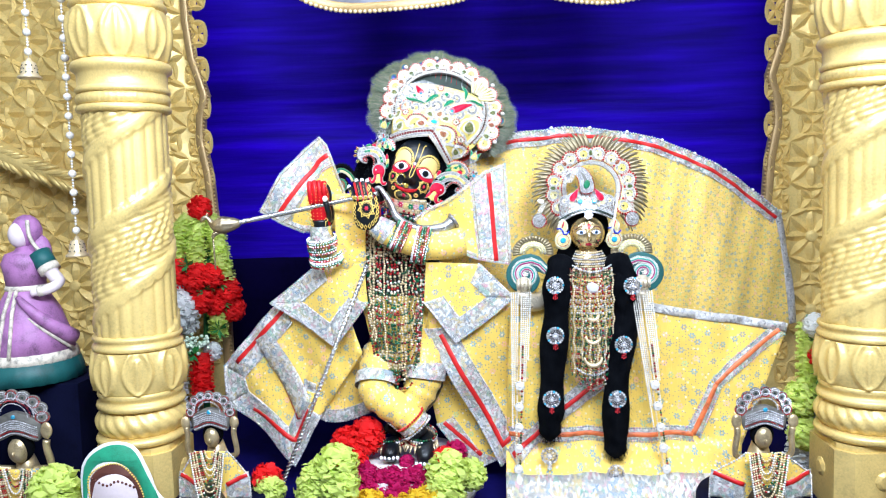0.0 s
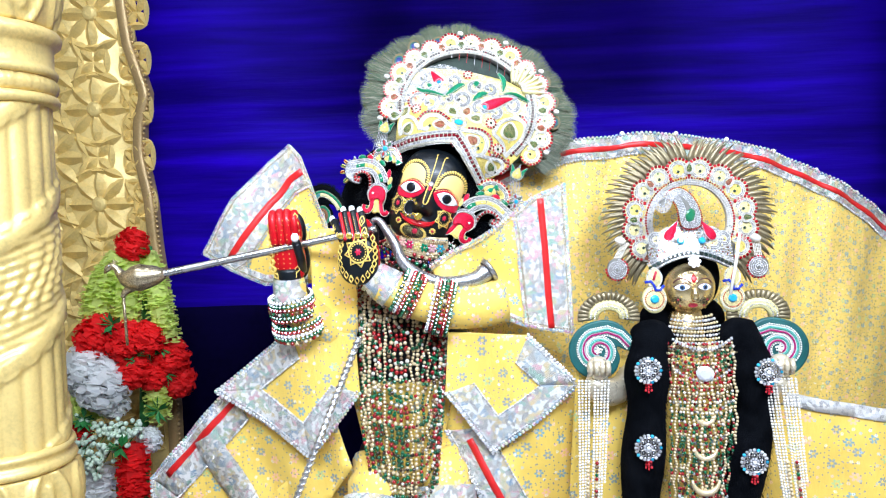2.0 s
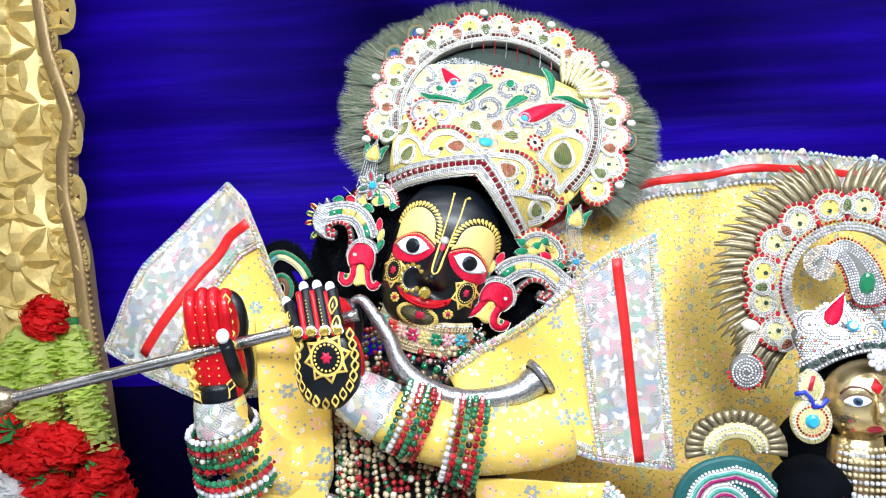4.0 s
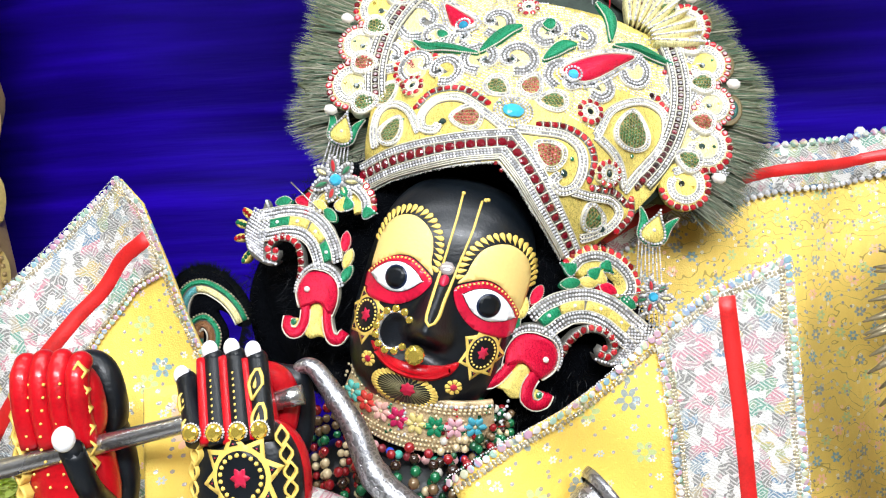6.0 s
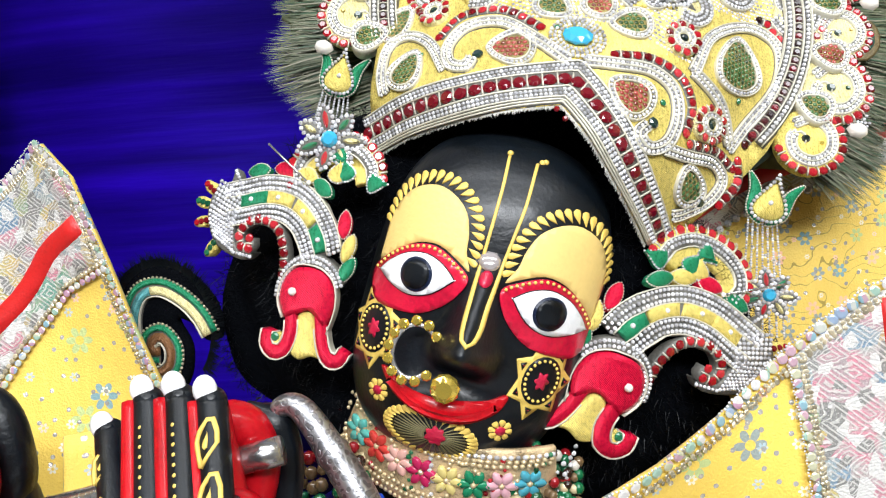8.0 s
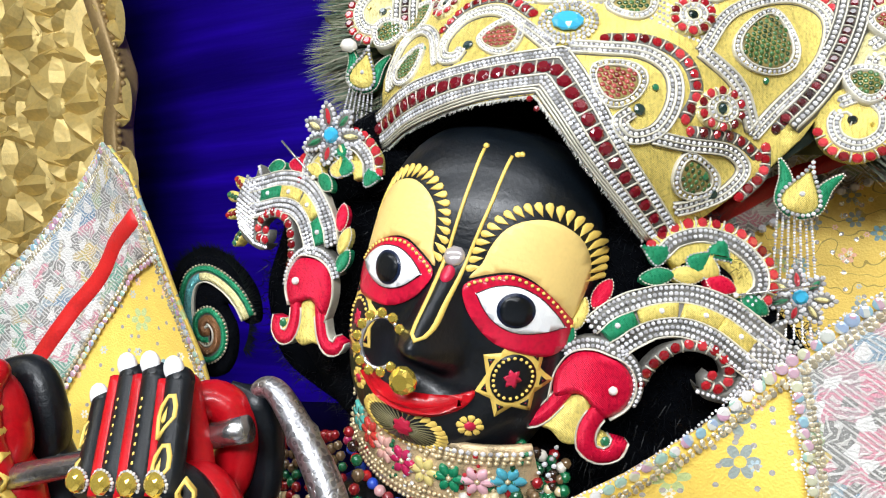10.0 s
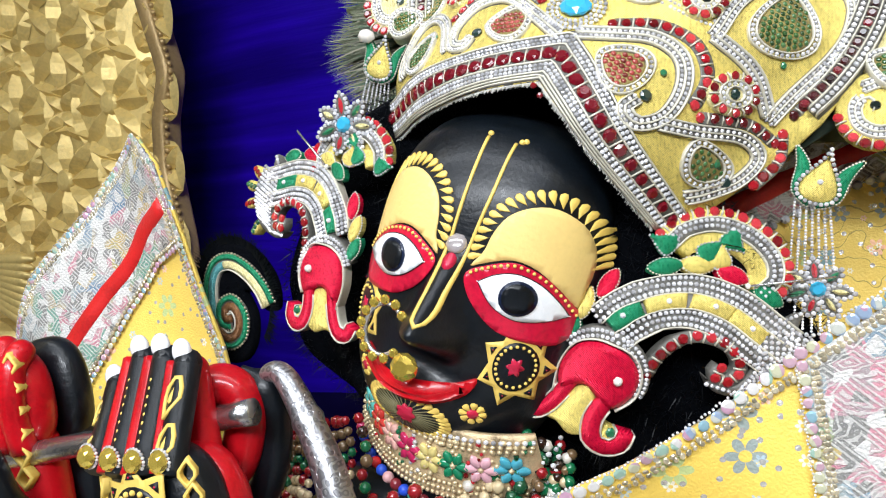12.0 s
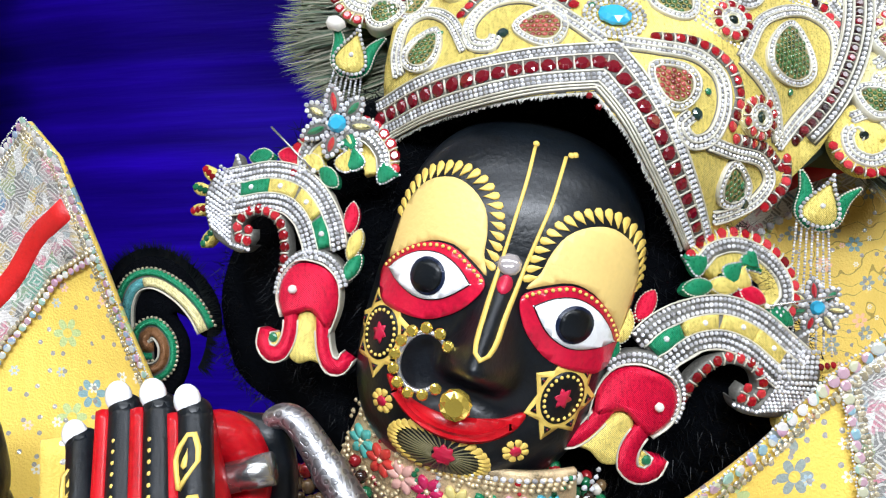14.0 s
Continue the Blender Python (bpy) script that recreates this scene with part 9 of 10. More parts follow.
def cutout(x, z, y, flip, label):
    """A printed card figure: plain oval face, green veil and a pale body, cut to its outline and propped up."""
    s = Surf(lambda a, b: y)

    def f(pts):
        return [(x + flip * 1.42 * p, z + 1.42 * q) for p, q in pts]

    ob = base("cutout_card", (x, y, 0.72), label, "cut-out", "printed cut-outs")
    g = Geo()
    pad(g, s, spline(f([(-0.067, -0.02), (-0.064, 0.057), (-0.025, 0.096), (0.03, 0.094), (0.058, 0.045), (0.078, 0.0), (0.16, -0.06), (0.19, -0.12), (0.0, -0.13), (-0.05, -0.12), (-0.07, -0.08)]), 4, True), CARD, 0.003, -0.003)
    pad(g, s, f([(-0.02, -0.10), (0.02, -0.10), (0.02, (0.722 - z) / 1.42), (-0.02, (0.722 - z) / 1.42)]), CARD, -0.002, -0.006)
    part("card", g, ob)
    g = Geo()
    pad(g, s, spline(f([(-0.062, -0.03), (-0.06, 0.055), (-0.02, 0.092), (0.028, 0.090), (0.055, 0.04), (0.075, -0.01), (0.05, -0.02), (0.035, 0.035), (0.0, 0.064), (-0.045, 0.05)]), 4, True), GREENPAINT, 0.0042, 0.002)
    part("veil_print", g, ob, "green veil with a dotted edge")
    g = Geo()
    studs(g, s, spline(f([(-0.05, -0.02), (-0.05, 0.04), (0.0, 0.062), (0.036, 0.03), (0.05, -0.02), (0.055, -0.08)]), 6), 0.0028, LINE, 0.007, 0.004)
    studs(g, s, spline(f([(-0.046, 0.035), (-0.02, 0.022), (0.0, 0.03), (0.03, 0.02)]), 5), 0.004, BROWNPAINT, 0.011, 0.004)
    part("dotted_edge", g, ob, kind="stuff")
    g = Geo()
    pad(g, s, spline(f([(-0.050, -0.005), (-0.046, 0.040), (-0.005, 0.062), (0.034, 0.040), (0.048, -0.005), (0.044, -0.055), (0.034, -0.075), (0.034, 0.0), (0.0, 0.040), (-0.038, 0.028)]), 4, True), BROWNPAINT, 0.0044, 0.002)
    part("hair_print", g, ob, "dark brown printed band")
    g = Geo()
    pad(g, s, spline(f([(-0.047, -0.012), (-0.039, 0.030), (0.0, 0.044), (0.032, 0.022), (0.035, -0.03), (0.008, -0.072), (-0.02, -0.078), (-0.042, -0.05)]), 5, True), SKIN, 0.0046, 0.002)
    part("oval_print", g, ob, "plain pale oval")
    g = Geo()
    for k in range(5):
        band(g, s, f([(0.10 + 0.012 * k, -0.04 - 0.008 * k), (0.085 + 0.012 * k, -0.085 - 0.008 * k)]), 0.006, BROWNPAINT if k % 2 else LINE, 0.0045, 0.002)
    pad(g, s, arc(x + flip * 0.088, z - 0.062, 0.024, 0, 340, 12), PINKRED, 0.0045, 0.002)
    part("bangle_print", g, ob, "printed bangles and a pink flower")


cutout(-0.800, 0.858, 1.62, 1, "printed card cut-out with a green veil at the pillar's foot")
cutout(1.16, 0.85, 1.62, -1, "printed card cut-out with a green veil beside the other pillar")

# added support for the doll, coloured to pass for the dark gap below it
g = Geo()
box(g, (-1.36, 1.86, 0.72), (-1.03, 2.08, 1.085), NAVY)
thing("stand", g, "dark navy stand added under the doll", "stand", smooth=False)
g = Geo()
dx, dy = -1.205, 1.93


def pleats(a, z):
    return 0.007 * abs(math.sin(13 * a)) * max(0, min(1, (1.34 - z) * 8))


lathe(g, (dx, dy, 0), [(0.11, 1.085), (0.138, 1.09), (0.132, 1.12), (0.120, 1.155)], TEALCLOTH, 60, pleats)
lathe(g, (dx, dy, 0), [(0.124, 1.140), (0.121, 1.160), (0.116, 1.172), (0.111, 1.175)], SILVERLACE, 60, pleats)
lathe(g, (dx, dy, 0), [(0.116, 1.165), (0.103, 1.22), (0.083, 1.29), (0.060, 1.335), (0.052, 1.352)], PURPLE, 60, pleats)
lathe(g, (dx, dy, 0), [(0.053, 1.345), (0.057, 1.352), (0.053, 1.362)], SILVERLACE, 40)
lathe(g, (dx, dy, 0), [(0.052, 1.36), (0.056, 1.395), (0.062, 1.425), (0.050, 1.452), (0.024, 1.462), (0.018, 1.475)], PURPLE, 40)
# the drape across the skirt, its border and the two front bands
for off, mat, w in ((0.0, PURPLE, 0.05), (0.026, SILVERLACE, 0.012)):
    rows = []
    for k in range(9):
        f, t = k / 8, radians(-75 + 75 * k / 8)
        rows.append((dx + (0.075 + 0.055 * f) * math.cos(t), dy + (0.075 + 0.055 * f) * math.sin(t), 1.335 - 0.13 * f - off * 1.2))
    tube(g, rows, [w * 0.5 * (0.35 + 0.65 * k / 8) for k in range(9)], mat, 10)
for t in (-100, -84):
    tube(g, [(dx + r * math.cos(radians(t)), dy + r * math.sin(radians(t)), zz) for r, zz in ((0.057, 1.35), (0.088, 1.29), (0.108, 1.22), (0.122, 1.165))], 0.0055, SILVERLACE, 8)
blob(g, (dx - 0.004, dy - 0.008, 1.507), (0.030, 0.032, 0.038), SKIN)
blob(g, (dx + 0.006, dy + 0.010, 1.516), (0.042, 0.040, 0.048), PURPLE)
tube(g, spline([(dx + 0.030, dy - 0.022, 1.548), (dx + 0.036, dy - 0.026, 1.505), (dx + 0.052, dy - 0.020, 1.468), (dx + 0.066, dy - 0.005, 1.445)], 5), 0.0055, SILVERLACE, 8)
blob(g, (dx + 0.022, dy + 0.020, 1.455), (0.048, 0.028, 0.055), PURPLE)
tube(g, spline([(dx + 0.055, dy - 0.010, 1.445), (dx + 0.090, dy - 0.015, 1.395), (dx + 0.110, dy - 0.022, 1.368), (dx + 0.085, dy - 0.045, 1.350), (dx + 0.050, dy - 0.056, 1.345)], 5), [0.024] * 5 + [0.019] * 5 + [0.015] * 6 + [0.012] * 5, SKIN, 12)
tube(g, [(dx + 0.050, dy - 0.008, 1.452), (dx + 0.078, dy - 0.014, 1.412)], [0.031, 0.029], TEALCLOTH, 14)
tube(g, [(dx + 0.076, dy - 0.014, 1.416), (dx + 0.087, dy - 0.016, 1.400)], 0.0295, SILVERLACE, 14)
tube(g, [(dx + 0.078, dy - 0.047, 1.349), (dx + 0.066, dy - 0.052, 1.346)], 0.0155, SILVERLACE, 12)
thing("doll", g, "doll in a pleated purple dress with dark green sleeves and lace", "doll")

# hanging bell strings
for x, y, z in ((-1.10, 1.85, 1.957), (-0.998, 1.85, 1.469)):
    ob = base("bell_string", (x, y, z), "string of pale beads ending in a small pierced bell", "hanging ornament", "bell strings")
    g = Geo()
    lathe(g, (x, y, z), [(0.030, -0.022), (0.031, -0.017), (0.022, -0.012), (0.021, 0.006), (0.017, 0.02), (0.008, 0.026), (0.004, 0.034)], GOLDMETAL, 24)
    for k in range(3):
        for j in range(9):
            t = 2 * math.pi * (j + 0.5 * (k % 2)) / 9
            r = 0.0215 - 0.0015 * k
            stud(g, np.array((x + r * math.cos(t), y + r * math.sin(t), z - 0.006 + 0.009 * k)), np.array((math.cos(t), math.sin(t), 0)), 0.0025, DARKGEM)
    part("bell", g, ob)
    g = Geo()
    tube(g, [(x, y, z + 0.03), (x, y, 3.2)], 0.0012, PEARL, 6)
    part("cord", g, ob)
    g = Geo()
    zz = z + 0.05
    while zz < 2.5:
        ball(g, (x, y, zz), 0.0105, PEARL, FINEBALL)
        for j in range(3):
            ball(g, (x, y, zz + 0.018 + 0.008 * j), 0.0038, PEARL)
        zz += 0.052
    part("bead_chain", g, ob, kind="stuff")

# gilt bird tail before the carved panel, its feather ends spread behind the pillar
TAIL = [np.array(q) for q in ((-1.80, 2.655, 1.835), (-1.68, 2.58, 1.775), (-1.52, 2.57, 1.708), (-1.36, 2.57, 1.652))]
g = Geo()
axis = spline([tuple(q) for q in TAIL], 6)
tube(g, axis, [0.046 - 0.026 * abs(i / (len(axis) - 1) - 0.35) for i in range(len(axis))], GILT, 20)
tail = thing("gilt_tail", g, "gold-painted carved bird tail with ribbed feather ends", "carving")
for k in range(9):
    t = -0.5 + k / 8
    p = np.array((-1.39, 2.545, 1.664))
    d = np.array((0.205 + 0.02 * t, 0.0, -0.070 + 0.13 * t))
    g = Geo()
    tube(g, [p, p + d * 0.5 + (0, -0.012, 0), p + d * 0.85, p + d], [0.010, 0.0135, 0.0125, 0.004], GILT, 10)
    part("feather", g, tail)
for k in range(26):
    f, sg = (k // 2) / 13, 1 if k % 2 else -1
    i = int(f * (len(axis) - 2))
    p, q = np.array(axis[i]), unit(np.array(axis[i + 1]) - np.array(axis[i]))
    u = np.array((-q[2], 0, q[0])) * sg
    g = Geo()
    tube(g, [p + (0, -0.034, 0), p + q * 0.05 + u * 0.022 + (0, -0.034, 0), p + q * 0.085 + u * 0.040 + (0, -0.022, 0)], [0.004, 0.010, 0.004], GILT, 8)
    part("barb", g, tail)

# ---- flowers ----


def bloom(place, r, mat, name, label, cat="flower", group="", petals=190, ruffle=0.5, squash=1.0):
    """A cloth flower: overlapping notched petals that open from a centre towards the hall."""
    g = Geo()
    p = np.array(place, float)
    for k in range(petals):
        f = (k + 0.5) / petals
        th, ph = math.acos(1 - 1.45 * f), 2.39996 * k
        n = np.array((math.sin(th) * math.cos(ph), -math.cos(th), math.sin(th) * math.sin(ph) * squash))
        u, w = around(unit(n))
        rr = r * random.uniform(0.86, 1.08)
        wd = r * 0.25
        tip, root = p + n * rr, p + n * r * 0.25
        j = [random.uniform(-ruffle, ruffle) * r * 0.3 for _ in range(5)]
        curl = w * wd * random.uniform(-1.1, 1.1)
        g.add([root, p + n * rr * 0.82 + u * wd + w * j[0], tip + u * wd * 0.7 + w * j[1] + curl, tip - n * r * 0.03 + w * j[2] + curl * 1.5, tip - u * wd * 0.7 + w * j[3] + curl, p + n * rr * 0.82 - u * wd + w * j[4]], [(0, 1, 5), (1, 2, 4, 5), (2, 3, 4)], mat)
    return thing(name, g, label, cat, group, smooth=False)


def leaves_at(place, n, size):
    g = Geo()
    for _ in range(n):
        d = unit((random.gauss(0, 1), -abs(random.gauss(0, 0.7)), random.gauss(0, 1)))
        u, w = around(d)
        p = np.array(place)
        g.add([p, p + d * size * 0.5 + u * size * 0.22 + w * 0.003, p + d * size, p + d * size * 0.5 - u * size * 0.22 + w * 0.003], [(0, 1, 2), (0, 2, 3)], LEAF)
    return thing("leaf_sprig", g, "green cloth leaves in the garland", "leaves", "garland leaves", smooth=False)


def lime_rope(points, r, mat, label):
    """A thick rope of ruffled petals."""
    g = Geo()
    pts = even(points, 0.0075)
    for p in pts:
        for k in range(13):
            t = 2 * math.pi * (k + random.random()) / 13
            n = np.array((math.cos(t), math.sin(t), random.uniform(-0.5, 0.3)))
            u = unit(np.cross(n, (0, 0, 1)))
            q = np.array(p)
            rr = r * random.uniform(0.88, 1.1)
            g.add([q + n * rr * 0.6, q + n * rr + u * r * 0.26 + (0, 0, random.uniform(-0.004, 0.004)), q + n * rr * 1.04, q + n * rr - u * r * 0.26 + (0, 0, random.uniform(-0.004, 0.004))], [(0, 1, 2), (0, 2, 3)], mat)
    tube(g, points, r * 0.75, mat, 10)
    return thing("petal_rope", g, label, "flower garland", "petal ropes", smooth=False)


def further(x, y, z, k=1.17):
    """The hanging garland stands well behind the statue."""
    return (0.147 + k * (x - 0.147), -0.132 + k * (y + 0.132), 1.636 + k * (z - 1.611))


lime_rope(spline([further(*p) for p in [(-0.775, 2.10, 1.52), (-0.815, 2.085, 1.46), (-0.83, 2.08, 1.38)]], 6), 1.17 * 0.036, LIME, "thick rope of lime-green cloth petals in the hanging garland")
lime_rope(spline([further(*p) for p in [(-0.755, 2.12, 1.53), (-0.760, 2.09, 1.45), (-0.765, 2.09, 1.36)]], 6), 1.17 * 0.033, LIME, "thick rope of lime-green cloth petals in the hanging garland")
lime_rope(spline([further(*p) for p in [(-0.735, 2.14, 1.52), (-0.705, 2.12, 1.44), (-0.685, 2.12, 1.33)]], 6), 1.17 * 0.033, LIME, "thick rope of lime-green cloth petals in the hanging garland")
lime_rope(spline([further(*p) for p in [(-0.725, 2.13, 1.27), (-0.715, 2.12, 1.20), (-0.715, 2.12, 1.15)]], 5), 1.17 * 0.03, LIME, "short rope of lime-green cloth petals in the hanging garland")
lime_rope(spline([further(*p) for p in [(-0.755, 2.08, 1.10), (-0.755, 2.07, 1.05), (-0.755, 2.07, 0.98)]], 5), 1.17 * 0.035, REDPETAL, "rope of bright red cloth petals in the hanging garland")
lime_rope(spline([further(*p) for p in [(-0.845, 2.09, 1.04), (-0.845, 2.08, 0.95), (-0.84, 2.08, 0.83)]], 5), 1.17 * 0.036, WHITEPETAL, "rope of white cloth petals in the hanging garland")
for x, y, z, r, mat, tone in ((-0.745, 2.10, 1.545, 0.038, REDPETAL, "red"), (-0.815, 2.06, 1.345, 0.05, REDPETAL, "red"), (-0.755, 2.06, 1.335, 0.045, REDPETAL, "red"), (-0.715, 2.08, 1.335, 0.04, REDPETAL, "red"), (-0.745, 2.07, 1.265, 0.04, REDPETAL, "red"), (-0.68, 2.13, 1.285, 0.042, REDPETAL, "red"), (-0.675, 2.15, 1.225, 0.04, REDPETAL, "red"), (-0.715, 2.11, 1.245, 0.035, REDPETAL, "red"), (-0.83, 2.055, 1.275, 0.06, WHITEPETAL, "white"), (-0.80, 2.045, 1.24, 0.058, WHITEPETAL, "white"), (-0.865, 2.07, 1.245, 0.042, WHITEPETAL, "white"), (-0.865, 2.07, 1.185, 0.045, LIME, "lime yellow"), (-0.79, 2.07, 1.195, 0.035, WHITEPETAL, "white"), (-0.875, 2.06, 1.125, 0.035, REDPETAL, "red"), (-0.73, 2.1, 1.10, 0.03, WHITEPETAL, "white")):
    bloom(further(x, y, z), r * 1.17, mat, "cloth_flower", tone + " ruffled cloth flower in the hanging garland", group="garland flowers")
for x, y, z in ((-0.805, 2.04, 1.135), (-0.77, 2.04, 1.14), (-0.84, 2.04, 1.11), (-0.835, 2.04, 1.06), (-0.80, 2.04, 1.09), (-0.735, 2.05, 1.14)):
    x, y, z = further(x, y, z)
    g = Geo()
    for _ in range(26):
        q = np.array((x, y, z)) + np.array((random.gauss(0, 0.017), random.gauss(-0.01, 0.008), random.gauss(0, 0.017)))
        ball(g, q, 0.0068, MINT)
        tube(g, [q, (x, y + 0.03, z)], 0.0009, LEAF, 4)
    thing("berry_cluster", g, "cluster of pale green-white berries in the garland", "berries", "berry clusters")
for q in ((-0.77, 2.04, 1.375), (-0.73, 2.06, 1.30), (-0.69, 2.11, 1.315), (-0.84, 2.03, 1.17), (-0.70, 2.09, 1.17), (-0.87, 2.04, 1.09), (-0.76, 2.03, 1.105), (-0.69, 2.12, 1.25)):
    leaves_at(further(*q), 12, 0.041)
g = Geo()
tube(g, [(-0.90, 2.57, 1.55), (-0.93, 2.57, 1.13), (-0.95, 2.57, 0.72)], 0.013, LEAF, 8)
thing("garland_pole", g, "green pole that carries the flower garland", "pole")
# right garland
lime_rope(spline([(1.04, 2.02, 1.20), (1.03, 2.0, 1.12), (1.035, 2.0, 1.02)], 5), 0.034, LIME, "rope of lime-green cloth petals beside the wide skirt")
lime_rope(spline([(1.03, 2.0, 1.0), (1.02, 2.0, 0.93), (1.01, 2.0, 0.80)], 5), 0.04, WHITEPETAL, "rope of pale cloth petals beside the wide skirt")
for x, z, r, mat, tone in ((1.035, 1.205, 0.035, WHITEPETAL, "white"), (1.045, 1.115, 0.03, REDPETAL, "red"), (1.0, 1.0, 0.05, LIME, "pale lime"), (1.01, 0.90, 0.05, LIME, "pale lime")):
    bloom((x, 1.965, z), r, mat, "cloth_flower", tone + " ruffled cloth flower beside the wide skirt", group="garland flowers")
for q in ((1.04, 1.95, 1.16), (1.05, 1.95, 1.08), (1.055, 1.94, 1.02), (1.05, 1.94, 0.97), (1.04, 1.94, 0.90)):
    leaves_at(q, 16, 0.045)
g = Geo()
tube(g, [(1.05, 2.04, 1.22), (1.05, 2.04, 0.72)], 0.012, LEAF, 8)
thing("garland_pole", g, "green pole that carries the flower garland", "pole")
# flowers heaped round the feet
for x, y, z, r, mat, tone in ((-0.335, 1.80, 0.80, 0.05, LIME, "lime"), (-0.285, 1.79, 0.84, 0.055, LIME, "lime"), (-0.27, 1.77, 0.79, 0.05, LIME, "lime"), (-0.345, 1.80, 0.77, 0.05, LIME, "lime"), (0.015, 1.80, 0.82, 0.055, LIME, "lime"), (0.01, 1.78, 0.78, 0.05, LIME, "lime"), (0.075, 1.84, 0.80, 0.04, LIME, "lime"), (-0.19, 1.75, 0.775, 0.045, YELLOWPETAL, "yellow"), (-0.13, 1.74, 0.765, 0.04, YELLOWPETAL, "yellow"), (-0.075, 1.75, 0.775, 0.045, YELLOWPETAL, "yellow"), (-0.03, 1.77, 0.79, 0.04, YELLOWPETAL, "yellow"), (-0.215, 1.82, 0.795, 0.034, MAGENTA, "magenta"), (-0.12, 1.79, 0.785, 0.040, MAGENTA, "magenta"), (-0.105, 1.85, 0.815, 0.026, MAGENTA, "magenta"), (-0.015, 1.84, 0.810, 0.036, MAGENTA, "magenta"), (-0.23, 1.95, 0.90, 0.05, REDPETAL, "red"), (-0.29, 1.96, 0.88, 0.04, REDPETAL, "red"), (-0.16, 1.79, 0.80, 0.025, WHITEPETAL, "white"), (-0.085, 1.79, 0.80, 0.022, WHITEPETAL, "white"), (-0.49, 1.84, 0.82, 0.038, REDPETAL, "dark red"), (-0.48, 1.82, 0.765, 0.04, LIME, "green"), (-0.99, 1.66, 0.83, 0.06, LIME, "lime")):
    bloom((x, y, z + (0.03 if mat is LIME else 0.0)), r * 1.1, mat, "foot_flower", tone + " cloth flower heaped on the altar", group="altar flowers")

for x, y, z, r, mat, tone in ((-0.25, 1.90, 0.842, 0.034, REDPETAL, "red"), (-0.225, 1.88, 0.826, 0.026, MAGENTA, "magenta"), (-0.108, 1.91, 0.838, 0.022, MAGENTA, "magenta"), (0.0, 1.90, 0.85, 0.036, REDPETAL, "red"), (0.03, 1.93, 0.86, 0.034, MAGENTA, "magenta"), (-0.30, 1.88, 0.83, 0.036, LIME, "lime"), (-0.165, 1.82, 0.800, 0.026, MAGENTA, "magenta"), (-0.06, 1.82, 0.800, 0.028, MAGENTA, "magenta"), (-0.27, 1.97, 0.85, 0.03, REDPETAL, "red")):
    bloom((x, y, z), r, mat, "foot_flower", tone + " cloth flower heaped round the black feet", group="altar flowers")

for k in range(16):
    bloom((-0.235 + 0.033 * (k % 8) + 0.012 * (k // 8), 1.806 - 0.030 * (k // 8) + 0.004 * abs(k % 8 - 3.5), 0.826 - 0.034 * (k // 8) + 0.010 * (k % 2)), 0.030, MAGENTA, "foot_flower", "magenta cloth flower heaped before the black feet", group="altar flowers")

# ---- carved flowers of the panels ----


def ridged_leaf(g, x, z, length, width, angle, tall, n=5):
    """A pointed leaf cut with a sharp ridge along its middle, facing the hall."""
    c, d = math.cos(radians(angle)), math.sin(radians(angle))

    def at(p, q, h):
        return x + p * c - q * d, -h, z + p * d + q * c

    verts = []
    for i in range(n + 1):
        f = i / n
        w, h = width / 2 * math.sin(math.pi * f) ** 0.8, tall * min(1.0, 2.6 * f, 2.6 * (1 - f))
        p = length * (f - 0.5)
        verts += [at(p, -w, -0.003), at(p, 0, h), at(p, w, -0.003)]
    faces = []
    for i in range(n):
        k = 3 * i
        faces += [(k, k + 3, k + 4, k + 1), (k + 1, k + 4, k + 5, k + 2)]
    g.add(verts, faces, GILT)


def welded(g, name):
    """One connected relief: the leaves grow together at their tips."""
    me = g.mesh(name, False)
    bm = bmesh.new()
    bm.from_mesh(me)
    bmesh.ops.remove_doubles(bm, verts=bm.verts, dist=0.0034)
    bm.to_mesh(me)
    bm.free()
    return me


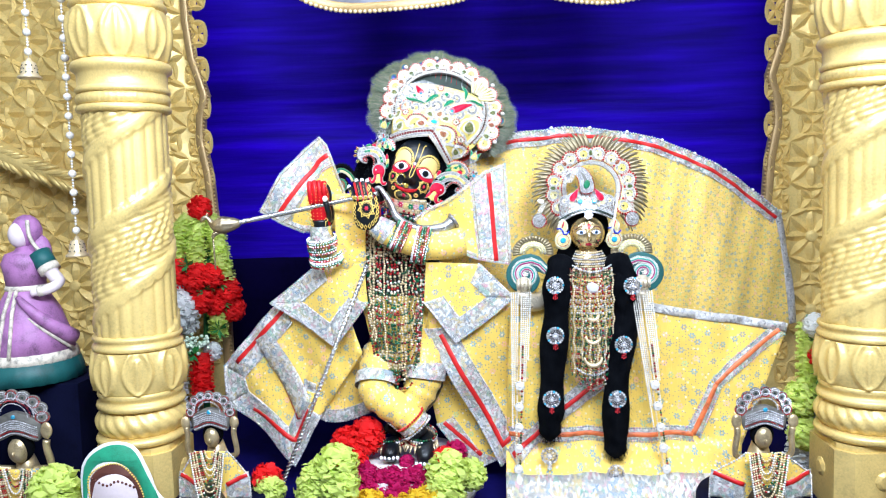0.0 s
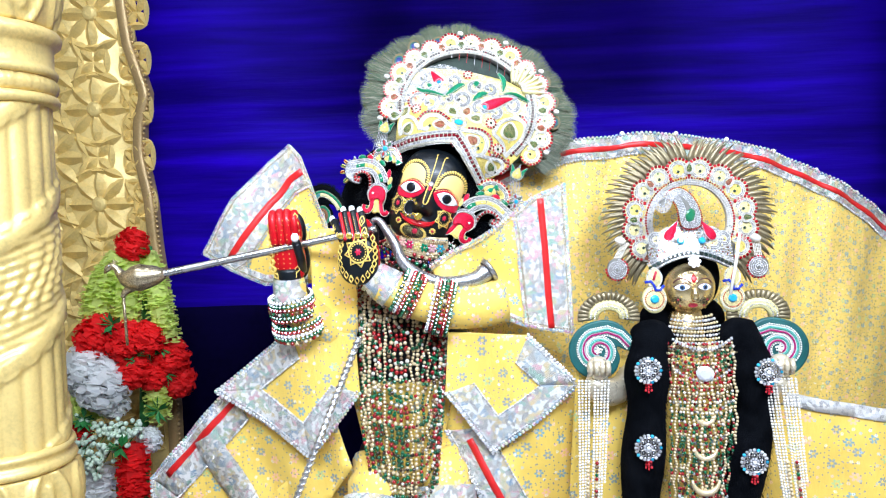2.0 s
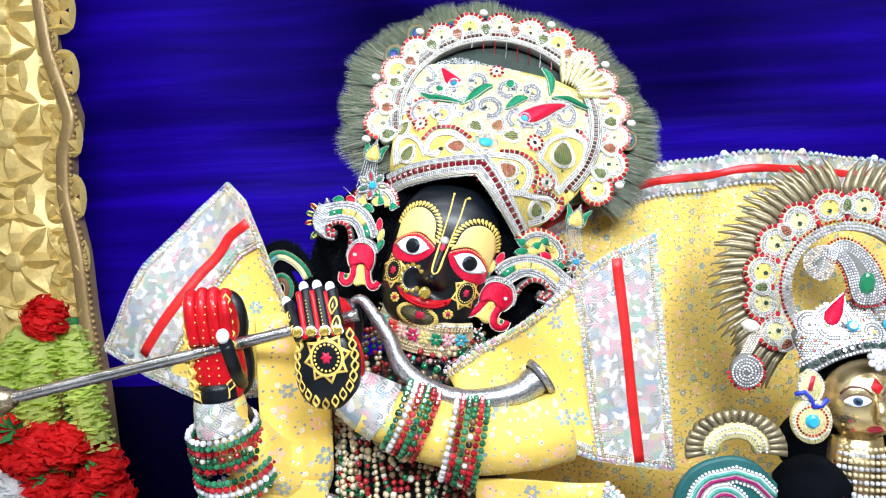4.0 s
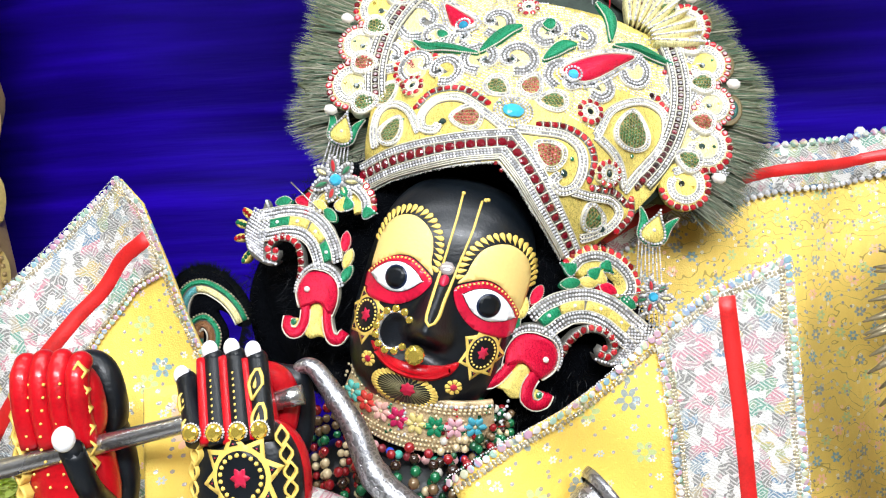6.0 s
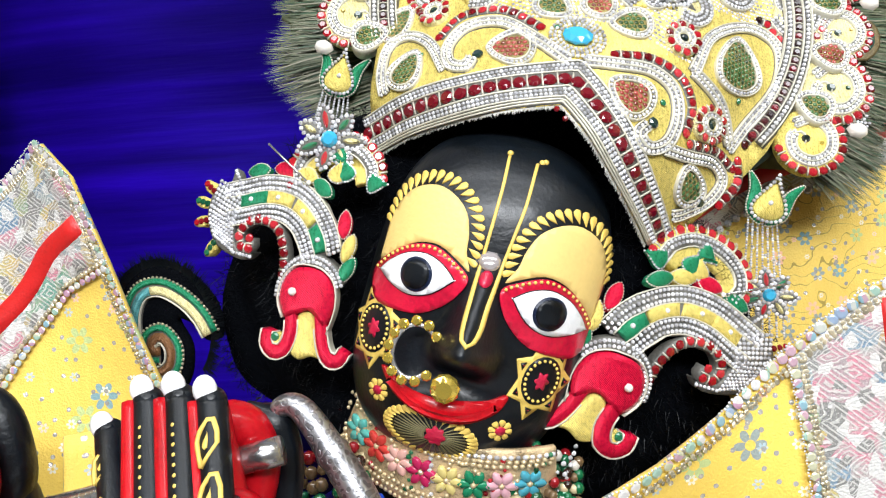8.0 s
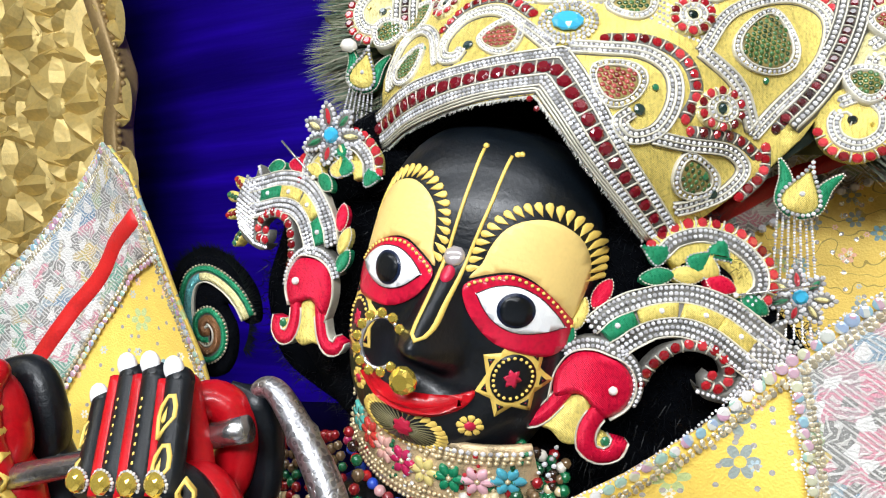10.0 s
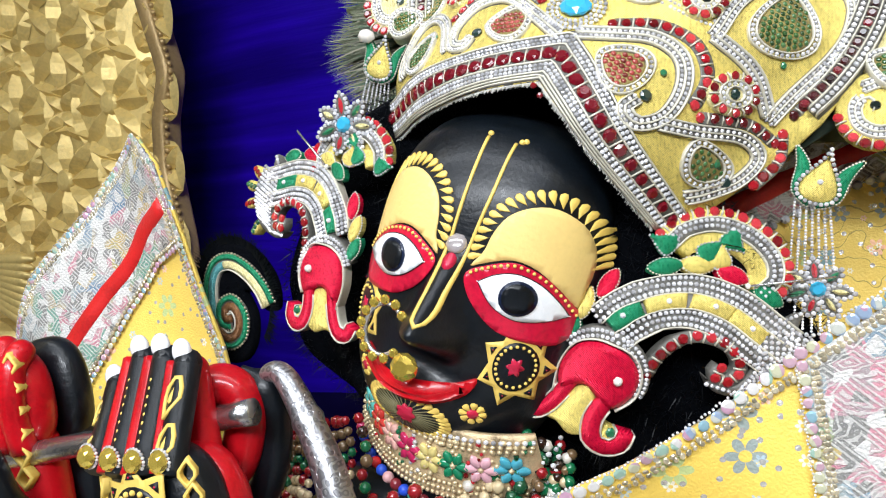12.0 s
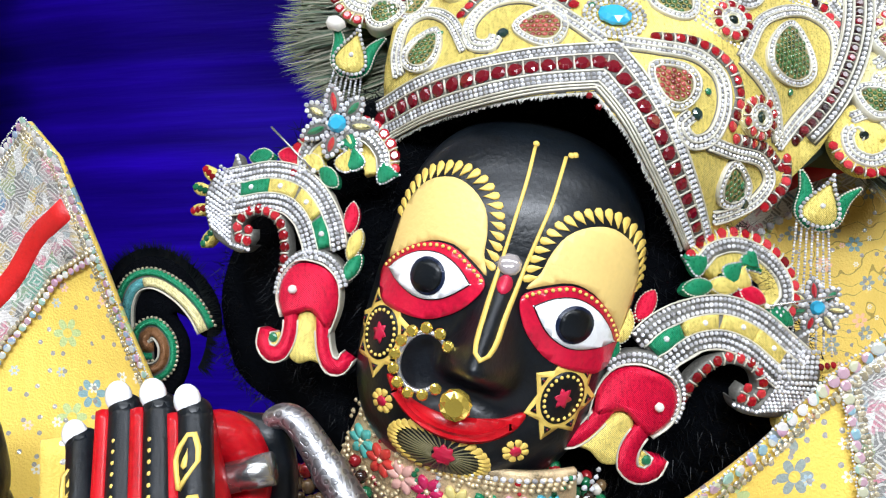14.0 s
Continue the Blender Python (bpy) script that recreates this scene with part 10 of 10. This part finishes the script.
def carved_flower():
    """Eight ridged petals round a boss, with leaves set across the gaps."""
    g = Geo()
    for k in range(8):
        t = 45 * k
        ridged_leaf(g, 0.053 * math.cos(radians(t)), 0.053 * math.sin(radians(t)), 0.106, 0.040, t, 0.017)
        u = t + 22.5
        ridged_leaf(g, 0.098 * math.cos(radians(u)), 0.098 * math.sin(radians(u)), 0.0812, 0.030, u + 90, 0.014)
    return welded(g, "carved_flower")


def carved_boss():
    g = Geo()
    stud(g, *Surf(lambda a, b: 0.0).at(0, 0, 0.001), 0.024, GILT, dome_shape(16, ((1.0, -0.1), (0.95, 0.3), (0.75, 0.55), (0.4, 0.68))), 0.8)
    return g.mesh("boss", False)


def carved_cushion():
    """Four ridged leaves crossed over a square between the flowers."""
    g = Geo()
    for k in range(4):
        t = 90 * k + 45
        ridged_leaf(g, 0.0283 * math.cos(radians(t)), 0.0283 * math.sin(radians(t)), 0.0566, 0.034, t, 0.015)
        ridged_leaf(g, 0.040 * math.cos(radians(t + 45)), 0.040 * math.sin(radians(t + 45)), 0.080, 0.024, t + 135, 0.010)
    return welded(g, "carved_cushion")


FLOWER, BOSS, CUSHION = carved_flower(), carved_boss(), carved_cushion()
for ob, inner, outer in PANELS:
    for j in range(20):
        p = part("carved_cushion", CUSHION, ob)
        p.matrix_basis = Matrix.Translation((inner + 0.045 * (1 if outer > inner else -1), 2.657, 0.80 + 0.09 * j)) @ Matrix.Diagonal((0.5, 0.9, 0.8, 1))
    lo, hi = min(inner, outer), max(inner, outer)
    step = 0.135
    for i in range(-1, 8):
        x = inner + (0.165 + step * i) * (1 if outer > inner else -1) - 0.02 * (1 if outer > inner else -1)
        if not lo - 0.02 < x < hi:
            continue
        for j in range(9):
            z = 0.86 + 0.27 * j + (0.135 if i % 2 else 0)
            if z > 2.55:
                continue
            near = abs(x - inner) < 0.09
            for mesh, zz, name in ((FLOWER, z, "carved_flower"), (CUSHION, z + 0.135, "carved_cushion")):
                if near and mesh is FLOWER:
                    mesh, name = CUSHION, "carved_cushion"
                p = part(name, mesh, ob)
                p.matrix_basis = Matrix.Translation((x, 2.658 - (0.003 if i % 2 else 0), zz)) @ Matrix.Diagonal((1.0 if not near else 0.7, 1, 1, 1))
                if mesh is FLOWER:
                    part("boss", BOSS, p)
